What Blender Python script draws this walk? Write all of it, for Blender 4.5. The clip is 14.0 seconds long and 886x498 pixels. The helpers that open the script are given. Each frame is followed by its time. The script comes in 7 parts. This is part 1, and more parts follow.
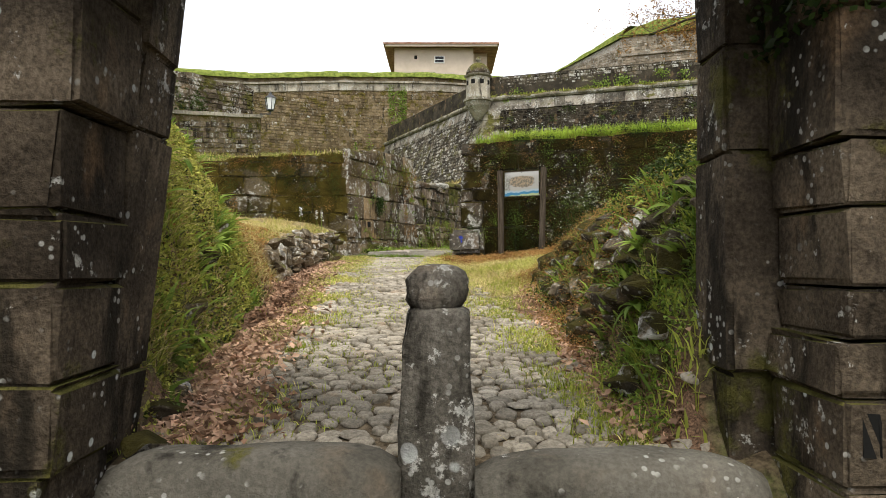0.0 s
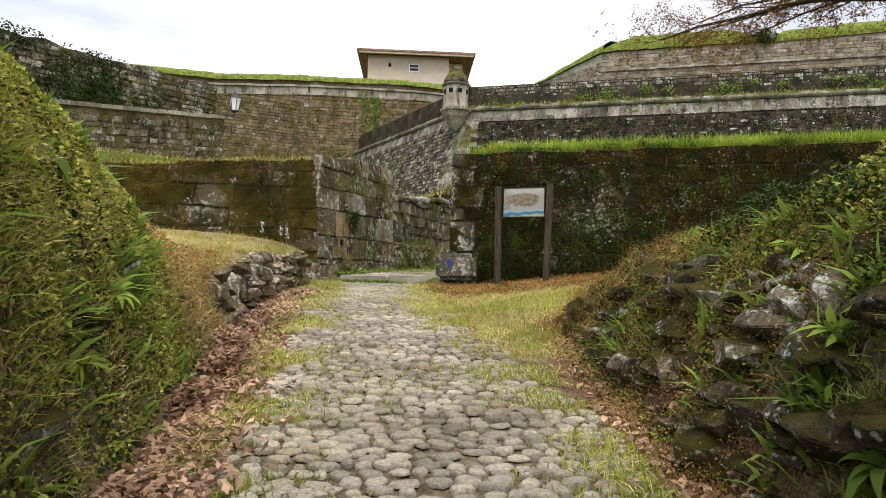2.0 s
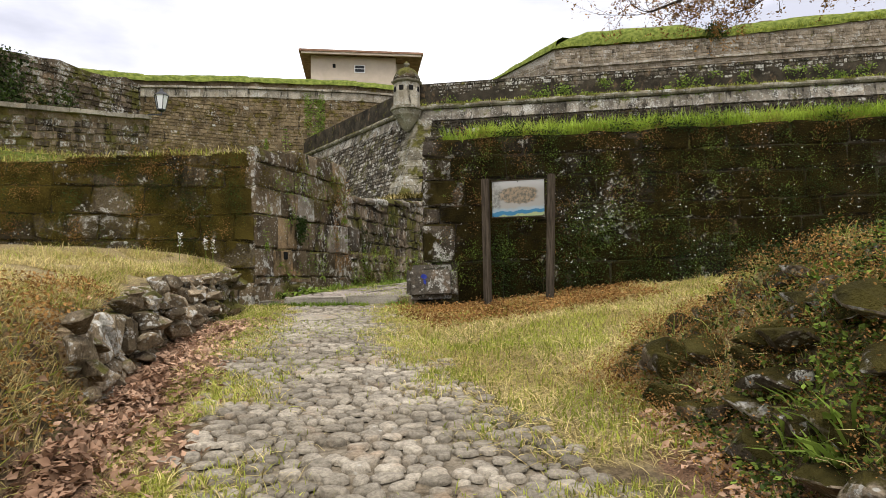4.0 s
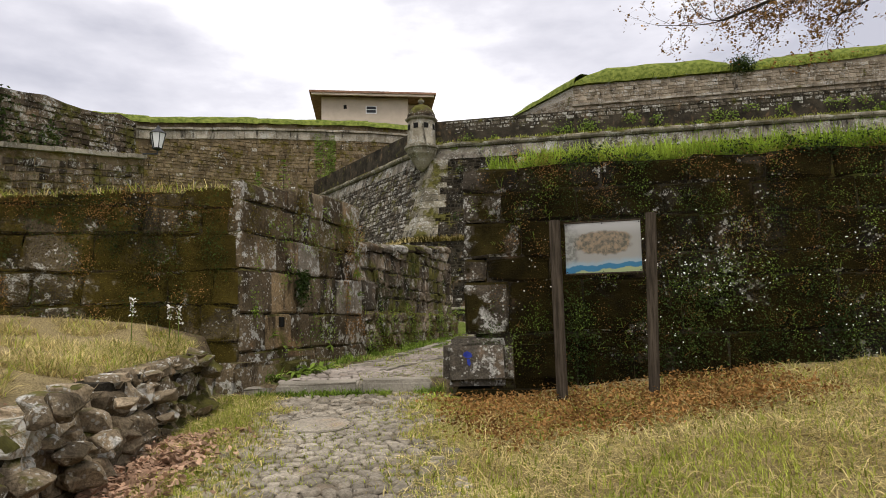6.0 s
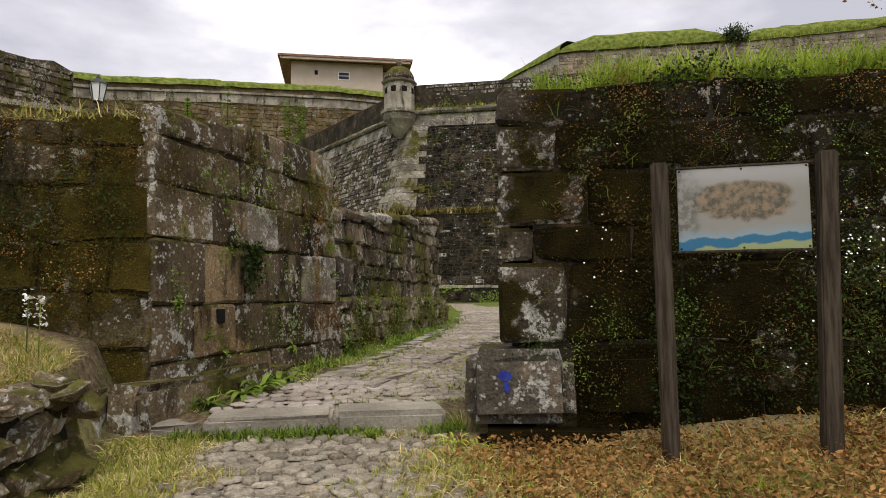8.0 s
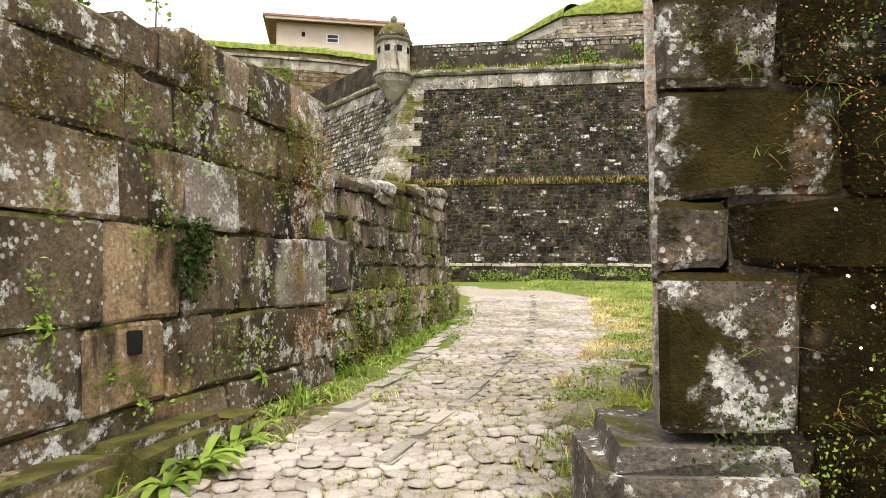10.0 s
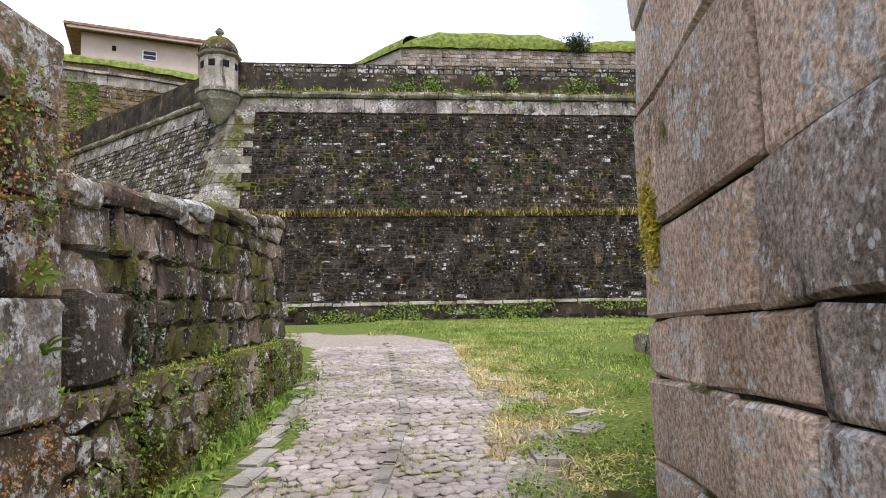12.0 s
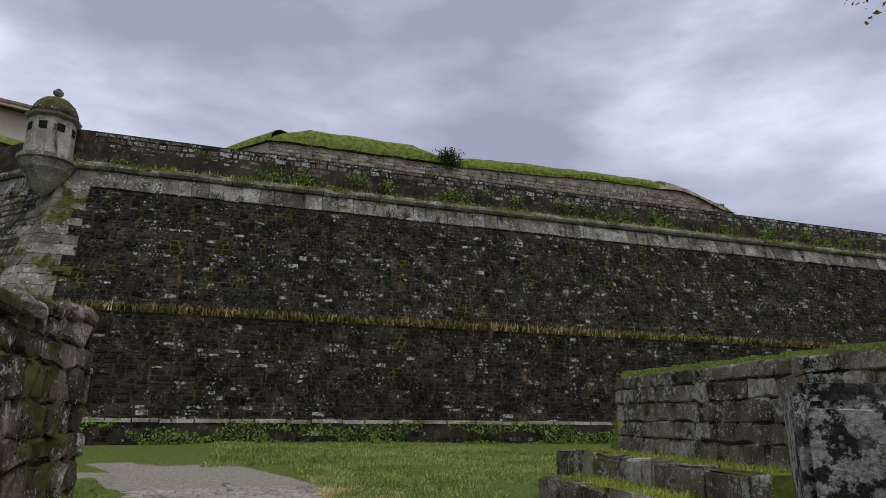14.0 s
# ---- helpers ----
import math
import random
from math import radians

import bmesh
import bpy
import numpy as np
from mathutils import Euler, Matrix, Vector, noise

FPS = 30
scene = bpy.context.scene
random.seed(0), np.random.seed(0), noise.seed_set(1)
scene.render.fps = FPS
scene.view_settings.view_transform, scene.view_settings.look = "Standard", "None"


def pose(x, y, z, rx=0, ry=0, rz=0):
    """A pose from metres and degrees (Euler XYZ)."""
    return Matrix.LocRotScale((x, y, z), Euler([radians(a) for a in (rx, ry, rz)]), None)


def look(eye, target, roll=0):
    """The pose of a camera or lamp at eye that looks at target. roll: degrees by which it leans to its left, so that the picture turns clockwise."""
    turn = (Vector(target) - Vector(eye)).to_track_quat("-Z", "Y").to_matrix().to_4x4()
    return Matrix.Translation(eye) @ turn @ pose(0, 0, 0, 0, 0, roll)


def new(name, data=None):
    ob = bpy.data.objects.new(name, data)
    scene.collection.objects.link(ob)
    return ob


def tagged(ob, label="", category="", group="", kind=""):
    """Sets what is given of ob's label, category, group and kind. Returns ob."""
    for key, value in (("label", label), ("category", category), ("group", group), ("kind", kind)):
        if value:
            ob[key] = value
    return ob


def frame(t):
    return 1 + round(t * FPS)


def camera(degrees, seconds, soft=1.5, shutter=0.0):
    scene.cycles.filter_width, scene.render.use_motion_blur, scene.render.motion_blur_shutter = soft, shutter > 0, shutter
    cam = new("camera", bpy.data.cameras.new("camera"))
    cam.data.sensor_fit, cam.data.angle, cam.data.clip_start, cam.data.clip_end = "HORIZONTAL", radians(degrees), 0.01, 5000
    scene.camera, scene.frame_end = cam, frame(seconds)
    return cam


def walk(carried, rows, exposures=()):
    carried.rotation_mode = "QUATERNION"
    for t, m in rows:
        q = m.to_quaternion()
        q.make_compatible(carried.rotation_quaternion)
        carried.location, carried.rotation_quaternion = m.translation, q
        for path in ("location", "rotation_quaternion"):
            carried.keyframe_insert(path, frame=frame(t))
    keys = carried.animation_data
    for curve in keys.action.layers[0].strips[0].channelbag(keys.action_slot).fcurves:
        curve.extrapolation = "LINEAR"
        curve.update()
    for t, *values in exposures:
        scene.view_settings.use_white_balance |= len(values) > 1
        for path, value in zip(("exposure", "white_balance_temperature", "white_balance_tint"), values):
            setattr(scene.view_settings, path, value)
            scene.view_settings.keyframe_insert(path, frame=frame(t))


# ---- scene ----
cam = camera(68.0, 14.0, soft=0.9)
METRES, EYE, TILT, LEAN, TURN = 20.0, 1.3, 1.3, 0.0, 0.0
ROWS = [
    (0.0, 0.0, 0.0, 0.0, -0.0, 0.0, -0.0),
    (0.5, -0.0067, 0.0289, 0.0004, -1.47, 1.65, 1.07),
    (1.0, -0.0131, 0.056, 0.0042, -3.23, 1.22, 0.2),
    (1.5, -0.0156, 0.0893, 0.0105, -5.38, 0.7, 1.83),
    (2.0, -0.0212, 0.1164, 0.0161, -2.95, 1.0, -1.52),
    (2.5, -0.0296, 0.1501, 0.0214, -8.74, 0.03, -1.02),
    (3.0, -0.032, 0.1882, 0.0196, -6.97, 0.32, 0.24),
    (5.5, -0.0356, 0.3778, 0.0382, -7.92, 4.32, 0.78),
    (6.0, -0.0383, 0.4159, 0.0433, -6.38, 5.2, 0.77),
    (6.5, -0.0424, 0.4529, 0.0464, -9.39, 3.68, -0.79),
    (7.0, -0.0417, 0.4917, 0.0478, -9.09, 4.05, 0.47),
    (9.5, -0.0454, 0.6743, 0.0587, -8.76, 1.21, -0.27),
    (10.0, -0.0456, 0.7084, 0.0624, -10.1, 0.77, -0.48),
    (10.5, -0.047, 0.7436, 0.0667, -16.56, -1.71, 0.76),
    (11.0, -0.0391, 0.7777, 0.069, -19.56, 3.0, 0.76),
    (11.5, -0.032, 0.8128, 0.0687, -21.86, 1.64, -0.59),
    (12.0, -0.0255, 0.8453, 0.0711, -24.41, 3.81, 0.57),
    (12.5, -0.0149, 0.8805, 0.0787, -23.95, 3.65, -0.6),
    (13.0, -0.0103, 0.913, 0.0805, -25.8, 6.94, -0.85),
    (13.5, -0.0013, 0.9436, 0.0818, -31.77, 10.89, -1.11),
    (14.0, 0.0108, 0.979, 0.0855, -37.53, 13.4, -1.27),
]
EXPOSURES = [(0.0, 0.75, 6500, 8), (0.5, 1.05, 6550, 8), (1.0, 1.0, 6450, 9), (2.0, 0.55, 6450, 9), (3.0, 0.55, 6500, 10), (5.5, 0.1, 6600, 11), (6.5, -0.12, 6650, 12), (7.0, -0.38, 6650, 13), (9.5, 1.05, 6800, 10), (10.2, 1.3, 6500, 12), (11.0, 1.55, 5950, 20), (11.5, 1.1, 5850, 19), (12.5, 0.52, 5800, 17), (13.0, 0.2, 5700, 12), (13.5, -0.05, 5650, 11), (14.0, -0.65, 5750, 13)]
walk(cam, [(t, pose(0, 0, EYE, TILT, LEAN, TURN) @ pose(METRES * x, METRES * y, METRES * z, 90 + pitch, roll, yaw)) for t, x, y, z, yaw, pitch, roll in ROWS], EXPOSURES)

# ---- sky and sun ----
SUN_ELEVATION, SUN_AZIMUTH = 64.0, 178.0
world = bpy.data.worlds.new("sky")
scene.world = world
world.use_nodes = True
wt = world.node_tree
wt.nodes.clear()
w_out = wt.nodes.new("ShaderNodeOutputWorld")
w_bg = wt.nodes.new("ShaderNodeBackground")
w_sky = wt.nodes.new("ShaderNodeTexSky")
w_sky.sky_type, w_sky.sun_disc = "NISHITA", False
w_sky.sun_elevation, w_sky.sun_rotation = radians(SUN_ELEVATION), radians(SUN_AZIMUTH)
w_dim = wt.nodes.new("ShaderNodeMix")
w_dim.data_type, w_dim.blend_type = "RGBA", "MULTIPLY"
w_dim.inputs[0].default_value = 1.0
w_dim.inputs[7].default_value = (0.1, 0.1, 0.1, 1)
w_co = wt.nodes.new("ShaderNodeTexCoord")
w_map = wt.nodes.new("ShaderNodeMapping")
w_map.inputs["Scale"].default_value = (1.0, 1.0, 2.6)
w_map.inputs["Location"].default_value = (0.35, 0.2, 0.4)
w_noise = wt.nodes.new("ShaderNodeTexNoise")
w_noise.inputs["Scale"].default_value = 1.7
w_noise.inputs["Detail"].default_value = 7.0
w_noise.inputs["Roughness"].default_value = 0.52
w_ramp = wt.nodes.new("ShaderNodeValToRGB")
w_ramp.color_ramp.elements[0].position, w_ramp.color_ramp.elements[0].color = 0.39, (0.62, 0.63, 0.72, 1)
w_ramp.color_ramp.elements[1].position, w_ramp.color_ramp.elements[1].color = 0.58, (1.4, 1.4, 1.42, 1)
w_mid = w_ramp.color_ramp.elements.new(0.485)
w_mid.color = (0.9, 0.9, 0.98, 1)
w_mix = wt.nodes.new("ShaderNodeMix")
w_mix.data_type = "RGBA"
w_mix.inputs[0].default_value = 0.9
wt.links.new(w_sky.outputs[0], w_dim.inputs[6])
wt.links.new(w_co.outputs["Generated"], w_map.inputs[0])
wt.links.new(w_map.outputs[0], w_noise.inputs["Vector"])
wt.links.new(w_noise.outputs[0], w_ramp.inputs[0])
wt.links.new(w_dim.outputs[2], w_mix.inputs[6])
wt.links.new(w_ramp.outputs[0], w_mix.inputs[7])
wt.links.new(w_mix.outputs[2], w_bg.inputs[0])
w_bg.inputs[1].default_value = 1.0
wt.links.new(w_bg.outputs[0], w_out.inputs[0])

sun_data = bpy.data.lights.new("sun", "SUN")
sun_data.energy, sun_data.angle, sun_data.color = 2.6, radians(40), (1.0, 0.94, 0.85)
sun = new("sun", sun_data)
sun_dir = Vector((math.sin(radians(SUN_AZIMUTH)) * math.cos(radians(SUN_ELEVATION)), math.cos(radians(SUN_AZIMUTH)) * math.cos(radians(SUN_ELEVATION)), math.sin(radians(SUN_ELEVATION))))
sun.matrix_world = look(sun_dir * 60, (0, 0, 0))


# ---- materials ----
class Graph:
    """A small builder of node materials."""

    def __init__(self, name):
        self.mat = bpy.data.materials.new(name)
        self.mat.use_nodes = True
        self.t = self.mat.node_tree
        self.t.nodes.clear()
        self.out = self.t.nodes.new("ShaderNodeOutputMaterial")
        self.bsdf = self.t.nodes.new("ShaderNodeBsdfPrincipled")
        self.t.links.new(self.bsdf.outputs[0], self.out.inputs[0])
        self.geo = self.t.nodes.new("ShaderNodeNewGeometry")
        self.pos = self.geo.outputs["Position"]

    def put(self, socket, value):
        if isinstance(value, bpy.types.NodeSocket):
            self.t.links.new(value, socket)
        elif isinstance(value, tuple) and len(value) == 3 and socket.type == "RGBA":
            socket.default_value = (*value, 1)
        else:
            socket.default_value = value

    def noise(self, scale, detail=5.0, rough=0.55, vec=None, stretch=None, distort=0.0):
        v = vec or self.pos
        if stretch:
            m = self.t.nodes.new("ShaderNodeMapping")
            m.inputs["Scale"].default_value = stretch
            self.t.links.new(v, m.inputs[0])
            v = m.outputs[0]
        n = self.t.nodes.new("ShaderNodeTexNoise")
        self.t.links.new(v, n.inputs["Vector"])
        n.inputs["Scale"].default_value, n.inputs["Detail"].default_value = scale, detail
        n.inputs["Roughness"].default_value, n.inputs["Distortion"].default_value = rough, distort
        return n.outputs[0]

    def cells(self, scale, feature="F1", rand=1.0, stretch=None, out=0):
        v = self.pos
        if stretch:
            m = self.t.nodes.new("ShaderNodeMapping")
            m.inputs["Scale"].default_value = stretch
            self.t.links.new(v, m.inputs[0])
            v = m.outputs[0]
        n = self.t.nodes.new("ShaderNodeTexVoronoi")
        n.feature = feature
        self.t.links.new(v, n.inputs["Vector"])
        n.inputs["Scale"].default_value = scale
        n.inputs["Randomness"].default_value = rand
        return n.outputs[out]

    def step(self, value, lo, hi, a=0.0, b=1.0):
        n = self.t.nodes.new("ShaderNodeMapRange")
        n.interpolation_type = "SMOOTHSTEP"
        self.put(n.inputs[0], value)
        for i, x in enumerate((lo, hi, a, b)):
            n.inputs[i + 1].default_value = x
        return n.outputs[0]

    def math(self, op, a, b=0.0):
        n = self.t.nodes.new("ShaderNodeMath")
        n.operation = op
        self.put(n.inputs[0], a)
        self.put(n.inputs[1], b)
        return n.outputs[0]

    def mix(self, fac, a, b, mode="MIX"):
        n = self.t.nodes.new("ShaderNodeMix")
        n.data_type, n.blend_type = "RGBA", mode
        self.put(n.inputs[0], fac)
        self.put(n.inputs[6], a)
        self.put(n.inputs[7], b)
        return n.outputs[2]

    def up(self):
        n = self.t.nodes.new("ShaderNodeSeparateXYZ")
        self.t.links.new(self.geo.outputs["Normal"], n.inputs[0])
        return n.outputs[2]

    def rand(self):
        o = self.t.nodes.new("ShaderNodeObjectInfo").outputs["Random"]
        s = self.math("ADD", o, self.geo.outputs["Random Per Island"])
        return self.math("FRACT", s)

    def attr(self, name):
        n = self.t.nodes.new("ShaderNodeAttribute")
        n.attribute_name = name
        return n.outputs["Fac"]

    def bump(self, height, strength, distance):
        n = self.t.nodes.new("ShaderNodeBump")
        n.inputs["Strength"].default_value, n.inputs["Distance"].default_value = strength, distance
        self.put(n.inputs["Height"], height)
        self.t.links.new(n.outputs[0], self.bsdf.inputs["Normal"])

    def finish(self, color, rough=0.9, metal=0.0, spec=0.06):
        self.put(self.bsdf.inputs["Base Color"], color)
        self.put(self.bsdf.inputs["Roughness"], rough)
        self.bsdf.inputs["Metallic"].default_value = metal
        self.bsdf.inputs["Specular IOR Level"].default_value = spec
        return self.mat


def stone_material(name, dark, light, lichen=0.6, moss=0.6, crust=0.5, spots=0.0, moss_color=(0.075, 0.07, 0.02), warm=0.3, tone=0.5, pale=0.0, grit=1.0):
    """Weathered granite: grain, tone from block to block, white lichen, black crust and moss. Higher thresholds mean less of each."""
    g = Graph(name)
    r = g.rand()
    big = g.noise(1.1, 6, 0.6)
    grain = g.noise(38, 3, 0.7)
    c = g.mix(g.step(big, 0.3, 0.7), dark, light)
    c = g.mix(g.step(g.noise(2.3, 4, 0.6, stretch=(1, 1, 0.6)), 0.55, 0.75, 0, warm), c, (0.3, 0.19, 0.1))
    c = g.mix(1.0, c, g.mix(r, (1 - tone,) * 3, (1 + tone,) * 3), "MULTIPLY")
    c = g.mix(1.0, c, g.mix(g.step(grain, 0.25, 0.75), (1 - 0.45 * grit,) * 3, (1 + 0.4 * grit,) * 3), "MULTIPLY")
    streak = g.noise(1.6, 6, 0.65, stretch=(1.2, 1.2, 0.35))
    c = g.mix(g.step(streak, crust, crust + 0.1, 0, 0.85), c, (0.012, 0.0105, 0.008))
    speck = g.noise(9, 8, 0.72)
    broad = g.math("ADD", g.noise(1.5, 3, 0.5), g.math("MULTIPLY", r, 0.12))
    lich = g.math("ADD", g.math("MULTIPLY", speck, 0.68), g.math("MULTIPLY", broad, 0.32))
    c = g.mix(g.step(lich, lichen, lichen + 0.035, 0, 0.85), c, g.mix(g.step(grain, 0.3, 0.7), (0.24, 0.24, 0.215), (0.6, 0.59, 0.54)))
    dots = g.math("MULTIPLY", g.step(g.cells(17), 0.3, 0.2), g.step(g.noise(3.1, 4, 0.6), lichen - 0.09, lichen + 0.03))
    c = g.mix(g.math("MULTIPLY", dots, 0.7), c, (0.46, 0.46, 0.42))
    if pale:
        c = g.mix(g.math("MULTIPLY", g.step(r, pale, pale + 0.01), g.step(speck, 0.45, 0.55, 0.05, 0.85)), c, (0.45, 0.44, 0.4))
    if spots:
        cell = g.cells(5.5)
        mask = g.math("MULTIPLY", g.step(cell, spots, spots - 0.05), g.step(g.noise(0.8, 2), 0.42, 0.55))
        c = g.mix(mask, c, (0.5, 0.52, 0.5))
    m = g.math("ADD", g.noise(0.9, 7, 0.68), g.math("MULTIPLY", g.up(), 0.16))
    fuzz = g.noise(60, 3, 0.7)
    mask = g.step(m, moss, moss + 0.07)
    c = g.mix(mask, c, g.mix(g.step(g.noise(4, 4), 0.3, 0.7), g.mix(fuzz, tuple(v * 0.2 for v in moss_color), moss_color), g.mix(fuzz, moss_color, tuple(min(1, v * 2.3) for v in moss_color))))
    h = g.math("ADD", g.math("MULTIPLY", g.noise(14, 6, 0.65), 0.6), g.math("MULTIPLY", grain, 0.25))
    h = g.math("ADD", h, g.math("MULTIPLY", g.math("MULTIPLY", mask, fuzz), 0.7))
    g.bump(h, 1.0, 0.035)
    return g.finish(c, 0.92)


M_BLOCK = stone_material("granite_blocks", (0.048, 0.036, 0.021), (0.175, 0.135, 0.085), 0.553, 0.575, 0.55, tone=0.4, warm=0.65, pale=0.97)
M_MOSSY = stone_material("mossy_granite", (0.03, 0.024, 0.015), (0.13, 0.105, 0.067), 0.57, 0.43, 0.46, moss_color=(0.05, 0.038, 0.008))
# mossy granite with the front wall's shade put into its very low colour
M_SHADEDMOSS = stone_material("shaded_mossy_granite", (0.007, 0.0058, 0.004), (0.05, 0.041, 0.028), 0.578, 0.42, 0.45, moss_color=(0.0135, 0.0102, 0.0026))
M_WARM = stone_material("pinkish_granite", (0.27, 0.197, 0.138), (0.54, 0.42, 0.31), 0.552, 0.62, 0.6, warm=0.75, tone=0.22, pale=0.96, grit=1.3)
M_PILLAR = stone_material("gate_granite", (0.032, 0.025, 0.018), (0.13, 0.103, 0.072), 0.6, 0.58, 0.5, spots=0.14, tone=0.35, warm=0.45)
M_RUBBLE = stone_material("rubble_stone", (0.05, 0.038, 0.025), (0.2, 0.157, 0.11), 0.562, 0.53, 0.53, tone=0.5, pale=0.95)
M_PALERUBBLE = stone_material("pale_rubble_stone", (0.09, 0.072, 0.048), (0.3, 0.25, 0.18), 0.545, 0.6, 0.55, tone=0.4, pale=0.85)
# dark rubble of the front face, its shade put into the colour too
M_SHADEDFACE = stone_material("shaded_face_rubble", (0.0075, 0.006, 0.004), (0.04, 0.033, 0.022), 0.586, 0.6, 0.51, tone=0.6, pale=0.965, moss_color=(0.016, 0.013, 0.004))
M_CURTAIN = stone_material("curtain_rubble", (0.085, 0.062, 0.034), (0.2, 0.152, 0.09), 0.6, 0.53, 0.58, tone=0.3, pale=0.985, moss_color=(0.085, 0.068, 0.018))
M_DRESSED = stone_material("pale_dressed_stone", (0.15, 0.13, 0.095), (0.36, 0.325, 0.26), 0.57, 0.6, 0.56, tone=0.25)
M_UPPER = stone_material("rampart_rubble", (0.13, 0.105, 0.072), (0.31, 0.262, 0.195), 0.575, 0.62, 0.6, tone=0.3, pale=0.94)
# paler lichened rubble, also lighter to set the brighter flank off the face
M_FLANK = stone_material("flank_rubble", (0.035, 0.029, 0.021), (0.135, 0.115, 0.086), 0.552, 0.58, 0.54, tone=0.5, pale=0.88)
M_CORNER = stone_material("lichened_corner_granite", (0.028, 0.023, 0.016), (0.1, 0.084, 0.064), 0.554, 0.46, 0.49, moss_color=(0.022, 0.017, 0.0045), tone=0.3)
M_PALEBLOCK = stone_material("pale_lichened_block", (0.11, 0.093, 0.07), (0.27, 0.235, 0.185), 0.53, 0.66, 0.58, tone=0.2)
M_TANBLOCK = stone_material("tan_granite_block", (0.1, 0.072, 0.04), (0.27, 0.195, 0.11), 0.6, 0.6, 0.58, tone=0.2, warm=0.9)
M_PALEWARM = stone_material("whitened_granite", (0.15, 0.122, 0.095), (0.38, 0.315, 0.255), 0.535, 0.6, 0.54, tone=0.25, warm=0.6, grit=1.4)
M_BAND = stone_material("streaked_band_stone", (0.075, 0.066, 0.052), (0.23, 0.205, 0.165), 0.56, 0.62, 0.53, tone=0.35)
M_LOWWALL = stone_material("tan_rubble_stone", (0.085, 0.066, 0.04), (0.27, 0.215, 0.145), 0.56, 0.6, 0.58, tone=0.4, pale=0.95, warm=0.6)
M_FOOT = stone_material("foot_granite", (0.05, 0.043, 0.033), (0.16, 0.142, 0.115), 0.572, 0.68, 0.53, tone=0.2)
M_MORTAR = stone_material("earth_mortar", (0.015, 0.013, 0.01), (0.045, 0.038, 0.027), 0.8, 0.6, 0.6)
M_COBBLE = stone_material("cobble_granite", (0.185, 0.162, 0.124), (0.335, 0.3, 0.24), 0.68, 0.85, 0.76, tone=0.3, warm=0.4, grit=0.8)
M_COBBLEPALE = stone_material("pale_cobbles", (0.2, 0.172, 0.142), (0.35, 0.31, 0.27), 0.74, 0.95, 0.8, tone=0.2, warm=0.25, grit=0.4)
M_SLAB = stone_material("worn_slab", (0.17, 0.155, 0.125), (0.32, 0.295, 0.245), 0.7, 0.85, 0.7, tone=0.15, warm=0.15, grit=0.5)


def ground_material():
    g = Graph("ground_cover")
    n1, n2, n3 = g.noise(2.2, 6, 0.65), g.noise(18, 5, 0.7), g.noise(70, 3, 0.7)
    soil = g.mix(g.step(n2, 0.3, 0.7), (0.045, 0.033, 0.02), (0.19, 0.145, 0.09))
    grass = g.mix(g.step(n2, 0.3, 0.7), (0.045, 0.068, 0.011), (0.165, 0.2, 0.046))
    straw = g.mix(g.step(n3, 0.3, 0.7), (0.11, 0.085, 0.04), (0.4, 0.32, 0.165))
    litter = g.mix(g.step(n3, 0.3, 0.7), (0.05, 0.03, 0.019), (0.26, 0.16, 0.1))
    c = g.mix(g.step(g.math("ADD", n1, g.math("MULTIPLY", g.attr("grass"), 0.8)), 0.75, 1.0), soil, grass)
    c = g.mix(g.step(g.math("ADD", n1, g.math("MULTIPLY", g.attr("straw"), 0.8)), 0.75, 1.0), c, straw)
    c = g.mix(g.step(g.math("ADD", n1, g.math("MULTIPLY", g.attr("litter"), 0.8)), 0.75, 0.95), c, litter)
    sand = g.mix(g.step(n2, 0.3, 0.7), (0.17, 0.145, 0.105), (0.37, 0.33, 0.26))
    c = g.mix(g.step(g.math("ADD", g.math("MULTIPLY", n1, 0.4), g.attr("sand")), 0.55, 0.85), c, sand)
    g.bump(g.math("ADD", n2, g.math("MULTIPLY", n3, 0.5)), 0.8, 0.04)
    return g.finish(c, 0.95)


def plain_material(name, a, b, scale=8.0, rough=0.8, bump=0.3, metal=0.0, vary=0.0, stretch=None, thin=0.0):
    g = Graph(name)
    n = g.noise(scale, 5, 0.6, stretch=stretch)
    c = g.mix(g.step(n, 0.3, 0.7), a, b)
    if vary:
        c = g.mix(1.0, c, g.mix(g.rand(), (1 - vary,) * 3, (1 + vary,) * 3), "MULTIPLY")
    if thin:
        tr = g.t.nodes.new("ShaderNodeBsdfTranslucent")
        both = g.t.nodes.new("ShaderNodeMixShader")
        g.put(tr.inputs[0], c)
        both.inputs[0].default_value = thin
        g.t.links.new(g.bsdf.outputs[0], both.inputs[1])
        g.t.links.new(tr.outputs[0], both.inputs[2])
        g.t.links.new(both.outputs[0], g.out.inputs[0])
    else:
        g.bump(g.noise(scale * 6, 4, 0.6, stretch=stretch), bump, 0.01)
    return g.finish(c, rough, metal)


M_MEADOW = plain_material("meadow_grass", (0.15, 0.215, 0.04), (0.34, 0.4, 0.11), 0.6, 0.6, 0.0, vary=0.5, thin=0.35)
M_BANKLEAF = plain_material("bank_leaves", (0.2, 0.215, 0.035), (0.44, 0.43, 0.105), 1.1, 0.6, 0.0, vary=0.55, thin=0.35)
M_SLABDARK = stone_material("threshold_stone", (0.05, 0.046, 0.036), (0.14, 0.13, 0.107), 0.64, 0.8, 0.56, tone=0.1, warm=0.15, grit=0.5)
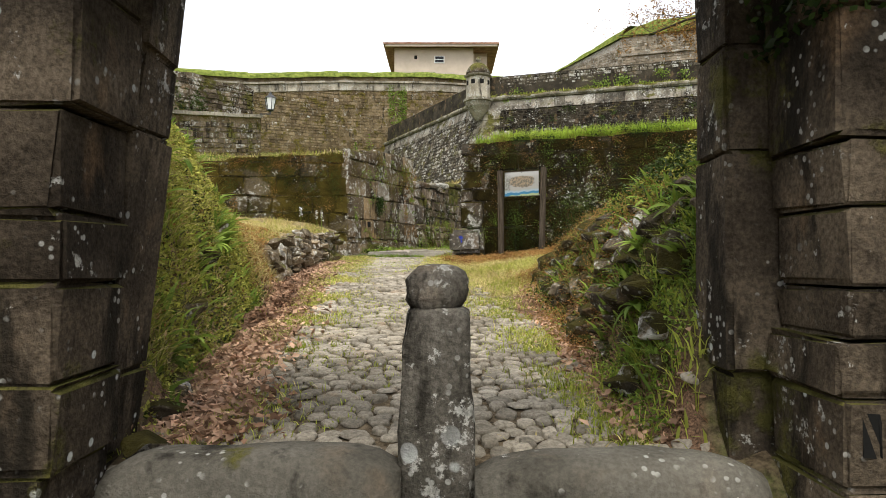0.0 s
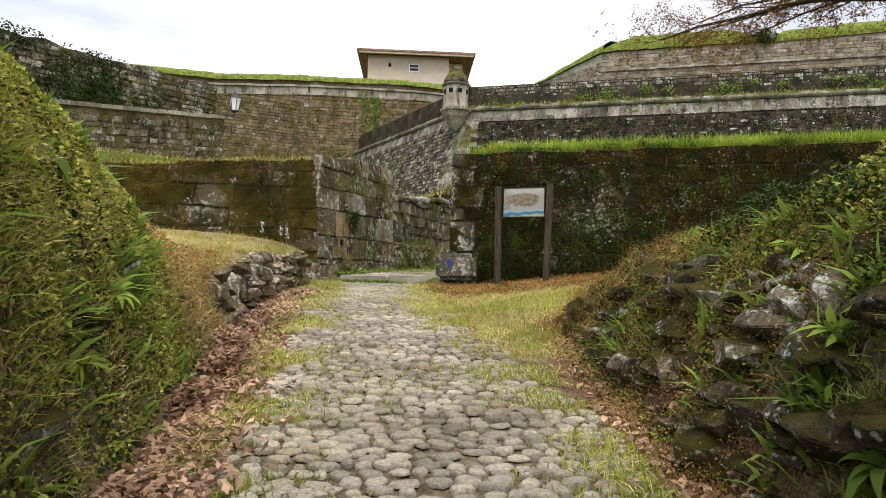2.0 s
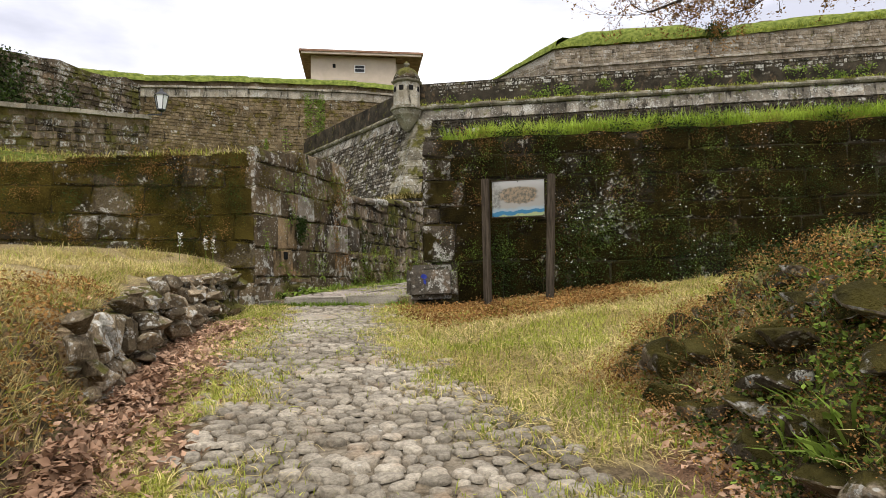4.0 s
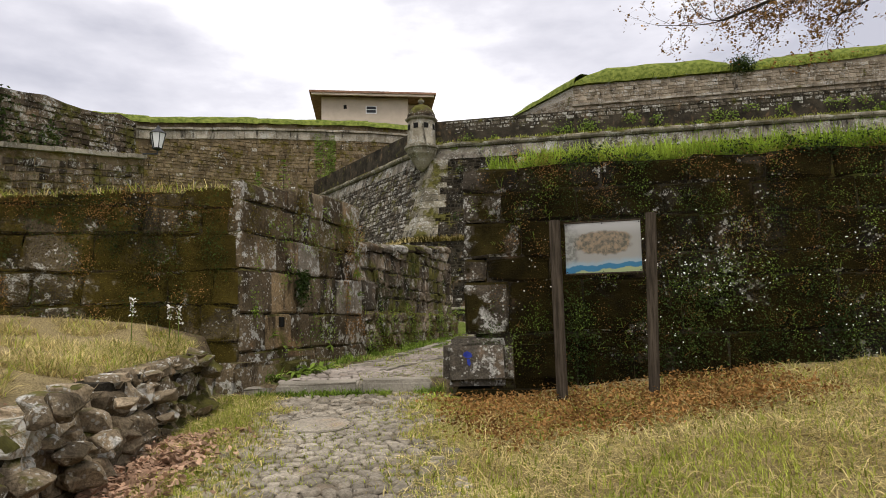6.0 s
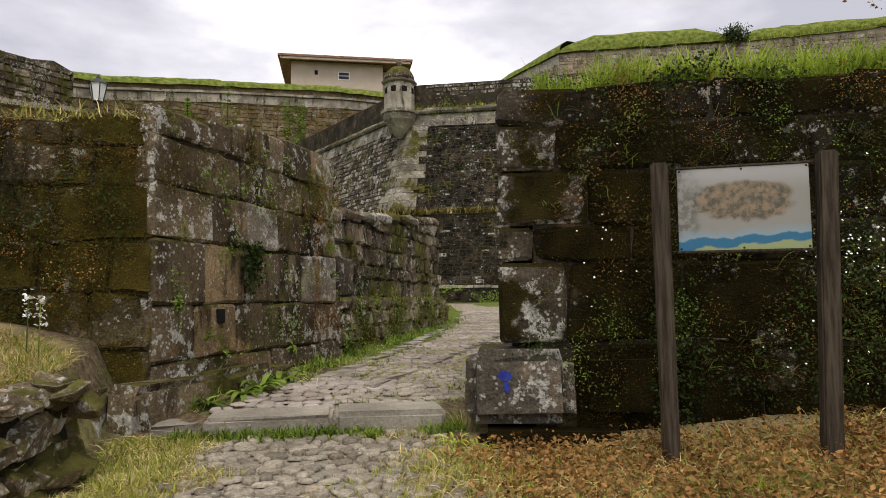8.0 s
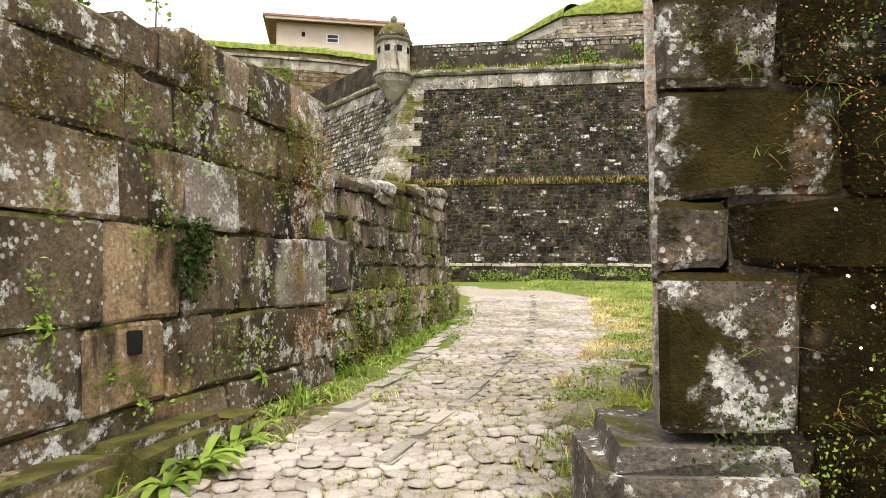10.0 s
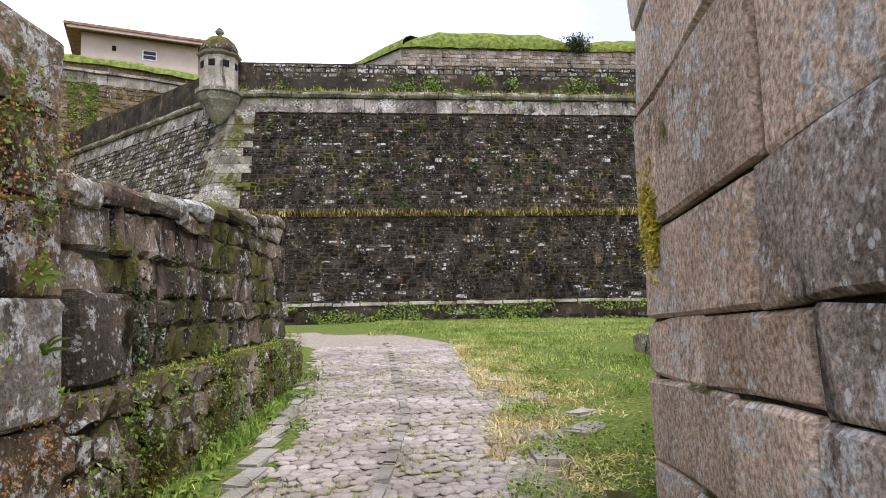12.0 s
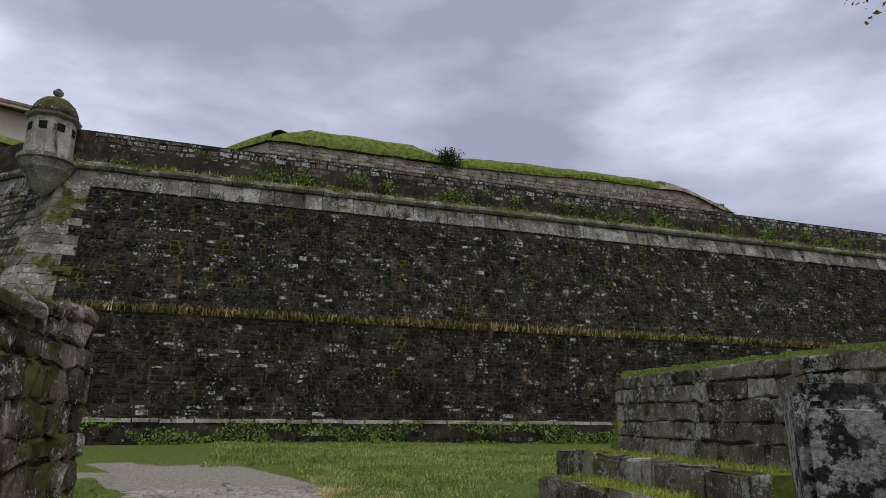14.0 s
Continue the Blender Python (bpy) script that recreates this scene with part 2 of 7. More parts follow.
M_BANKROCK = stone_material("bank_rock", (0.035, 0.028, 0.019), (0.16, 0.132, 0.095), 0.558, 0.54, 0.54, tone=0.5, warm=0.5, pale=0.93, moss_color=(0.04, 0.034, 0.009))
M_QUOIN = stone_material("quoin_stone", (0.1, 0.088, 0.062), (0.26, 0.235, 0.175), 0.56, 0.56, 0.58, tone=0.2)
M_GROUND = ground_material()
M_LUSH = plain_material("lush_grass", (0.2, 0.3, 0.03), (0.4, 0.5, 0.08), 0.7, 0.6, 0.0, vary=0.4, thin=0.45)
M_OLIVE = plain_material("olive_moss", (0.05, 0.042, 0.008), (0.15, 0.115, 0.022), 1.3, 0.9, 0.0, vary=0.5, thin=0.15)
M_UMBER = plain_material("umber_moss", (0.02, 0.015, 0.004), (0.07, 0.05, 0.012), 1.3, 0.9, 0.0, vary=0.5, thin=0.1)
M_TURF = plain_material("turf", (0.06, 0.085, 0.014), (0.19, 0.22, 0.05), 3.0, 0.95, 0.9)
M_EARTH = plain_material("bare_earth", (0.06, 0.042, 0.025), (0.17, 0.125, 0.08), 2.0, 0.95, 0.9)
M_GRASS = plain_material("grass_blades", (0.2, 0.25, 0.03), (0.42, 0.45, 0.09), 0.8, 0.6, 0.0, vary=0.45, thin=0.4)
M_DRYGRASS = plain_material("dry_grass", (0.34, 0.27, 0.1), (0.62, 0.52, 0.25), 0.9, 0.8, 0.0, vary=0.55, thin=0.3)
M_LEAF = plain_material("weed_leaves", (0.095, 0.155, 0.022), (0.24, 0.33, 0.06), 1.5, 0.55, 0.0, vary=0.45, thin=0.35)
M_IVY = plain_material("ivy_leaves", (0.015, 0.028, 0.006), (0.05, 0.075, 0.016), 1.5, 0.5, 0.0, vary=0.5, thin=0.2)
M_DEADLEAF = plain_material("dead_leaves", (0.2, 0.115, 0.07), (0.52, 0.35, 0.24), 1.2, 0.85, 0.0, vary=0.5, thin=0.2)
M_FERN = plain_material("dry_fern", (0.16, 0.082, 0.026), (0.36, 0.2, 0.07), 1.2, 0.85, 0.0, vary=0.4, thin=0.2)
M_PETAL = plain_material("daisy_petals", (0.72, 0.71, 0.68), (0.8, 0.79, 0.76), 5, 0.7, 0.0)
M_BARK = plain_material("bark", (0.025, 0.02, 0.015), (0.07, 0.055, 0.042), 12, 0.9, 0.8)
M_POST = plain_material("weathered_wood", (0.03, 0.024, 0.017), (0.085, 0.068, 0.05), 6, 0.85, 0.6, stretch=(6, 6, 0.5))
M_PLASTER = plain_material("cream_plaster", (0.5, 0.42, 0.33), (0.58, 0.49, 0.39), 0.8, 0.85, 0.2)
M_ROOF = plain_material("roof_tiles", (0.16, 0.09, 0.06), (0.3, 0.18, 0.12), 2.0, 0.85, 0.6)
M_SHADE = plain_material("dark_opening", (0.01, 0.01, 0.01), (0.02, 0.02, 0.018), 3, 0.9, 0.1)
M_WHITE = plain_material("white_paint", (0.7, 0.7, 0.68), (0.78, 0.78, 0.76), 6, 0.6, 0.1)
M_IRON = plain_material("painted_iron", (0.03, 0.032, 0.034), (0.06, 0.062, 0.065), 9, 0.5, 0.2, 0.6)
M_BLUE = plain_material("blue_paint", (0.02, 0.03, 0.2), (0.04, 0.06, 0.32), 14, 0.6, 0.2)


# ---- building helpers ----
def mesh_object(name, verts, faces, material, parent=None, label="", smooth=False):
    me = bpy.data.meshes.new(name)
    me.from_pydata([tuple(v) for v in verts], [], faces)
    me.materials.append(material)
    if smooth:
        me.polygons.foreach_set("use_smooth", [True] * len(me.polygons))
    me.update()
    ob = new(name, me)
    if parent:
        ob.parent = parent
    if label:
        ob["label"] = label
    return ob


def part(name, bm, material, parent, label="", smooth=False):
    me = bpy.data.meshes.new(name)
    bm.to_mesh(me)
    bm.free()
    me.materials.append(material)
    if smooth:
        me.polygons.foreach_set("use_smooth", [True] * len(me.polygons))
    ob = new(name, me)
    if parent:
        ob.parent = parent
    if label:
        ob["label"] = label
    return ob


def box(bm, lo, hi, bevel=0.0):
    """Adds a box between two corners, its edges bevelled."""
    m = Matrix.LocRotScale([(a + b) / 2 for a, b in zip(lo, hi)], None, [b - a for a, b in zip(lo, hi)])
    made = bmesh.ops.create_cube(bm, size=1, matrix=m)
    if bevel:
        edges = list({e for v in made["verts"] for e in v.link_edges})
        bmesh.ops.bevel(bm, geom=edges, offset=bevel, segments=2, affect="EDGES")
    return bm


def ramp(v, lo, hi):
    u = np.clip((np.asarray(v, float) - lo) / (hi - lo), 0, 1)
    return u * u * (3 - 2 * u)


def away(x, y, p, q):
    """Distance from the line p-q, positive on its right-hand side."""
    ux, uy = q[0] - p[0], q[1] - p[1]
    k = math.hypot(ux, uy)
    return ((x - p[0]) * uy - (y - p[1]) * ux) / k


# ---- the lie of the land ----
ROAD_Y = (-60, 3.0, 3.3, 4, 8, 9.5, 12, 13.5, 16.95, 17.3, 18.3, 22, 26, 30.5, 33, 44, 60)
ROAD_Z = (-3.0, -0.05, 0.3, 0.38, 0.77, 0.94, 1.13, 1.23, 1.46, 1.58, 1.66, 1.77, 1.9, 2.12, 2.2, 2.45, 2.5)
LEFT_Y, LEFT_X = (2, 3.2, 5, 7.7, 10.5, 13.5, 16.5, 40), (-1.6, -1.6, -1.95, -2.25, -2.6, -2.8, -2.65, -2.65)
WALL_A, WALL_B = (-2.55, 17.7), (-0.9, 21.0)
BEND_A, BEND_B = (-0.9, 21.0), (1.85, 27.7)
GATE_A, GATE_B = (0.44, 16.65), (2.22, 19.9)
FRONT_B = (14.0, 12.9)
LOW_B = (9.9, 22.8)
STAIR_B = (13.3, 29.8)
CORNER = (3.5, 51.1)
FACE = (0.947, -0.319)
OUT = (-0.319, -0.947)


def road_z(y):
    return np.interp(y, ROAD_Y, ROAD_Z)


def land(x, y):
    """Height of the ground, from the gate up to the foot of the bastion."""
    x, y = np.asarray(x, float), np.asarray(y, float)
    z = road_z(y)
    # field beside the lane
    z = z + 0.13 * np.clip(x - 0.4, 0, 6) * ramp(y, 6, 11) * (1 - ramp(y, 18, 20))
    z = z - 0.05 * ramp(np.abs(x - np.interp(y, (4, 10, 14), (-0.2, -0.6, -1.1))), 0.9, 1.6) * (1 - ramp(y, 16, 17))
    # left bank
    xl = np.interp(y, LEFT_Y, LEFT_X)
    d = np.clip(xl - x, 0, 60)
    tall = np.interp(y, (0, 3, 5, 6.5, 8, 9.5, 11, 16), (2.6, 2.6, 2.6, 2.5, 1.9, 1.5, 1.2, 0.95))
    walled = ramp(y, 9.8, 11.2)
    bank = tall * (1 - np.exp(-d / np.interp(y, (5, 7, 10), (0.33, 0.4, 0.6))))
    bank2 = 0.62 * ramp(d, 0.12, 0.3) + (tall - 0.55) * (1 - np.exp(-np.clip(d - 0.3, 0, 60) / 1.3))
    z = z + np.where(y < 17.7, bank * (1 - walled) + bank2 * walled, 0) * ramp(y, 3.5, 3.9)
    # terrace behind the mossy wall and the passage wall
    dl = np.where(y < 21.0, -away(x, y, WALL_A, WALL_B), -away(x, y, BEND_A, BEND_B) - 0.55 * ramp(y, 21.0, 21.3))
    front = -away(x, y, (-9.0, 17.2), WALL_A)
    inside = ramp(np.minimum(dl, front), 0.3, 0.55)
    hill = np.interp(y, (17, 21, 24, 32, 38, 46, 56, 74, 81), (4.15, 4.1, 3.5, 3.5, 4.8, 7.6, 10.0, 11.4, 19.0)) + 0.06 * np.clip(-x - 4, 0, 30)
    fall = ramp(y, 27.5, 32) * ramp(x, -7, 0.5)
    hill = hill * (1 - fall) + 2.4 * fall
    z = z * (1 - inside) + hill * inside
    # terrace on the other side
    dr = np.minimum(np.minimum(-away(x, y, GATE_A, FRONT_B), -away(x, y, GATE_B, GATE_A)), 99)
    back = np.where(x < 9.9, away(x, y, GATE_B, LOW_B), away(x, y, LOW_B, STAIR_B))
    inside = ramp(np.minimum(dr, back), 0.25, 0.5) * (y < 30.5) * (y > 8)
    z = z * (1 - inside) + (4.35 + 0.02 * np.clip(x, 0, 20)) * inside
    # right bank
    d = np.clip(x - np.interp(y, (3, 7.2, 10), (1.25, 1.3, 1.45)), 0, 60)
    tall = np.interp(y, (3, 5, 7.5, 9.6, 10.3, 11.2), (2.3, 1.95, 1.5, 0.95, 0.55, 0))
    z = z + tall * (1 - np.exp(-d / 0.5)) * ramp(y, 3.5, 3.9) * (1 - 0.35 * ramp(d, 2, 6))
    return z


def axis(parts):
    out = [parts[0][0]]
    for lo, hi, step in parts:
        out += list(np.linspace(lo, hi, max(1, round((hi - lo) / step)) + 1)[1:])
    return np.array(out)


GX = axis([(-1500, -100, 350), (-100, -30, 8), (-30, -6.5, 1.0), (-6.5, 7, 0.13), (7, 16, 0.5), (16, 70, 2.5), (70, 1500, 350)])
GY = axis([(-1500, -40, 350), (-40, -2, 4), (-2, 34, 0.14), (34, 70, 1.2), (70, 100, 6), (100, 1500, 350)])
gx, gy = np.meshgrid(GX, GY)
gz = land(gx, gy)


def bumps(x, y):
    """Small unevenness of the ground beside the lane."""
    x, y = np.ravel(x), np.ravel(y)
    off = np.abs(x - np.interp(y, (4, 7, 10, 13.5, 17.3, 18, 20, 24, 32), (-0.2, -0.3, -0.7, -1.15, -0.95, -0.65, 0.4, 2.3, 4.95)))
    half = np.interp(y, (4, 7, 10, 13.5, 17.3, 20, 24, 32), (1.25, 1.2, 0.9, 0.9, 0.95, 0.78, 1.15, 1.7))
    k = ramp(off, half * 0.9, half * 1.15) * (x > -7) * (x < 8) * (y > 2) * (y < 35)
    out = np.zeros(len(x))
    for i in np.nonzero(k)[0]:
        a, b = float(x[i]), float(y[i])
        out[i] = k[i] * (noise.noise((a * 1.7, b * 1.7, 0.3)) * (0.17 if abs(a + 0.2) > 1.75 and b < 11 else 0.04) + noise.noise((a * 5, b * 5, 4.1)) * (0.11 if abs(a + 0.2) > 1.75 and b < 11 else 0.015))
    return out


rough_z = bumps(gx, gy).reshape(gx.shape)
lane = np.interp(gy, (4, 7, 10, 13.5, 17.3, 18, 20, 24, 32), (-0.2, -0.3, -0.7, -1.15, -0.95, -0.65, 0.4, 2.3, 4.95))
lane_w = np.interp(gy, (4, 7, 10, 13.5, 17.3, 20, 24, 32), (1.25, 1.2, 0.9, 0.9, 0.95, 0.78, 1.15, 1.7))
on_lane = (1 - ramp(np.abs(gx - lane), lane_w * 0.9, lane_w * 1.15)) * (gy > 3.3) * (gy < 37)
gz = gz + rough_z - 0.012 * on_lane
gz = np.where((np.abs(gx) > 90) | (gy < -35) | (gy > 95), np.minimum(gz, 0) - 1.5, gz)
nx_, ny_ = len(GX), len(GY)
idx = np.arange(nx_ * ny_).reshape(ny_, nx_)
g_faces = np.stack([idx[:-1, :-1], idx[:-1, 1:], idx[1:, 1:], idx[1:, :-1]], -1).reshape(-1, 4).tolist()
ground = mesh_object("ground", np.stack([gx, gy, gz], -1).reshape(-1, 3).tolist(), g_faces, M_GROUND, smooth=True)
tagged(ground, "grassy earth slope with straw and leaf litter", "ground", kind="structure")


def zone(name, values):
    a = ground.data.attributes.new(name, "FLOAT", "POINT")
    a.data.foreach_set("value", np.asarray(values, np.float32).ravel())


bank_l = np.interp(gy, LEFT_Y, LEFT_X)
litter = ramp(gx - bank_l, -0.05, 0.1) * (1 - ramp(np.abs(gx - (bank_l + 0.35)), 0.25, 0.55)) * (1 - ramp(gy, 12, 14)) + (1 - ramp(np.abs(gx - 1.15), 0.15, 0.4)) * (1 - ramp(gy, 8, 10)) * 0.8
straw = ramp(gx - lane, 0.9, 1.3) * ramp(gy, 7.5, 10) * (1 - ramp(gy, 16.5, 18)) + (1 - ramp(gx - bank_l, -1.2, 0.6)) * ramp(gy, 4, 6) * (1 - ramp(gy, 17, 18)) * 0.8
green = np.clip(0.35 + 0.6 * ramp(gy, 18, 24) + 0.5 * (gz > 3.2), 0, 1) * (1 - on_lane * 0.8)
path_far = (1 - ramp(np.abs(gy - 33.2 + 0.12 * (gx - 3)), 0.35, 0.8)) * ramp(gx, -3, -1) * (1 - ramp(gx, 5.0, 6.5))
zone("sand", np.clip(on_lane * np.interp(gy, (5, 9, 14, 18), (0.4, 0.5, 0.55, 0.75)) + path_far + 0.55 * (1 - ramp(np.abs(gx - lane - lane_w - 0.4), 0.3, 0.7)) * ramp(gy, 18.5, 19.5) * (1 - ramp(gy, 26, 30)), 0, 1))
zone("litter", litter * (1 - on_lane) * ramp(gy, 3.2, 3.5)), zone("straw", np.clip(straw, 0, 1) * (1 - on_lane) * (1 - ramp(gx, 7, 12)) * ramp(gx, -12, -6)), zone("grass", green)


# ---- masonry ----
def block(name, grid, material, parent, base, lead=0.0):
    """One dressed stone: a slightly uneven front with worn edges and four sides going back into the wall."""
    (u0, u1, z0, z1, at, proud, deep, soft, wild, mitre, seed) = grid
    rng = random.Random(seed)
    us = (0, soft / (u1 - u0), 0.5, 1 - soft / (u1 - u0), 1)
    zs = (0, soft / (z1 - z0), 1 - soft / (z1 - z0), 1)
    verts, faces = [], []
    skew = [rng.uniform(-wild, wild) for _ in range(4)]
    for j, b in enumerate(zs):
        for i, a in enumerate(us):
            u = u0 + a * (u1 - u0) + (skew[0] if i < 2 else skew[1]) * (1 if j < 2 else -1)
            z = z0 + b * (z1 - z0) + (skew[2] if j < 2 else skew[3]) * (1 if i < 2 else -1)
            edge = (i in (0, 4)) + (j in (0, 3))
            d = proud + rng.uniform(-wild, wild) - (soft * 0.75 if edge == 1 else soft * 1.5 if edge else 0)
            if edge == 2:
                u += (0.5 - a) * soft * 0.6
                z += (0.5 - b) * soft * 0.6
            verts.append(at(u, d, z) - base)
    for j in range(3):
        for i in range(4):
            k = j * 5 + i
            faces.append((k, k + 1, k + 6, k + 5))
    ring = [0, 1, 2, 3, 4, 9, 14, 19, 18, 17, 16, 15, 10, 5]
    first = len(verts)
    pts = {}
    for k in ring:
        i, j = k % 5, k // 5
        verts.append(at(u0 + us[i] * (u1 - u0) - (mitre if i > 2 else 0) + (lead if i < 2 else 0), -deep, z0 + zs[j] * (z1 - z0)) - base)
    for n in range(14):
        faces.append((ring[n], first + n, first + (n + 1) % 14, ring[(n + 1) % 14]))
    ob = mesh_object(name, verts, faces, material, parent)
    ob.location = base
    return ob


def face_map(p, q, batter=0.0, z_ref=0.0, bulge=None):
    """Maps metres along p-q, outwards from the face, and height, to the world. The face looks to the right of p-q."""
    p, q = Vector((*p, 0)), Vector((*q, 0))
    u = (q - p).normalized()
    n = Vector((u.y, -u.x, 0))

    def at(s, d, z):
        return p + u * s + n * (d - batter * (z - z_ref)) + Vector((0, 0, z))

    return at, (q - p).length


def prism(name, at, s0, s1, front, back, z0, z1, material, parent=None, steps=12, top_noise=0.0, seed=0):
    """A wall body between two depths. z0 and z1 are functions of the way along it."""
    rng = random.Random(seed)
    verts, faces = [], []
    for i in range(steps + 1):
        s = s0 + (s1 - s0) * i / steps
        t = z1(s) + rng.uniform(-top_noise, top_noise)
        verts += [at(s, front, z0(s)), at(s, front, t), at(s, back, t), at(s, back, z0(s))]
        if i:
            k = 4 * i
            for a in range(4):
                b = (a + 1) % 4
                faces.append((k - 4 + a, k - 4 + b, k + b, k + a))
    faces += [(3, 2, 1, 0), tuple(4 * steps + a for a in range(4))]
    return mesh_object(name, verts, faces, material, parent)


def masonry(wall, p, q, z0, z1, heights, lengths, material, core, thick=0.6, batter=0.03, seed=1, soft=0.025, proud=0.03, name="block", ends=(0, 0), body=True, skip=None, deep=0.25, trim=(0.05, 0.05), wild=0.012, mitre=0.0):
    """Courses of blocks in front of a mortared body, as parts of the wall."""
    rng = random.Random(seed)
    at, length = face_map(p, q, batter, z0(0))
    if body:
        prism("core", at, trim[0], length - trim[1], -0.03, -thick, lambda s: z0(s) - 0.5, lambda s: z1(s) - 0.06, core, wall, max(4, int(length * 2)), 0.02, seed)
    total = sum(heights)
    low = 0.0
    count = 0
    floor_z = min(z0(0), z0(length))
    roof_z = max(z1(0), z1(length))
    for h in heights:
        f0, f1 = low / total, (low + h) / total
        low += h
        s = 0.0
        first = rng.uniform(0.45, 1.0)
        while s < length:
            w = rng.uniform(*lengths) * first
            first = 1.0
            if rng.random() < 0.12:
                w *= 0.6
            e = s + w
            if length - e < lengths[0] * 0.5:
                e = length
            a, b = s - (ends[0] if s == 0 else 0), e + (ends[1] if e == length else 0)
            mid = (a + b) / 2
            s = e
            lo = floor_z + f0 * (roof_z - floor_z) + 0.006
            hi = min(floor_z + f1 * (roof_z - floor_z), z1(mid)) - 0.006
            if hi - lo < 0.1:
                continue
            if skip and skip(mid, lo, hi):
                continue
            base = at(mid, 0, (lo + hi) / 2)
            count += 1
            block(name, (a + 0.006, b - 0.006, lo, hi, at, rng.uniform(-0.1, 0.8) * proud, deep, soft, wild, mitre if e == length else 0.0, seed * 1000 + count), material, wall, base)
    return at, length


def laid(wall, p, q, courses, z1, material, core, thick=0.6, batter=0.02, tilt=0.0, seed=1, soft=0.025, proud=0.03, wild=0.012, deep=0.22, lead=0.0, first_deep=0.0, special=None, trim=(0.05, 0.05)):
    """A wall whose courses are given as (bottom, top, joints along it). special: material for a block by its middle."""
    rng = random.Random(seed)
    flat_at, length = face_map(p, q, batter, courses[0][0])

    def at(s, d, z):
        return flat_at(s, d, z + tilt * s)

    prism("core", flat_at, trim[0], length - trim[1], -0.03, -thick, lambda s: courses[0][0] - 0.5, lambda s: z1(s) - 0.06, core, wall, max(4, int(length * 2)), 0.02, seed)
    count = 0
    for low, high, joints in courses:
        for a, b in zip(joints, joints[1:]):
            mid = (a + b) / 2
            lo, hi = low + 0.006, min(high, z1(mid) - tilt * mid) - 0.006
            if hi - lo < 0.1:
                continue
            count += 1
            d = first_deep if first_deep and a == 0 else deep
            mat = (special(mid, (lo + hi) / 2) if special else None) or material
            block("block", (a + 0.006, b - 0.006, lo, hi, at, rng.uniform(-0.1, 0.8) * proud, d, soft, wild, 0.0, seed * 1000 + count), mat, wall, at(mid, 0, (lo + hi) / 2), lead * d if a == 0 else 0.0)
    return at, length


def spread(first, stop, lo, hi, seed):
    """Joints from the given first ones on to stop, at uneven steps."""
    rng = random.Random(seed)
    out = list(first)
    while out[-1] < stop - hi:
        out.append(round(out[-1] + rng.uniform(lo, hi), 2))
    return out + [stop]


def thing(name, at, label, category, group="", kind=""):
    ob = new(name)
    ob.location = at
    return tagged(ob, label, category, group, kind)


def wall_thing(name, label):
    return thing(name, (0, 0, 0), label, "wall", kind="structure")


def flat(v):
    return lambda s: v


def slope(a, b, length):
    return lambda s: a + (b - a) * min(max(s / length, 0), 1)


# ---- walls of the passage ----
wall_west = wall_thing("wall_west", "large granite block wall with lichen and ferns")
laid(wall_west, WALL_A, WALL_B, ((1.72, 2.0, (0, 1.2, 2.0, 2.9, 3.69)), (2.0, 2.54, (0, 0.6, 1.29, 1.85, 3.04, 3.69)), (2.54, 3.18, (0, 0.75, 1.48, 1.88, 2.74, 3.69)), (3.18, 3.7, (0, 0.87, 1.16, 1.47, 2.12, 3.14, 3.69)), (3.7, 4.17, (0, 0.95, 1.41, 2.2, 3.0, 3.69)), (4.17, 4.75, (0, 0.9, 1.25, 1.45, 2.3, 3.0, 3.69))), slope(4.4, 4.64, 2.0), M_BLOCK, M_MORTAR, 0.7, 0.02, 0.0, 11, 0.03, 0.05, 0.018, special=lambda s, z: M_PALEBLOCK if (3.2 < z < 3.7 and 1.47 < s < 2.12) or (2.6 < z < 3.1 and 2.8 < s < 3.6) else M_TANBLOCK if (2.0 < z < 3.1 and 0.6 < s < 1.48) else None)
wall_moss = wall_thing("wall_moss", "moss-covered old stone wall with grass on top")
masonry(wall_moss, (-9.0, 17.2), (-2.55, 17.7), flat(1.75), slope(3.95, 4.36, 6.5), (0.4, 0.5, 0.45, 0.5, 0.4, 0.3), (0.5, 1.1), M_MOSSY, M_MORTAR, 0.7, 0.06, 12, soft=0.03, proud=0.07, wild=0.035)
# the bend of the lane: a low ledge and a higher wall set back behind it
wall_ledge = wall_thing("wall_ledge", "low rubble ledge wall overgrown with weeds")
masonry(wall_ledge, BEND_A, BEND_B, flat(1.6), slope(2.62, 2.6, 7.2), (0.3, 0.25, 0.25, 0.2), (0.14, 0.45), M_RUBBLE, M_MORTAR, 0.9, 0.05, 13, proud=0.06, wild=0.04, soft=0.035)
wall_bend = wall_thing("wall_bend", "weathered stone wall with capping stones along the lane")
masonry(wall_bend, (-1.42, 21.1), (1.84, 29.0), flat(2.3), slope(3.8, 4.6, 8.3), (0.22, 0.27, 0.2, 0.25, 0.3, 0.2, 0.26), (0.16, 0.7), M_RUBBLE, M_MORTAR, 0.6, 0.03, 14, proud=0.07, wild=0.04, soft=0.04)
at_cap, len_cap = face_map((-1.42, 21.1), (1.84, 29.0), 0.03, 2.3)
rcap = random.Random(15)
a = 0.1
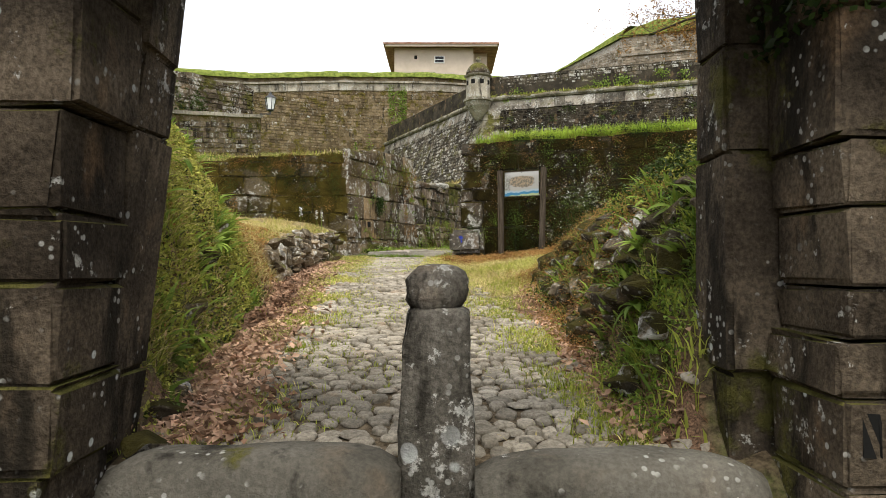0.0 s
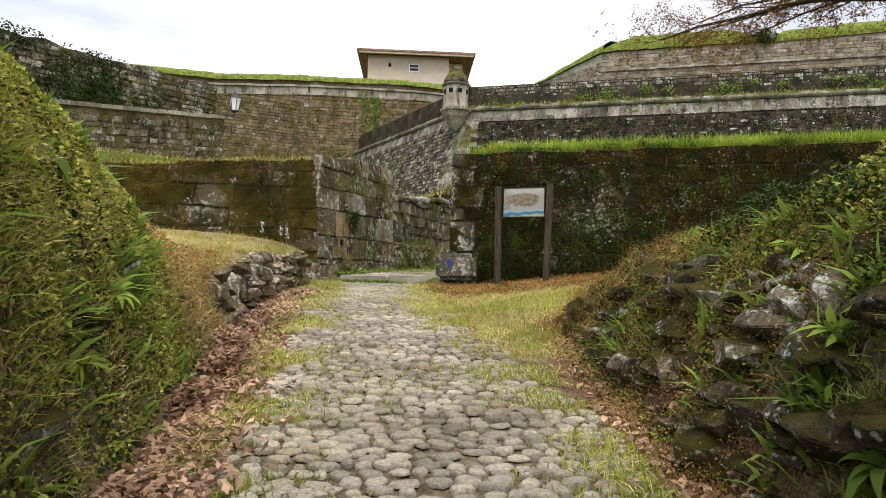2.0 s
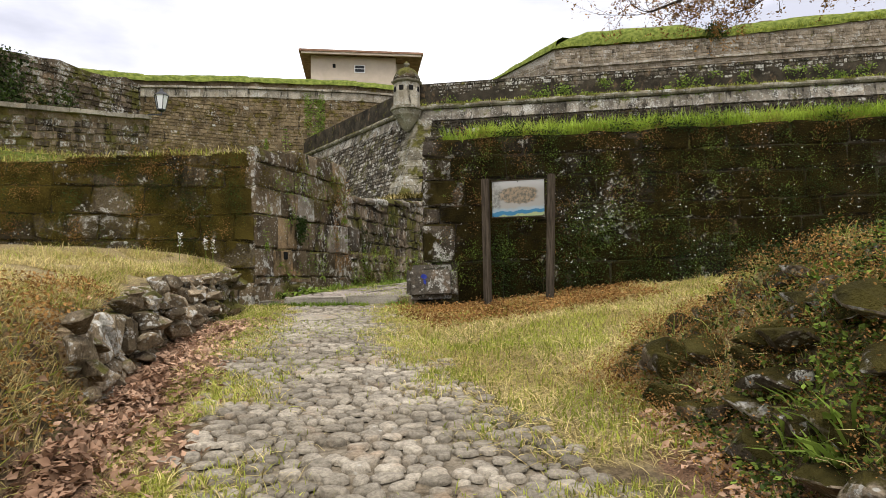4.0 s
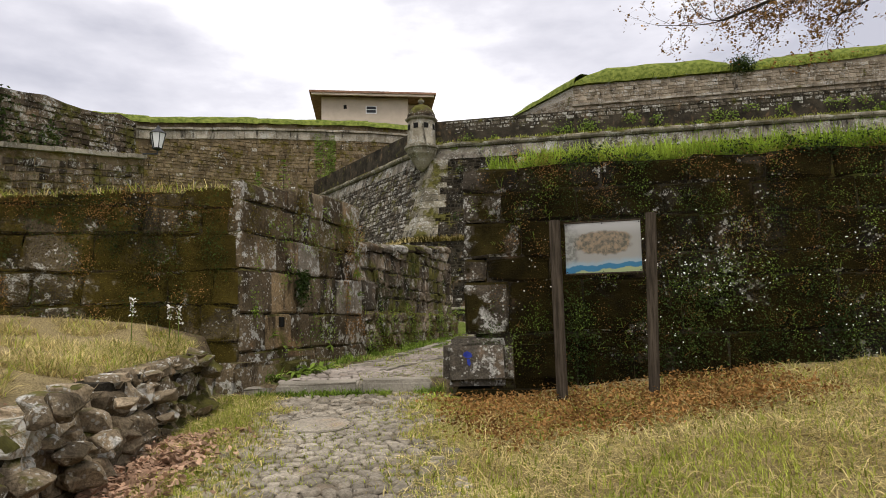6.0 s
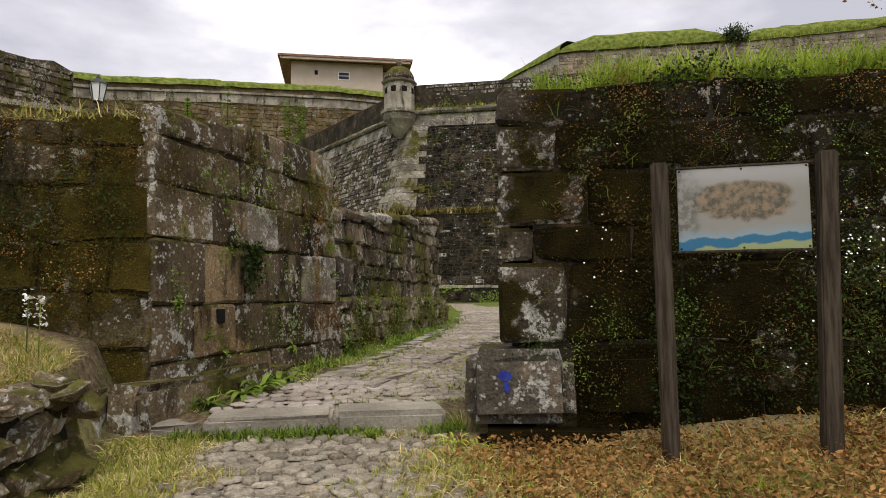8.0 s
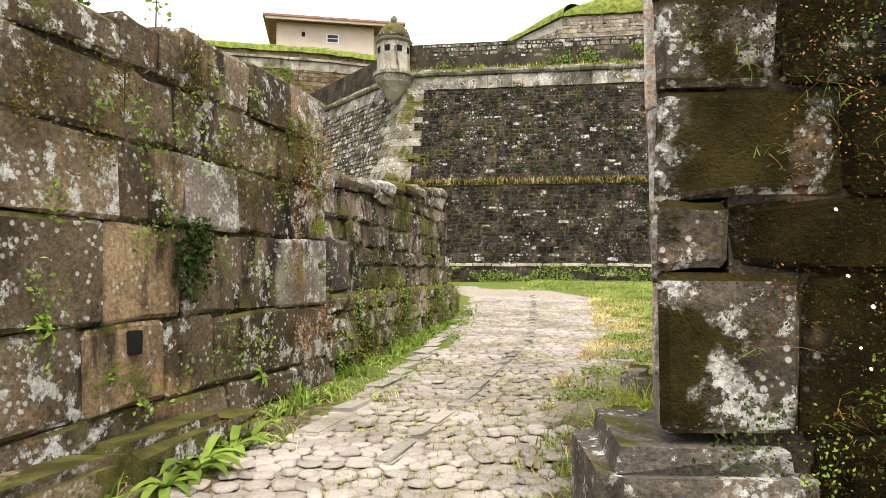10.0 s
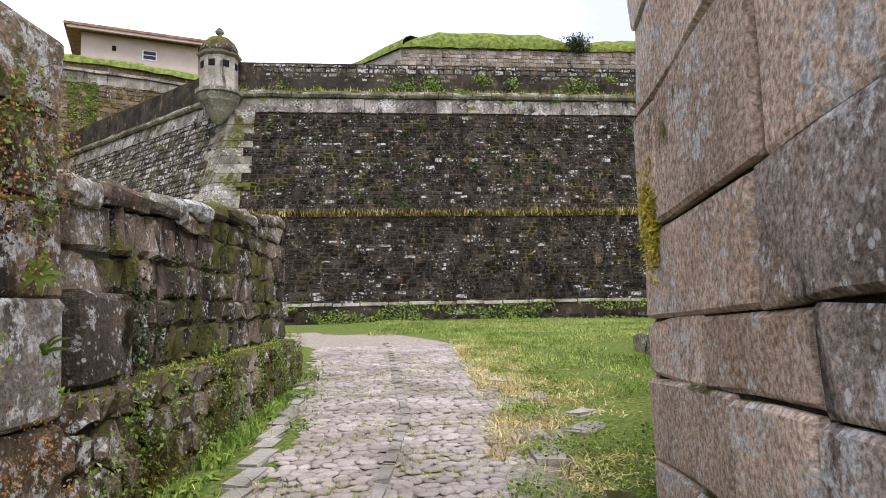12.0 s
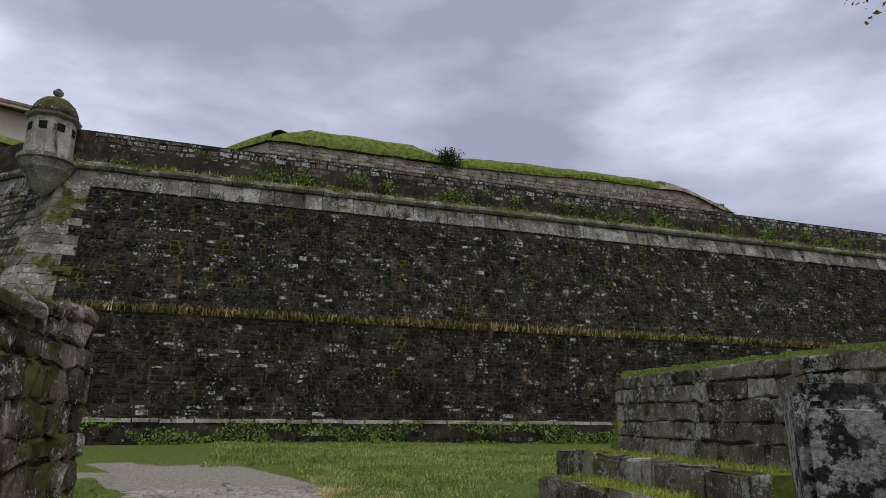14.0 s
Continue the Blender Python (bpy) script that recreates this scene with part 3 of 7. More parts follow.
while a < len_cap - 0.2:
    w = min(rcap.uniform(0.5, 0.95), len_cap - a)
    zc = 3.78 + 0.8 * (a + w / 2) / 8.3
    block("capping_stone", (a, a + w - 0.012, zc, zc + rcap.uniform(0.15, 0.2), at_cap, 0.09, 0.55, 0.05, 0.02, 0.0, int(a * 100)), M_PALEBLOCK if rcap.random() < 0.55 else M_RUBBLE, wall_bend, at_cap(a + w / 2, 0, zc))
    a += w
block("corner_block", (0.55, 1.25, 2.62, 3.25, face_map(BEND_A, BEND_B, 0.02, 1.6)[0], -0.12, 0.5, 0.05, 0.02, 0.0, 77), M_CORNER, wall_bend, face_map(BEND_A, BEND_B, 0.02, 1.6)[0](0.9, -0.1, 2.9))
wall_front = wall_thing("wall_front", "mossy terrace wall with daisies, shade put into its dark colour")
FRONT_L = math.dist(GATE_A, FRONT_B)
FRONT_COURSES = [(1.3, 2.2, spread((0.62, 1.4), FRONT_L, 0.6, 1.2, 1)), (2.21, 2.88, spread((0, 0.57, 1.5), FRONT_L, 0.6, 1.2, 2)), (2.88, 3.18, spread((0, 0.3, 1.1), FRONT_L, 0.6, 1.1, 3)), (3.18, 3.65, spread((0, 0.75), FRONT_L, 0.6, 1.2, 4)), (3.65, 4.05, spread((0, 0.5), FRONT_L, 0.6, 1.2, 5)), (4.05, 4.6, spread((0, 0.7), FRONT_L, 0.6, 1.2, 6))]
laid(wall_front, GATE_A, FRONT_B, FRONT_COURSES, slope(4.36, 4.55, FRONT_L), M_SHADEDMOSS, M_MORTAR, 0.7, 0.02, 0.0, 16, 0.035, 0.025, 0.02, 0.18, 0.235, 0.36, lambda s, z: M_CORNER if s < 0.6 else None, (0.3, 0.05))
wall_east = wall_thing("wall_east", "smooth pinkish granite block wall with white lichen")
EAST_L = math.dist(GATE_A, GATE_B) - 0.37
EAST_A = tuple(Vector(GATE_B).lerp(Vector(GATE_A), EAST_L / math.dist(GATE_A, GATE_B)))
laid(wall_east, GATE_B, EAST_A, ((1.5, 2.22, (0, 0.8, 1.9, 2.7, EAST_L)), (2.22, 2.68, (0, 1.3, 2.0, EAST_L)), (2.68, 3.0, (0, 0.96, 2.02, 2.8, EAST_L)), (3.0, 3.5, (0, 1.63, 2.7, EAST_L)), (3.5, 4.2, (0, 0.46, 1.75, 2.46, EAST_L)), (4.2, 4.75, (0, 0.9, 1.9, EAST_L)), (4.75, 5.3, (0, 0.7, 1.6, 2.5, EAST_L))), lambda s: float(np.interp(s, (0, 1.0, 2.4, 3.7), (5.35, 4.95, 4.4, 4.3))), M_WARM, M_MORTAR, 0.7, -0.015, 0.045, 17, 0.022, 0.035, 0.014, 0.13, trim=(0.05, 0.0), special=lambda s, z: M_PALEWARM if s > 2.0 and z < 3.6 else None)
wall_east_end = wall_thing("wall_east_end", "rounded end of the pinkish granite wall")
masonry(wall_east_end, (3.3, 20.5), GATE_B, flat(2.0), slope(3.6, 5.3, 1.3), (0.5, 0.6, 0.5, 0.7, 0.5), (0.5, 0.9), M_WARM, M_MORTAR, 0.5, 0.02, 18)

# terrace wall by the steps
wall_stair = wall_thing("wall_stair", "grey coursed stone wall of the raised terrace")
masonry(wall_stair, STAIR_B, LOW_B, flat(2.7), flat(4.42), (0.4, 0.35, 0.4, 0.35, 0.3), (0.4, 0.9), M_PALERUBBLE, M_MORTAR, 0.6, 0.02, 19, wild=0.03, soft=0.035)

# low dry-stone wall on the bank
wall_low = wall_thing("wall_low", "low dry-stone retaining wall of rounded rubble")
masonry(wall_low, (-2.85, 14.0), (-2.65, 16.5), flat(1.2), slope(1.95, 2.05, 2.5), (0.22, 0.2, 0.22, 0.2), (0.2, 0.5), M_LOWWALL, M_MORTAR, 0.4, 0.1, 20, proud=0.08, soft=0.05, wild=0.04)
masonry(wall_low, (-2.6, 10.4), (-2.85, 14.0), slope(0.9, 1.2, 3.6), slope(1.55, 1.95, 3.6), (0.2, 0.2, 0.2), (0.2, 0.5), M_LOWWALL, M_MORTAR, 0.4, 0.15, 21, proud=0.08, soft=0.05, wild=0.04)


# ---- the great bastion ----
def along(s, out, z):
    return Vector((CORNER[0] + FACE[0] * s + OUT[0] * out, CORNER[1] + FACE[1] * s + OUT[1] * out, z))


FLANK = Vector((-7.25, 14.5, 0)).normalized()
FLANK_OUT = Vector((-FLANK.y, FLANK.x, 0))


def along_flank(s, out, z):
    c = Vector((CORNER[0], CORNER[1], 0))
    return c + FLANK * s + FLANK_OUT * out + Vector((0, 0, z))


def corner_out(out, z):
    """The bastion's arris, out metres in front of both faces."""
    n1, n2 = Vector((*OUT, 0)), FLANK_OUT
    k = out / (1 + n1.dot(n2))
    return Vector((CORNER[0], CORNER[1], z)) + (n1 + n2) * k


bastion = wall_thing("bastion", "huge dark stone fortress bastion with cordon and berm")
PROFILE = ((2.0, 3.55), (3.25, 3.5), (3.3, 3.3), (7.4, 2.75), (7.5, 1.9), (14.0, 0.0), (15.9, -0.15), (15.95, -1.3), (15.0, -1.4), (15.0, -19.0))
LEN_F, LEN_K = 75.0, 24.0
bv, bf = [], []
for z, out in PROFILE:
    bv += [along_flank(LEN_K, out, z), corner_out(out, z), along(LEN_F, out, z)]
for k in range(len(PROFILE) - 1):
    for i in range(2):
        a = 3 * k + i
        bf.append((a, a + 1, a + 4, a + 3))
mesh_object("core", bv, bf, M_MORTAR, bastion)


def profile_out(z):
    lo = [p for p in PROFILE if p[0] <= z][-1] if z < 14 else (14.0, 0.0)
    pts = [(3.3, 3.3), (7.4, 2.75)] if z < 7.45 else [(7.5, 1.9), (14.0, 0.0)]
    if z < 3.3:
        pts = [(2.0, 3.55), (3.3, 3.45)]
    (za, oa), (zb, ob_) = pts
    return oa + (ob_ - oa) * (z - za) / (zb - za)


def rubble_face(name, place, outf, s0, s1, z0, z1, w, h, material, parent, seed, proud=0.05, ragged=0.45):
    """Small stones laid in rough courses, as one mesh of many islands."""
    rng = random.Random(seed)
    verts, faces = [], []
    z = z0
    while z < z1 - h * 0.4:
        hh = min(rng.uniform(0.75, 1.3) * h, z1 - z)
        s = s0 + rng.uniform(-w, 0)
        while s < s1:
            ww = rng.uniform(0.5, 1.7) * w
            a, b = max(s, s0), min(s + ww, s1)
            s += ww
            if b - a < 0.06:
                continue
            p = rng.uniform(0.1, 1) * proud
            k = len(verts)
            e = 0.018
            j = [rng.uniform(-ragged, ragged) * hh * 0.35 for _ in range(8)]
            ring = [(a + e, z + e + j[0]), (b - e, z + e + j[1]), (b - e + j[4] * 0.5, z + hh - e + j[2]), (a + e + j[5] * 0.5, z + hh - e + j[3])]
            m = ((a + b) / 2, z + hh / 2)
            for u, v in ring:
                verts.append(place(u, outf(v) - 0.03, v))
            for u, v in ring:
                u, v = u + (m[0] - u) * 0.22, v + (m[1] - v) * 0.22
                verts.append(place(u, outf(v) + p, v))
            faces.append((k + 4, k + 5, k + 6, k + 7))
            for i in range(4):
                n = (i + 1) % 4
                faces.append((k + i, k + n, k + 4 + n, k + 4 + i))
        z += hh
    ob = mesh_object(name, verts, faces, material, parent)
    ob["kind"] = "stuff"
    return ob


rubble_face("face_stones", along, profile_out, 0.4, 60, 7.55, 13.2, 0.34, 0.21, M_SHADEDFACE, bastion, 31)
rubble_face("lower_stones", along, profile_out, -1.5, 60, 3.3, 7.4, 0.38, 0.19, M_SHADEDFACE, bastion, 32)
rubble_face("plinth_stones", along, profile_out, -1.7, 60, 2.2, 3.3, 0.45, 0.26, M_SHADEDFACE, bastion, 33)
rubble_face("parapet_stones", along, lambda z: -0.12, 0.9, 60, 14.3, 15.85, 0.4, 0.26, M_FLANK, bastion, 34)


def flank_place(s, out, z):
    return along_flank(s, out, z)


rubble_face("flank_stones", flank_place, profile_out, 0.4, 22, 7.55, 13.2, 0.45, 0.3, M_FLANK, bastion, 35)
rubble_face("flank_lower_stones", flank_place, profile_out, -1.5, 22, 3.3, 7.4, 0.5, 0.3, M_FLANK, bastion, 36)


def bar(name, place, s0, s1, pts, step, material, parent, seed, gap=0.012):
    """A moulded course cut into stones. pts: its section as (out, z)."""
    rng = random.Random(seed)
    s = s0
    verts, faces = [], []
    while s < s1:
        e = min(s + step * rng.uniform(0.8, 1.25), s1)
        k = len(verts)
        j = rng.uniform(-0.02, 0.02)
        for u in (s + gap, e - gap):
            verts += [place(u, o + j, z + j) for o, z in pts]
        n = len(pts)
        faces += [(k + i, k + (i + 1) % n, k + n + (i + 1) % n, k + n + i) for i in range(n)]
        faces += [tuple(k + i for i in reversed(range(n))), tuple(k + n + i for i in range(n))]
        s = e
    ob = mesh_object(name, verts, faces, material, parent)
    ob["kind"] = "stuff"
    return ob


CORDON = ((-0.2, 13.95), (0.2, 13.98), (0.3, 14.1), (0.3, 14.2), (0.2, 14.32), (-0.2, 14.34))
BAND = ((-0.2, 13.15), (0.33, 13.15), (0.12, 13.93), (-0.2, 13.94))
bar("cordon", along, 0.3, 60, CORDON, 0.9, M_QUOIN, bastion, 41)
bar("cordon_band", along, 0.3, 60, BAND, 0.7, M_BAND, bastion, 42)
bar("flank_cordon", flank_place, 0.3, 22, CORDON, 0.9, M_QUOIN, bastion, 43)
bar("flank_band", flank_place, 0.3, 22, BAND, 0.7, M_BAND, bastion, 44)
bar("plinth_cap", along, -1.6, 60, ((3.1, 3.2), (3.55, 3.2), (3.5, 3.34), (3.1, 3.36)), 1.1, M_DRESSED, bastion, 45, 0.03)

# quoins of the arris
qv, qf = [], []
qr = random.Random(5)
z = 7.5
while z < 13.9:
    h = qr.uniform(0.38, 0.5)
    long_a = qr.random() < 0.5
    k = len(qv)
    for zz in (z + 0.012, min(z + h, 13.95) - 0.012):
        o = profile_out(min(zz, 13.99)) + 0.045
        c = corner_out(o, zz)
        qv += [c, along((1.1 if long_a else 0.65), o, zz), along(0.5, o - 0.4, zz), along_flank((0.65 if long_a else 1.1), o, zz)]
    qf += [(k, k + 1, k + 5, k + 4), (k + 3, k, k + 4, k + 7), (k + 4, k + 5, k + 6, k + 7), (k + 1, k + 2, k + 6, k + 5), (k + 2, k + 3, k + 7, k + 6)]
    z += h
mesh_object("quoin_stones", qv, qf, M_QUOIN, bastion)["kind"] = "stuff"

# upper work behind the parapet
cavalier = wall_thing("upper_rampart", "upper stone rampart topped with long grass")
UP = -16.2


def upper_side(s, out, z):
    a, b = along(9.3, UP, 0), along(1.5, UP - 7.0, 0)
    d = (b - a).normalized()
    return a + d * s + Vector((d.y, -d.x, 0)) * (UP - out) + Vector((0, 0, z))


def upper_top(s):
    return 23.35 + 0.5 * float(ramp(s, 24, 40)) - 1.4 * float(ramp(s, 46, 52))


prism("core", lambda s, d, z: along(s, UP + d, z), 9.3, 52, 0, -3, flat(14.5), lambda s: upper_top(s) - 0.05, M_UPPER, cavalier, 30, 0.04, 3)
prism("side", lambda s, d, z: upper_side(s, UP + d, z), 0, 10.5, 0, -3, flat(14.5), slope(23.3, 22.4, 10.5), M_UPPER, cavalier, 8, 0.04, 4)
rubble_face("upper_stones", along, lambda z: UP + 0.02, 9.3, 51, 17.5, 23.3, 0.5, 0.3, M_UPPER, cavalier, 37)
rubble_face("side_stones", upper_side, lambda z: UP + 0.02, 0, 10.5, 17.5, 22.4, 0.5, 0.3, M_UPPER, cavalier, 38)
bar("upper_cordon", lambda s, o, z: along(s, UP + o, z), 9.15, 51, ((-0.1, 21.4), (0.2, 21.43), (0.2, 21.62), (-0.1, 21.66)), 1.0, M_DRESSED, cavalier, 46)


def turf_ridge(name, place, s0, s1, front, back, zf, zt, parent, seed, label="", tail=3):
    """A rounded cap of turf on a wall's top."""
    rng = random.Random(seed)
    n = int((s1 - s0) / 0.8)
    verts, faces = [], []
    m = 7
    for i in range(n + 1):
        s = s0 + (s1 - s0) * i / n
        e = min(1, i / tail, (n - i) / tail) ** 0.5 if tail else 1.0
        for k in range(m):
            a = k / (m - 1)
            bulge = math.sin(math.pi * min(1, a * 1.5 + 0.02) * 0.5)
            d = front + 0.15 + (back - front) * a * a
            z_ = zf(s) - 0.1 + (zt(s) - zf(s)) * bulge * e + rng.uniform(-0.06, 0.06)
            verts.append(place(s, d, z_))
        if i:
            b = m * i
            faces += [(b - m + k, b + k, b + k + 1, b - m + k + 1) for k in range(m - 1)]
    ob = mesh_object(name, verts, faces, M_TURF, parent, label, True)
    return ob


turf_ridge("turf", lambda s, d, z: along(s, UP + d, z), 9.0, 23.9, 0.1, -4, flat(23.4), flat(25.2), cavalier, 51, "rounded bank of rough green grass", 4)
turf_ridge("turf", lambda s, d, z: along(s, UP + d, z), 23.6, 45, 0, -6, upper_top, lambda s: 24.9 + 0.3 * float(ramp(s, 24, 32)), cavalier, 52, "", 2)
turf_ridge("mound", lambda s, d, z: along(s, UP + d, z), 26.0, 30.2, -1.0, -5, flat(24.2), flat(25.5), cavalier, 54, "low brown mound of bare earth", 3).data.materials[0] = M_EARTH
turf_ridge("mound", lambda s, d, z: along(s, UP + d, z), 43.5, 52, 0.1, -6, upper_top, lambda s: 25.2 - 1.7 * float(ramp(s, 44.5, 52)), cavalier, 55, "rubble end of the rampart", 1).data.materials[0] = M_UPPER
turf_ridge("turf", lambda s, d, z: upper_side(s, UP + d, z), -0.3, 10.5, 0.1, -4, slope(23.3, 22.4, 10.5), slope(24.7, 22.9, 10.5), cavalier, 53, "", 0)

# sentry box on the arris
sentry = thing("sentry_box", corner_out(0.75, 13.95) + FLANK * 0.5, "small round stone sentry box with domed roof", "sentry box")


def lathe(bm, profile, sides, phase=0.0):
    rings = []
    for r, z in profile:
        rings.append([bm.verts.new((r * math.cos(2 * math.pi * i / sides + phase), r * math.sin(2 * math.pi * i / sides + phase), z)) for i in range(sides)])
    for a, b in zip(rings, rings[1:]):
        for i in range(sides):
            bm.faces.new((a[i], a[(i + 1) % sides], b[(i + 1) % sides], b[i]))
    bm.faces.new(list(reversed(rings[0])))
    bm.faces.new(rings[-1])
    return bm


part("corbel", lathe(bmesh.new(), ((0.15, -1.5), (0.4, -1.25), (0.6, -0.95), (0.75, -0.7), (0.95, -0.45), (1.05, -0.1), (1.15, -0.05), (1.15, 0.12), (0.98, 0.18)), 16), M_QUOIN, sentry, "stepped corbel of pale stone")
part("drum", lathe(bmesh.new(), ((0.95, 0.1), (0.92, 1.85)), 8), M_DRESSED, sentry, "lichen-spotted eight-sided drum")
part("cornice", lathe(bmesh.new(), ((0.9, 1.8), (1.08, 1.9), (1.12, 2.0), (0.98, 2.06)), 8), M_DRESSED, sentry)
part("dome", lathe(bmesh.new(), ((0.97, 2.02), (0.93, 2.3), (0.78, 2.62), (0.52, 2.88), (0.2, 3.02), (0.12, 3.05)), 16), M_RUBBLE, sentry, "mossy stone dome", True)
part("finial", lathe(bmesh.new(), ((0.1, 3.0), (0.1, 3.12), (0.2, 3.2), (0.22, 3.32), (0.1, 3.44), (0.03, 3.5)), 10), M_DRESSED, sentry, "", True)
for a in (-165, -120, -75, -30):
    b = box(bmesh.new(), (-0.17, -0.03, -0.17), (0.17, 0.03, 0.17), 0.02)
    w_ = part("window", b, M_SHADE, sentry, "small dark lookout opening")
    c, s_ = math.cos(radians(a)), math.sin(radians(a))
    w_.matrix_basis = pose(0.875 * c, 0.875 * s_, 1.4, 0, 0, a + 90)

# ---- curtain wall and house behind ----
curtain = wall_thing("curtain_wall", "long brown rubble curtain wall topped with turf")
CUR = [(-35.0, 56.0), (-19.6, 66.0), (-11.1, 69.8), (-0.8, 70.6), (6.8, 70.6)]
CUR_Z = [17.9, 19.6, 20.85, 20.95, 20.5]
for k in range(4):
    at_c, len_c = face_map(CUR[k], CUR[k + 1], 0.0)
    za, zb = CUR_Z[k], CUR_Z[k + 1]
    prism("core", at_c, 0, len_c, 0, -2, flat(9), slope(za + 0.55, zb + 0.55, len_c), M_CURTAIN, curtain, 10, 0.05, k)
    rubble_face("curtain_stones", lambda s, o, z, f=at_c: f(s, o, z), lambda z: 0.02, 0, len_c, 11.3, min(za, zb), 0.55, 0.33, M_CURTAIN, curtain, 60 + k)
    bar("curtain_cordon", lambda s, o, z, f=at_c, a=za, b=zb, n=len_c: f(s, o, z + a + (b - a) * s / n), 0, len_c, ((-0.1, -0.25), (0.25, -0.2), (0.25, 0.0), (-0.1, 0.05)), 1.2, M_DRESSED, curtain, 70 + k)
    bar("curtain_band", lambda s, o, z, f=at_c, a=za, b=zb, n=len_c: f(s, o, z + a + (b - a) * s / n), 0, len_c, ((-0.1, -1.0), (0.1, -1.0), (0.1, -0.26), (-0.1, -0.25)), 0.9, M_DRESSED, curtain, 80 + k)
    turf_ridge("turf", at_c, 0, len_c, 0.1, -4, slope(za + 0.5, zb + 0.5, len_c), slope(za + 1.35, zb + 1.45, len_c), curtain, 90 + k, "", 0)

house = thing("house", (-0.4, 85.0, 25.7), "cream plastered house with a low tiled roof", "house")
part("wall", box(bmesh.new(), (-4.9, -0.6, -7), (3.6, 8, 2.9)), M_PLASTER, house)
part("side_wall", box(bmesh.new(), (3.6, 1.2, -7), (5.2, 8, 2.9)), M_PLASTER, house)
rb = bmesh.new()
v = [rb.verts.new(p) for p in ((-6.0, -1.8, 2.95), (6.3, -1.8, 2.95), (6.3, 9.2, 2.95), (-6.0, 9.2, 2.95), (-6.0, -1.8, 3.15), (6.3, -1.8, 3.15), (6.3, 9.2, 3.15), (-6.0, 9.2, 3.15), (-1.5, 3.7, 3.9), (1.8, 3.7, 3.9))]
for f in ((3, 2, 1, 0), (0, 1, 5, 4), (1, 2, 6, 5), (2, 3, 7, 6), (3, 0, 4, 7), (4, 5, 9, 8), (5, 6, 9), (6, 7, 8, 9), (7, 4, 8)):
    rb.faces.new([v[i] for i in f])
part("roof", rb, M_ROOF, house, "low hipped roof with wide eaves")
part("fascia", box(bmesh.new(), (-5.8, -1.7, 2.75), (6.1, -1.5, 2.95)), M_PLASTER, house)
hw = part("window", box(bmesh.new(), (-0.6, -0.66, 1.25), (0.5, -0.58, 2.05), 0.01), M_WHITE, house, "white framed window")
for zz in (1.35, 1.7):
    part("pane", box(bmesh.new(), (-0.5, -0.69, zz), (0.4, -0.665, zz + 0.27)), M_IRON, hw)
house.scale = (1.2, 1.2, 1.2)
part("vent", box(bmesh.new(), (-2.75, -0.64, 1.7), (-2.45, -0.58, 2.1)), M_SHADE, house, "small dark opening")

# ---- two-tiered wall on the left hill ----
wall_hill = wall_thing("wall_hill", "two-tiered rubble wall on the hillside with ivy")
H_A, H_B = (-20.2, 19.7), (-10.4, 37.2)
at_h, len_h = face_map(H_A, H_B)
prism("core", at_h, 0, len_h, 0, -1.0, flat(3), slope(6.55, 9.7, len_h), M_CURTAIN, wall_hill, 12, 0.05, 7)
bar("hill_cordon", lambda s, o, z: at_h(s, o, z + 6.6 + 3.1 * s / len_h), 0, len_h, ((-0.3, -0.15), (0.18, -0.12), (0.18, 0.06), (-0.3, 0.08)), 0.9, M_DRESSED, wall_hill, 62)
at_u, len_u = face_map((-21.0, 20.1), (-11.0, 37.9))
prism("upper_core", at_u, 0, len_u, 0, -1.0, flat(5), slope(10.2, 11.5, len_u), M_RUBBLE, wall_hill, 24, 0.12, 8)


def shear(z):
    return 0.03


rubble_face("upper_stones", lambda s, o, z: at_u(s, o, z + 1.5 * s / len_u), shear, 0, len_u, 6.9, 9.95, 0.4, 0.26, M_RUBBLE, wall_hill, 63)
rubble_face("lower_stones", lambda s, o, z: at_h(s, o, z + 3.05 * s / len_h), shear, 0, len_h, 3.6, 6.35, 0.42, 0.28, M_RUBBLE, wall_hill, 64)
at_e, len_e = face_map(H_B, (-16.0, 41.5))
prism("end_core", at_e, 0, len_e, 0.05, -1, flat(5), flat(9.72), M_CURTAIN, wall_hill, 6, 0.04, 9)


# ---- the gate at the start ----
def stone_box(name, lo, hi, material, parent=None, bevel=0.03, lean=0.0, seed=0, rough=0.012, label="", turn=0.0):
    """A hewn stone with worn edges. lean: metres by which its top shifts along x for each metre of height."""
    c = Vector([(a + b) / 2 for a, b in zip(lo, hi)])
    bm = bmesh.new()
    box(bm, [a - m for a, m in zip(lo, c)], [b - m for b, m in zip(hi, c)], bevel)
    rng = random.Random(seed)
    for v in bm.verts:
        v.co += Vector([rng.uniform(-rough, rough) for _ in range(3)])
        v.co.x += lean * v.co.z
    bm.normal_update()
    ob = part(name, bm, material, parent, label)
    ob.matrix_basis = pose(*c, 0, 0, turn)
    return ob


gate_left = wall_thing("gate_pier_west", "dark hewn granite gate pier with worn joints")
gate_right = wall_thing("gate_pier_east", "dark hewn granite gate pier with lichen spots")


def stack(parent, zs, x0, x1, y0, y1, seed, lean=0.05, flip=False, wob=0.035):
    rng = random.Random(seed)
    for k, (a, b) in enumerate(zip(zs, zs[1:])):
        j = rng.uniform(-wob, wob)
        shift = lean * ((a + b) / 2 - 2.5)
        stone_box("block", (x0 + (shift + j if flip else 0), y0 + rng.uniform(-0.015, 0.02), a + 0.003), (x1 + (0 if flip else shift + j), y1, b - 0.003), M_PILLAR, parent, 0.02, lean, seed * 50 + k, 0.014)


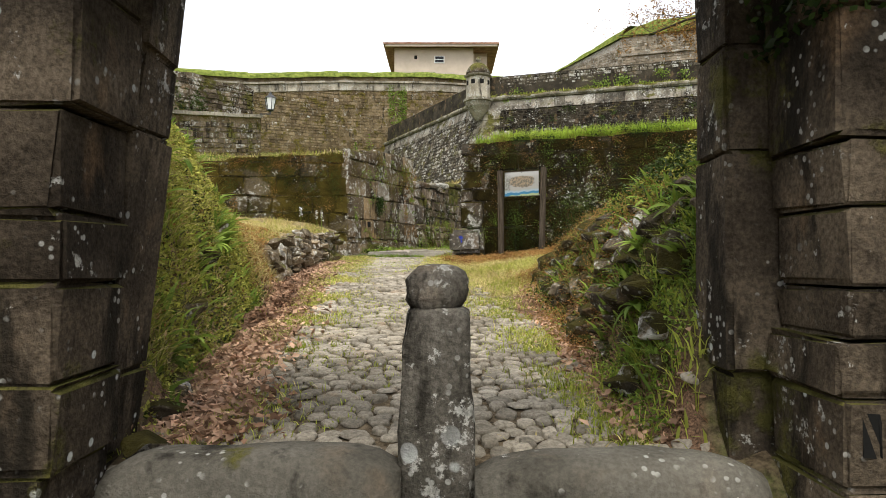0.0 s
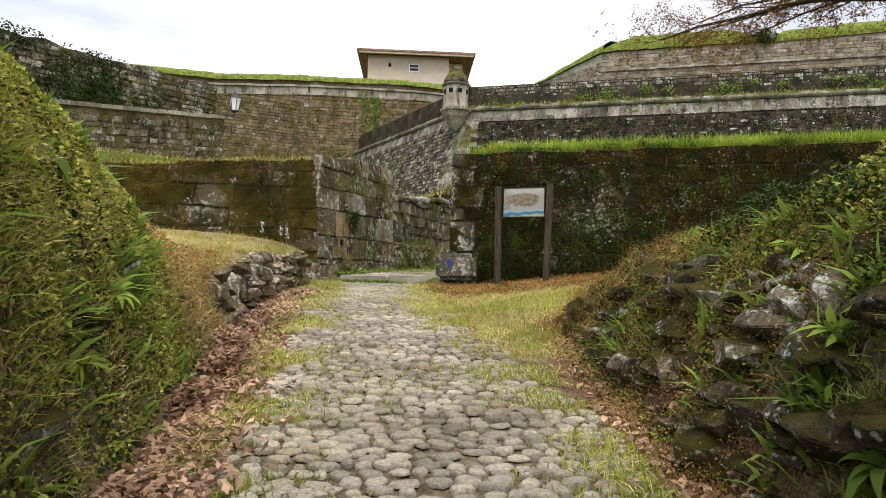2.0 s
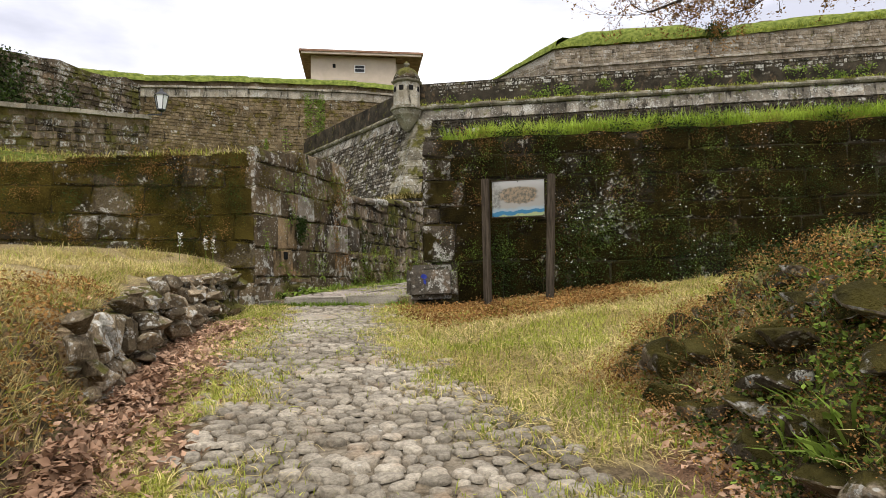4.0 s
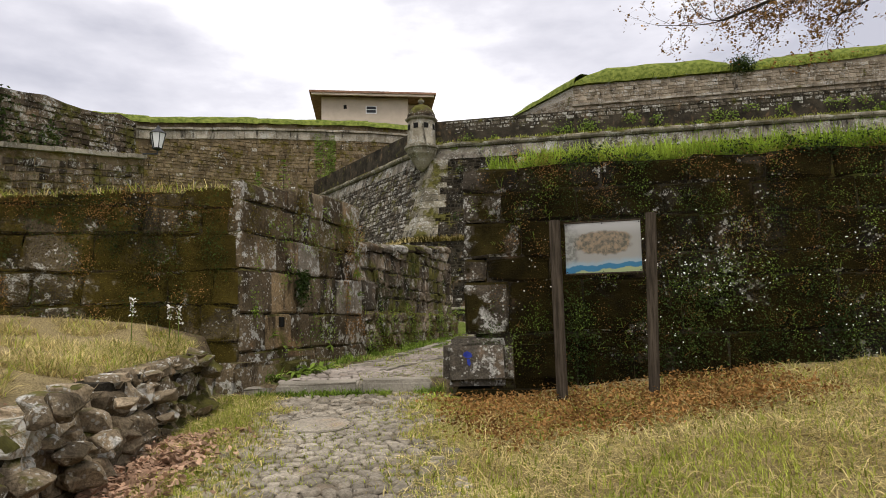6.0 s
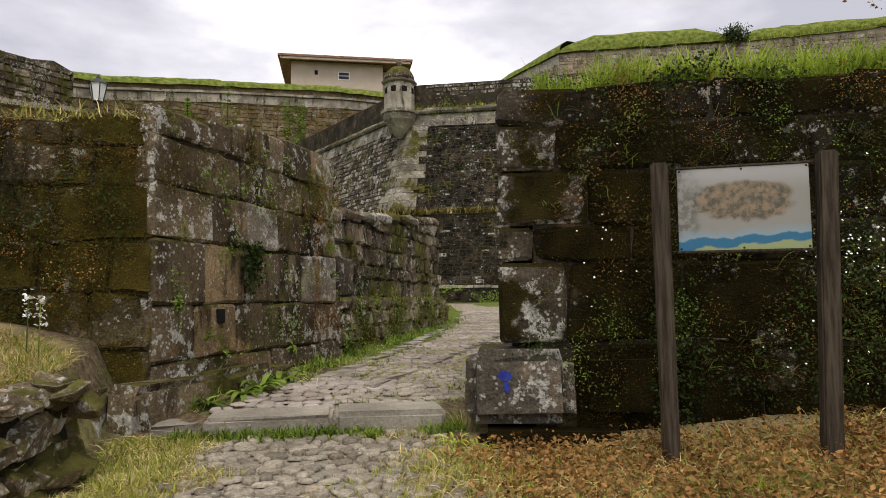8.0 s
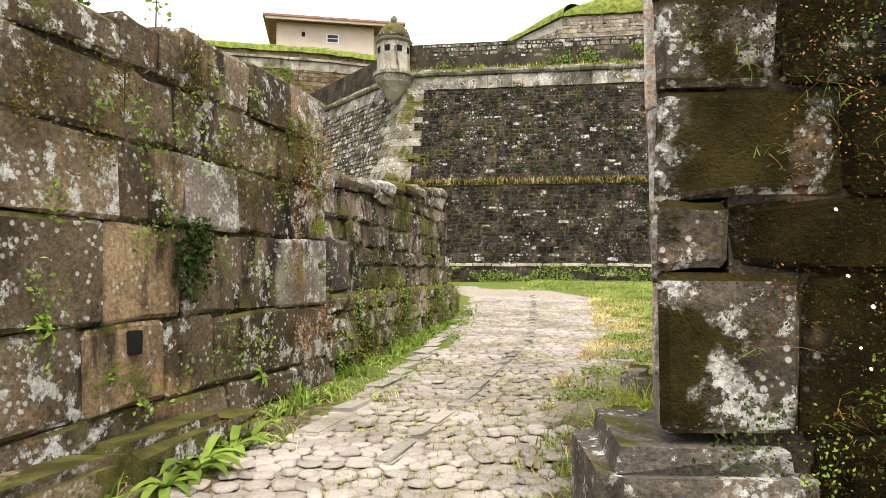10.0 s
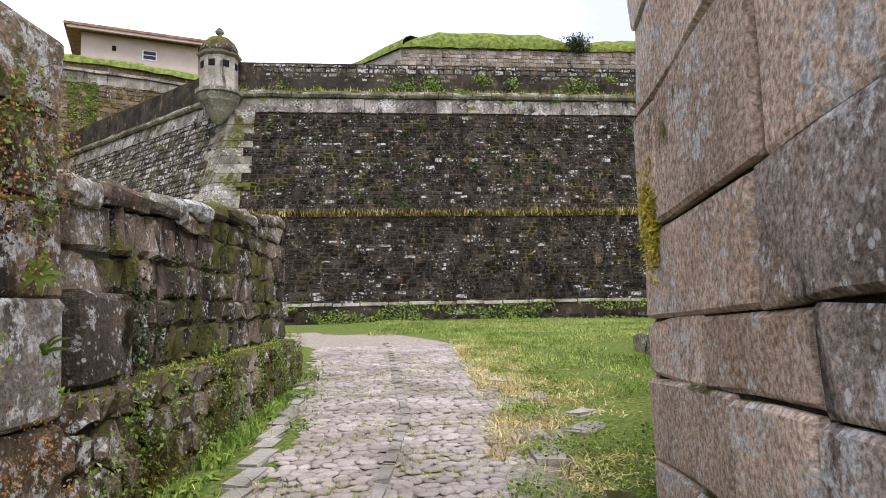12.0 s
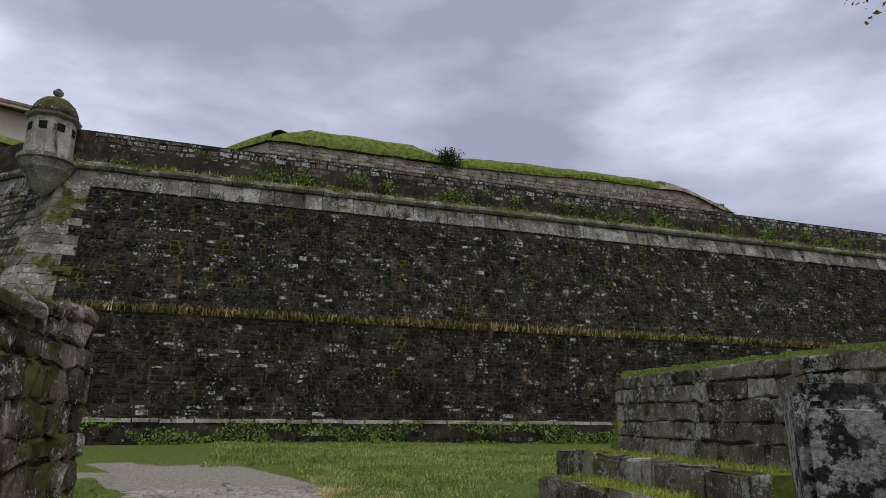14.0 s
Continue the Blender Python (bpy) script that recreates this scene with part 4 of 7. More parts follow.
stack(gate_left, (-0.4, 0.42, 0.79, 1.215, 1.51, 1.96, 2.5, 3.0), -2.15, -1.53, 2.72, 3.3, 1, 0.05)
stack(gate_left, (-0.4, 0.3, 0.79, 1.4, 1.85, 2.2, 2.6, 3.0), -3.4, -2.17, 2.7, 3.3, 2, 0.0)
stack(gate_left, (0.1, 0.3, 0.73, 1.99, 2.4, 3.0), -2.3, -1.5, 3.31, 3.75, 3, 0.105, wob=0.008)
stack(gate_right, (-0.4, 0.34, 0.73, 0.97, 1.2, 1.55, 1.84, 2.4, 3.0), 1.7, 2.35, 2.78, 3.4, 4, 0.0, True)
stack(gate_right, (-0.4, 0.5, 1.1, 1.7, 2.3, 3.0), 2.37, 3.4, 2.72, 3.4, 5, 0.0, True)
stack(gate_right, (0.05, 0.73, 1.89, 2.45, 3.0), 1.49, 2.2, 3.42, 3.85, 6, 0.0, True, 0.008)
stone_box("socket", (1.755, 2.765, 0.48), (1.84, 2.9, 0.68), M_SHADE, gate_right, 0.01, label="square bolt hole in the pier")
# gateway behind the first eye: unseen sides and ceiling, added to shade the piers
passage_west = prism("wall_gateway_west", lambda s, d, z: Vector((-2.6 - d, s, z)), -2.0, 2.7, 0.0, 1.0, flat(-0.6), flat(3.0), M_PILLAR)
tagged(passage_west, "unseen plain side wall added to close and shade the gateway", "wall", kind="structure")
passage_east = prism("wall_gateway_east", lambda s, d, z: Vector((2.6 + d, s, z)), -2.0, 2.7, 0.0, 1.0, flat(-0.6), flat(3.0), M_PILLAR)
tagged(passage_east, "unseen plain side wall added to close and shade the gateway", "wall", kind="structure")
shade_ceiling = prism("ceiling", lambda s, d, z: Vector((d, s, z)), 2.2, 3.75, -3.4, 3.4, flat(3.0), flat(3.6), M_PILLAR)
tagged(shade_ceiling, "unseen plain ceiling added to shade the gate piers", "ceiling", kind="structure")

for k, (a, b) in enumerate(((-1.58, -0.2), (0.15, 1.5))):
    tb, rings = bmesh.new(), []
    rng = random.Random(70 + k)
    for i in range(15):
        u = i / 14
        e = 1 - 0.14 * abs(2 * u - 1) ** 6
        ring = []
        for t in range(12):
            c, n_ = math.cos(math.pi * t / 11), math.sin(math.pi * t / 11)
            ring.append(tb.verts.new((a + (b - a) * u, 3.17 - 0.23 * e * math.copysign(abs(c) ** 0.6, c) + rng.uniform(-0.006, 0.006), -0.1 + (0.5 - 0.02 * k) * e * n_ ** 0.55 + 0.025 * noise.noise((u * 4, c * 2, k)) + (0.03 * math.sin(u * 3) if n_ > 0.5 else 0))))
        rings.append(ring)
    for r0, r1 in zip(rings, rings[1:]):
        for t in range(11):
            tb.faces.new((r0[t], r0[t + 1], r1[t + 1], r1[t]))
    tb.faces.new(rings[0]), tb.faces.new(list(reversed(rings[-1])))
    bmesh.ops.recalc_face_normals(tb, faces=tb.faces)
    s = part("threshold_slab", tb, M_SLABDARK, None, "", True)
    tagged(s, "worn granite threshold slab beside the stone bollard", "threshold", "threshold slabs")

# bollard with a knob
bollard = thing("stone_bollard", (-0.03, 3.3, -0.1), "square granite bollard with rounded knob and pale lichen", "bollard")


def squircle_loft(rows, sides=24, power=4.0, seed=0, rough=0.006):
    rng = random.Random(seed)
    bm = bmesh.new()
    rings = []
    for rx, ry, z in rows:
        ring = []
        for i in range(sides):
            a = 2 * math.pi * i / sides
            c, s_ = math.cos(a), math.sin(a)
            k = (abs(c) ** power + abs(s_) ** power) ** (-1 / power)
            j = noise.noise((c * 2 + seed, s_ * 2, z * 4)) * rough * 2.5 + rng.uniform(-rough, rough) * 0.5
            ring.append(bm.verts.new(((rx + j) * k * c, (ry + j) * k * s_, z)))
        rings.append(ring)
    for a, b in zip(rings, rings[1:]):
        for i in range(sides):
            bm.faces.new((a[i], a[(i + 1) % sides], b[(i + 1) % sides], b[i]))
    bm.faces.new(list(reversed(rings[0])))
    bm.faces.new(rings[-1])
    return bm


M_BOLLARD = stone_material("bollard_granite", (0.06, 0.056, 0.045), (0.16, 0.145, 0.12), 0.575, 0.72, 0.57, spots=0.3, tone=0.1)
shaft = [(0.186, 0.175, 0), (0.184, 0.173, 0.5)] + [(0.18 - 0.005 * k, 0.17 - 0.005 * k, 0.6 + 0.13 * k) for k in range(4)] + [(0.152, 0.148, 1.13), (0.146, 0.142, 1.17), (0.12, 0.12, 1.185)]
part("shaft", squircle_loft(shaft, 28, 7, 1, 0.009), M_BOLLARD, bollard, "", True)
knob = [(0.115, 0.11, 1.16), (0.128, 0.125, 1.19), (0.143, 0.139, 1.22), (0.147, 0.143, 1.27), (0.14, 0.137, 1.32), (0.116, 0.113, 1.365), (0.085, 0.085, 1.39), (0.03, 0.03, 1.4)]
part("knob", squircle_loft(knob, 28, 3.4, 2, 0.022), M_BOLLARD, bollard, "rounded worn stone knob", True)

# ---- information board ----
board = thing("information_board", (1.86, 15.42, 1.4), "information board with a faded map on two wooden posts", "sign")
board.rotation_euler = (0, 0, radians(-24))


def sheet_material():
    g = Graph("printed_map")
    o = g.t.nodes.new("ShaderNodeTexCoord").outputs["Object"]
    sep = g.t.nodes.new("ShaderNodeSeparateXYZ")
    g.t.links.new(o, sep.inputs[0])
    x, z_ = sep.outputs[0], sep.outputs[2]
    n = g.noise(5, 5, 0.6, vec=o)
    fine = g.noise(22, 4, 0.7, vec=o)
    c = g.mix(g.step(z_, 0.1, 0.3), (0.25, 0.245, 0.22), (0.36, 0.36, 0.35))
    rad = g.math("ADD", g.math("POWER", g.math("DIVIDE", g.math("SUBTRACT", x, 0.02), 0.36), 2.0), g.math("POWER", g.math("DIVIDE", g.math("SUBTRACT", z_, 0.05), 0.15), 2.0))
    blob = g.step(g.math("ADD", rad, g.math("MULTIPLY", n, 1.4)), 1.75, 1.35)
    c = g.mix(g.math("MULTIPLY", blob, 0.9), c, g.mix(g.step(fine, 0.35, 0.65), (0.05, 0.05, 0.03), (0.24, 0.17, 0.1)))
    left = g.step(g.math("ADD", x, g.math("MULTIPLY", n, 0.5)), 0.02, -0.15)
    c = g.mix(g.math("MULTIPLY", left, 0.7), c, g.mix(g.step(fine, 0.4, 0.6), (0.07, 0.07, 0.06), (0.22, 0.23, 0.2)))
    wave = g.math("ADD", z_, g.math("ADD", g.math("MULTIPLY", x, -0.05), g.math("MULTIPLY", n, 0.12)))
    c = g.mix(g.step(wave, -0.055, -0.13), c, (0.22, 0.3, 0.35))
    c = g.mix(g.step(wave, -0.125, -0.14), c, (0.02, 0.13, 0.24))
    c = g.mix(g.step(wave, -0.185, -0.2), c, (0.26, 0.31, 0.15))
    g.bump(g.noise(40, 2, 0.5), 0.05, 0.002)
    return g.finish(c, 0.35, 0, 0.4)


part("sheet", box(bmesh.new(), (-0.415, -0.012, -0.285), (0.415, 0.0, 0.285), 0.003), sheet_material(), board, "faded printed map of the fortress").location = (0, -0.03, 1.78)
for z in (-0.3, 0.284):
    part("rail", box(bmesh.new(), (-0.425, -0.03, z), (0.425, 0.006, z + 0.017), 0.004), M_POST, board).location = (0, -0.02, 1.78)
part("backing", box(bmesh.new(), (-0.42, 0.0, -0.29), (0.42, 0.02, 0.29), 0.004), M_POST, board).location = (0, -0.028, 1.78)
for k, (x, tilt) in enumerate(((-0.49, -0.6), (0.49, 1.6))):
    p = part("post", box(bmesh.new(), (-0.058, -0.06, -0.35 + 0.1 * k), (0.058, 0.06, 2.12 + 0.02 * k), 0.012), M_POST, board)
    p.rotation_euler, p.location = (0, radians(tilt), 0), (x - 0.02, -0.02, 0)
for x in (-0.4, 0, 0.4):
    for z in (-0.27, 0.27):
        part("screw", lathe(bmesh.new(), ((0.008, 0), (0.007, 0.004), (0.002, 0.006)), 8), M_IRON, board).matrix_basis = pose(x, -0.042, 1.78 + z, 90)

# ---- sill, benches and corner stones ----
for k, (a, b) in enumerate(((-1.96, -0.91), (-0.89, 0.06))):
    s = stone_box("step_slab", (a, 17.0 - 0.03 * k, 1.3), (b, 17.5, 1.625 + 0.008 * k), M_SLAB, None, 0.035, 0, 75 + k, 0.012)
    tagged(s, "flat worn granite step across the cobbled lane", "step", "lane steps")
s = stone_box("step_slab", (-2.4, 17.05, 1.3), (-1.99, 17.4, 1.56), M_SLAB, None, 0.04, 0, 78, 0.02)
tagged(s, "flat worn granite step across the cobbled lane", "step", "lane steps")
W_U = (Vector((*WALL_B, 0)) - Vector((*WALL_A, 0))).normalized()
W_N = Vector((W_U.y, -W_U.x, 0))
W_TURN = math.degrees(math.atan2(W_U.y, W_U.x))
for k, (a, b, top) in enumerate(((-0.55, 0.55, 1.88), (0.57, 1.55, 1.9), (1.57, 2.0, 1.84))):
    c = Vector((*WALL_A, 0)) + W_U * ((a + b) / 2) + W_N * 0.18
    s = stone_box("bench_stone", (c.x - (b - a) / 2, c.y - 0.2, 1.4), (c.x + (b - a) / 2, c.y + 0.2, top), M_BLOCK, None, 0.07, 0, 80 + k, 0.025, turn=W_TURN)
    tagged(s, "long weathered stone plinth along the wall foot", "plinth", "plinth stones")
s = stone_box("bench_stone", (-3.55, 16.95, 1.3), (-2.75, 17.45, 1.86), M_BLOCK, None, 0.06, 0, 84, 0.02)
tagged(s, "long weathered stone plinth along the wall foot", "plinth", "plinth stones")
F_U = (Vector((*FRONT_B, 0)) - Vector((*GATE_A, 0))).normalized()
F_B = Vector((-F_U.y, F_U.x, 0))
for k, (a, b, front, back, z0, z1) in enumerate(((-0.28, 0.6, -0.14, 0.75, 1.56, 2.17), (-0.2, 1.05, -0.27, 0.4, 1.2, 1.55), (0.62, 1.3, -0.07, 0.4, 1.56, 2.19))):
    c = Vector((*GATE_A, 0)) + F_U * ((a + b) / 2) + F_B * ((front + back) / 2)
    s = stone_box("corner_stone", (c.x - (b - a) / 2, c.y - (back - front) / 2, z0), (c.x + (b - a) / 2, c.y + (back - front) / 2, z1), M_SHADEDMOSS if k else M_FOOT, None, 0.1, 0, 90 + k, 0.02, turn=math.degrees(math.atan2(F_U.y, F_U.x)))
    tagged(s, "rounded granite corner stone at the terrace wall foot", "stone", "corner stones")
for k, (x, y, l) in enumerate(((1.0, 18.15, 0.5), (2.0, 19.95, 0.55))):
    s = stone_box("foot_stone", (x - l / 2, y - 0.16, 1.45), (x + l / 2, y + 0.16, 1.98), M_QUOIN, None, 0.07, 0, 95 + k, 0.025, turn=61)
    tagged(s, "low lichened stone at the foot of the granite wall", "stone", "foot stones")
for k, (x, y, l, w, turn) in enumerate(((4.3, 24.6, 0.7, 0.35, 60), (2.75, 21.9, 0.65, 0.35, 66), (3.75, 22.7, 0.5, 0.3, 30), (3.1, 22.75, 0.5, 0.28, 75), (4.2, 23.4, 0.45, 0.3, 20), (4.7, 26.2, 0.6, 0.35, 50), (3.6, 23.6, 0.6, 0.3, 62))):
    z = float(land(x, y))
    s = stone_box("verge_stone", (x - l / 2, y - w / 2, z - 0.15), (x + l / 2, y + w / 2, z + 0.035), M_SLAB, None, 0.03, 0, 98 + k, 0.02, turn=turn)
    tagged(s, "flat pale stone sunk in the verge", "stone", "verge stones")
for k, pts in enumerate((((-0.09, 0.1), (-0.02, 0.13), (0.06, 0.09), (0.08, 0.02), (0.02, -0.01), (-0.05, 0.0), (-0.11, 0.04)), ((-0.03, -0.02), (0.03, -0.03), (0.05, -0.12), (0.02, -0.17), (-0.02, -0.13)))):
    bm = bmesh.new()
    va = [bm.verts.new((x * 0.62, 0, z * 0.62)) for x, z in pts]
    vb = [bm.verts.new((x * 0.62, 0.03, z * 0.62)) for x, z in pts]
    bm.faces.new(va)
    for i in range(len(pts)):
        bm.faces.new((va[i], vb[i], vb[(i + 1) % len(pts)], va[(i + 1) % len(pts)]))
    ob = part("paint_mark", bm, M_BLUE, None)
    ob.location = Vector((*GATE_A, 0)) + F_U * 0.06 - F_B * 0.155 + Vector((0, 0, 1.93))
    ob.rotation_euler = (0, 0, math.atan2(F_U.y, F_U.x))
    tagged(ob, "blotch of blue spray paint on the corner stone", "paint mark", "paint marks")
kerb = new("kerb")
tagged(kerb, "line of flat edging stones beside the cobbled lane", "kerb", kind="structure")
rk = random.Random(77)
s_ = 0.0
while s_ < 9.0:
    w = rk.uniform(0.35, 0.8)
    y = 19.0 + (s_ + w / 2) * 0.87
    x = np.interp(y, (18, 20.8, 22.5, 26, 32), (-1.4, -0.3, 0.3, 1.45, 3.1))
    z = float(land(x, y)) + 0.005
    stone_box("kerb_stone", (x - w / 2, y - 0.11, z - 0.1), (x + w / 2, y + 0.11, z + 0.03), M_SLAB, kerb, 0.025, 0, 100 + int(s_ * 10), 0.012, turn=62)
    s_ += w + 0.03

# ---- steps up to the far terrace ----
s_u = (Vector((*LOW_B, 0)) - Vector((*STAIR_B, 0))).normalized()
s_n = Vector((s_u.y, -s_u.x, 0))
s_turn = math.degrees(math.atan2(s_u.y, s_u.x))
rk = random.Random(78)
for k, (off, z0, z1, a0, a1) in enumerate(((1.44, 1.6, 2.8, 0.2, 7.0), (2.6, 1.5, 2.42, 2.3, 6.6))):
    stair = tagged(new("stair_step"), "grassy step edged with rough grey stones", "step", "terrace steps")
    a = a0
    while a < a1:
        w = rk.uniform(0.6, 1.1)
        c = Vector((*STAIR_B, 0)) + s_u * (a + w / 2) + s_n * off
        stone_box("edge_stone", (c.x - w / 2, c.y - 0.2, z0), (c.x + w / 2 - 0.02, c.y + 0.2, z1 + rk.uniform(-0.03, 0.03)), M_PALERUBBLE, stair, 0.05, 0, 120 + int(a * 10) + 100 * k, 0.03, turn=s_turn)
        a += w
    fill = prism("tread", lambda s, d, z, o=off: Vector((*STAIR_B, 0)) + s_u * s + s_n * (o - 0.1 + d) + Vector((0, 0, z)), a0, a1, 0, -1.5, flat(1.5), flat(z1 - 0.06), M_TURF, stair, 10, 0.03, k, )
    fill["label"] = "grass-grown tread"
white = wall_thing("wall_white_stones", "big upright granite stones patched with white lichen")
M_WHITEST = stone_material("white_lichen_granite", (0.05, 0.047, 0.042), (0.26, 0.25, 0.225), 0.51, 0.75, 0.5, tone=0.2)
stone_box("block", (3.7, 20.75, 1.8), (4.4, 21.3, 3.55), M_WHITEST, white, 0.05, 0, 140, 0.02, turn=28)
stone_box("block", (4.42, 21.1, 1.8), (5.3, 21.7, 3.68), M_WHITEST, white, 0.06, 0, 141, 0.03, turn=28)
stone_box("block", (5.25, 21.5, 1.8), (6.3, 22.1, 3.6), M_WHITEST, white, 0.06, 0, 142, 0.03, turn=28)
arrow = bmesh.new()
va = [arrow.verts.new((x, 0, z)) for x, z in ((-0.16, 0.03), (0.02, 0.03), (0.02, 0.1), (0.16, 0), (0.02, -0.1), (0.02, -0.03), (-0.16, -0.03))]
arrow.faces.new(va)
M_YELLOW = plain_material("yellow_paint", (0.5, 0.36, 0.03), (0.62, 0.46, 0.06), 9, 0.7, 0.1)
ar = part("painted_arrow", arrow, M_YELLOW, wall_stair, "yellow waymark arrow")
ar.matrix_basis = Matrix.Translation(Vector((*STAIR_B, 0)) + s_u * 0.35 + s_n * 0.075 + Vector((0, 0, 3.35))) @ pose(0, 0, 0, 0, 0, s_turn)

# putlog hole in the block wall and plants on its top
hole_at, _ = face_map(WALL_A, WALL_B, 0.02, 1.72)
hb = box(bmesh.new(), (-0.05, -0.03, -0.075), (0.05, 0.03, 0.075), 0.008)
part("putlog_hole", hb, M_SHADE, wall_west, "small dark square hole").matrix_basis = Matrix.Translation(hole_at(0.98, 0.03, 2.42)) @ pose(0, 0, 0, 0, 0, W_TURN)


# ---- loose stones of the banks ----
def rock_mesh(name, seed, material, flatness=0.75):
    """An angular broken stone with slightly worn edges."""
    rng = random.Random(seed)
    bm = bmesh.new()
    for _ in range(13):
        p = Vector([rng.gauss(0, 1) for _ in range(3)]).normalized() * rng.uniform(0.8, 1.05)
        bm.verts.new((p.x, p.y, p.z * flatness))
    hull = bmesh.ops.convex_hull(bm, input=bm.verts)
    bmesh.ops.delete(bm, geom=[v for v in hull["geom_interior"] if isinstance(v, bmesh.types.BMVert)], context="VERTS")
    bmesh.ops.bevel(bm, geom=list(bm.edges), offset=0.05, segments=1, affect="EDGES")
    bmesh.ops.triangulate(bm, faces=bm.faces)
    bmesh.ops.subdivide_edges(bm, edges=[e for e in bm.edges if e.calc_length() > 0.5], cuts=1)
    for v in bm.verts:
        v.co *= 1 + 0.1 * noise.noise(v.co * 2.2 + Vector((seed, 0, 0))) + 0.04 * noise.noise(v.co * 6)
    me = bpy.data.meshes.new(name)
    bm.to_mesh(me)
    bm.free()
    me.materials.append(material)
    return me


ROCKS = [rock_mesh("rock", k, M_BANKROCK, 0.6 + 0.08 * (k % 4)) for k in range(8)]


RUBBLE = [rock_mesh("rock", 20 + k, M_LOWWALL, 0.8) for k in range(6)]


def place_rock(x, y, z, sx, sy, sz, seed, label, group, kinds=ROCKS):
    rng = random.Random(seed)
    ob = new("rock", kinds[seed % len(kinds)])
    ob.matrix_basis = pose(x, y, z, rng.uniform(-14, 14), rng.uniform(-14, 14), rng.choice((60, 90, 120, 270)) + rng.uniform(-20, 20)) @ Matrix.Diagonal((sx, sy, sz, 1))
    return tagged(ob, label, "rock", group)


def height(x, y):
    return float(land(x, y))


rr = random.Random(8)
n_rock = 0
while n_rock < 235:
    y = rr.uniform(4.2, 10.4)
    d = rr.uniform(0.02, 1.35) ** 1.15
    x = float(np.interp(y, (3, 7.2, 10), (1.25, 1.3, 1.45))) + d
    size = rr.uniform(0.08, 0.2) * (1.15 if d < 0.5 else 0.9)
    place_rock(x, y, height(x, y) + 0.05 * size, size * rr.uniform(1.1, 1.9), size * rr.uniform(0.8, 1.2), size * rr.uniform(0.75, 1.1), n_rock, "lichened rock bedded in the weedy bank", "bank rocks")
    n_rock += 1
for k, (x, y, s) in enumerate(((1.5, 5.0, 0.28), (1.62, 5.35, 0.3), (1.45, 5.7, 0.22), (1.78, 5.5, 0.25), (1.95, 6.2, 0.3), (1.75, 6.9, 0.28), (2.0, 7.3, 0.33), (1.72, 7.8, 0.24), (1.8, 8.9, 0.3), (1.95, 8.2, 0.3), (1.6, 9.75, 0.24), (1.42, 4.28, 0.2), (1.62, 4.42, 0.3), (1.86, 4.2, 0.27), (1.5, 4.72, 0.26), (1.78, 4.75, 0.26), (2.05, 4.45, 0.3), (1.95, 4.9, 0.24), (1.36, 4.02, 0.13))):
    place_rock(x, y, height(x, y) - 0.02, s * 1.15, s * 0.9, s * 0.75, 200 + k, "large pale-topped rock jutting from the bank", "bank rocks")
for k, (x, y, s) in enumerate(((-2.05, 5.3, 0.2), (-2.2, 6.0, 0.18), (-1.75, 4.1, 0.24), (-1.85, 4.5, 0.17), (-2.4, 7.0, 0.16), (-1.62, 2.6, 0.14), (-1.9, 2.5, 0.16), (-1.55, 3.45, 0.15), (1.6, 2.55, 0.14), (2.0, 2.5, 0.18), (1.75, 4.2, 0.2))):
    place_rock(x, y, max(height(x, y), 0.02) + 0.05, s * 1.3, s, s, 240 + k, "dark mossy rock at the foot of the bank", "foot rocks")
for k in range(70):
    y = rr.uniform(10.2, 16.4)
    x = float(np.interp(y, LEFT_Y, LEFT_X)) + rr.uniform(-0.2, 0.08)
    s = rr.uniform(0.08, 0.17)
    place_rock(x, y, float(road_z(y)) + rr.uniform(0.05, 0.72), s * 1.3, s * 1.2, s * 0.9, 300 + k, "rounded lichened rubble stone of the low wall", "wall rubble", RUBBLE)

# ---- cobbles ----
LANE_Y = (3.3, 4, 7, 10, 13.5, 17.3, 18, 20, 24, 32, 37)
LANE_X = (-0.1, -0.2, -0.3, -0.7, -1.15, -0.95, -0.65, 0.4, 2.3, 4.95, 6.2)
LANE_W = (1.4, 1.3, 1.2, 0.95, 0.92, 0.95, 0.9, 0.8, 1.15, 1.7, 2.0)


def dome(rng, sides=8):
    """A cobble of unit size: a rounded top, cut off below."""
    ring = [(math.cos(2 * math.pi * i / sides) * rng.uniform(0.78, 1.15), math.sin(2 * math.pi * i / sides) * rng.uniform(0.78, 1.15)) for i in range(sides)]
    v = [(x * 1.0, y * 1.0, -0.9) for x, y in ring] + [(x * 0.97, y * 0.97, 0.25) for x, y in ring] + [(x * 0.78, y * 0.78, rng.uniform(0.7, 1.0)) for x, y in ring] + [(0, 0, rng.uniform(0.95, 1.1))]
    f = [(k * sides + i, k * sides + (i + 1) % sides, (k + 1) * sides + (i + 1) % sides, (k + 1) * sides + i) for k in range(2) for i in range(sides)]
    f += [(2 * sides + i, 2 * sides + (i + 1) % sides, 3 * sides) for i in range(sides)]
    return v, f


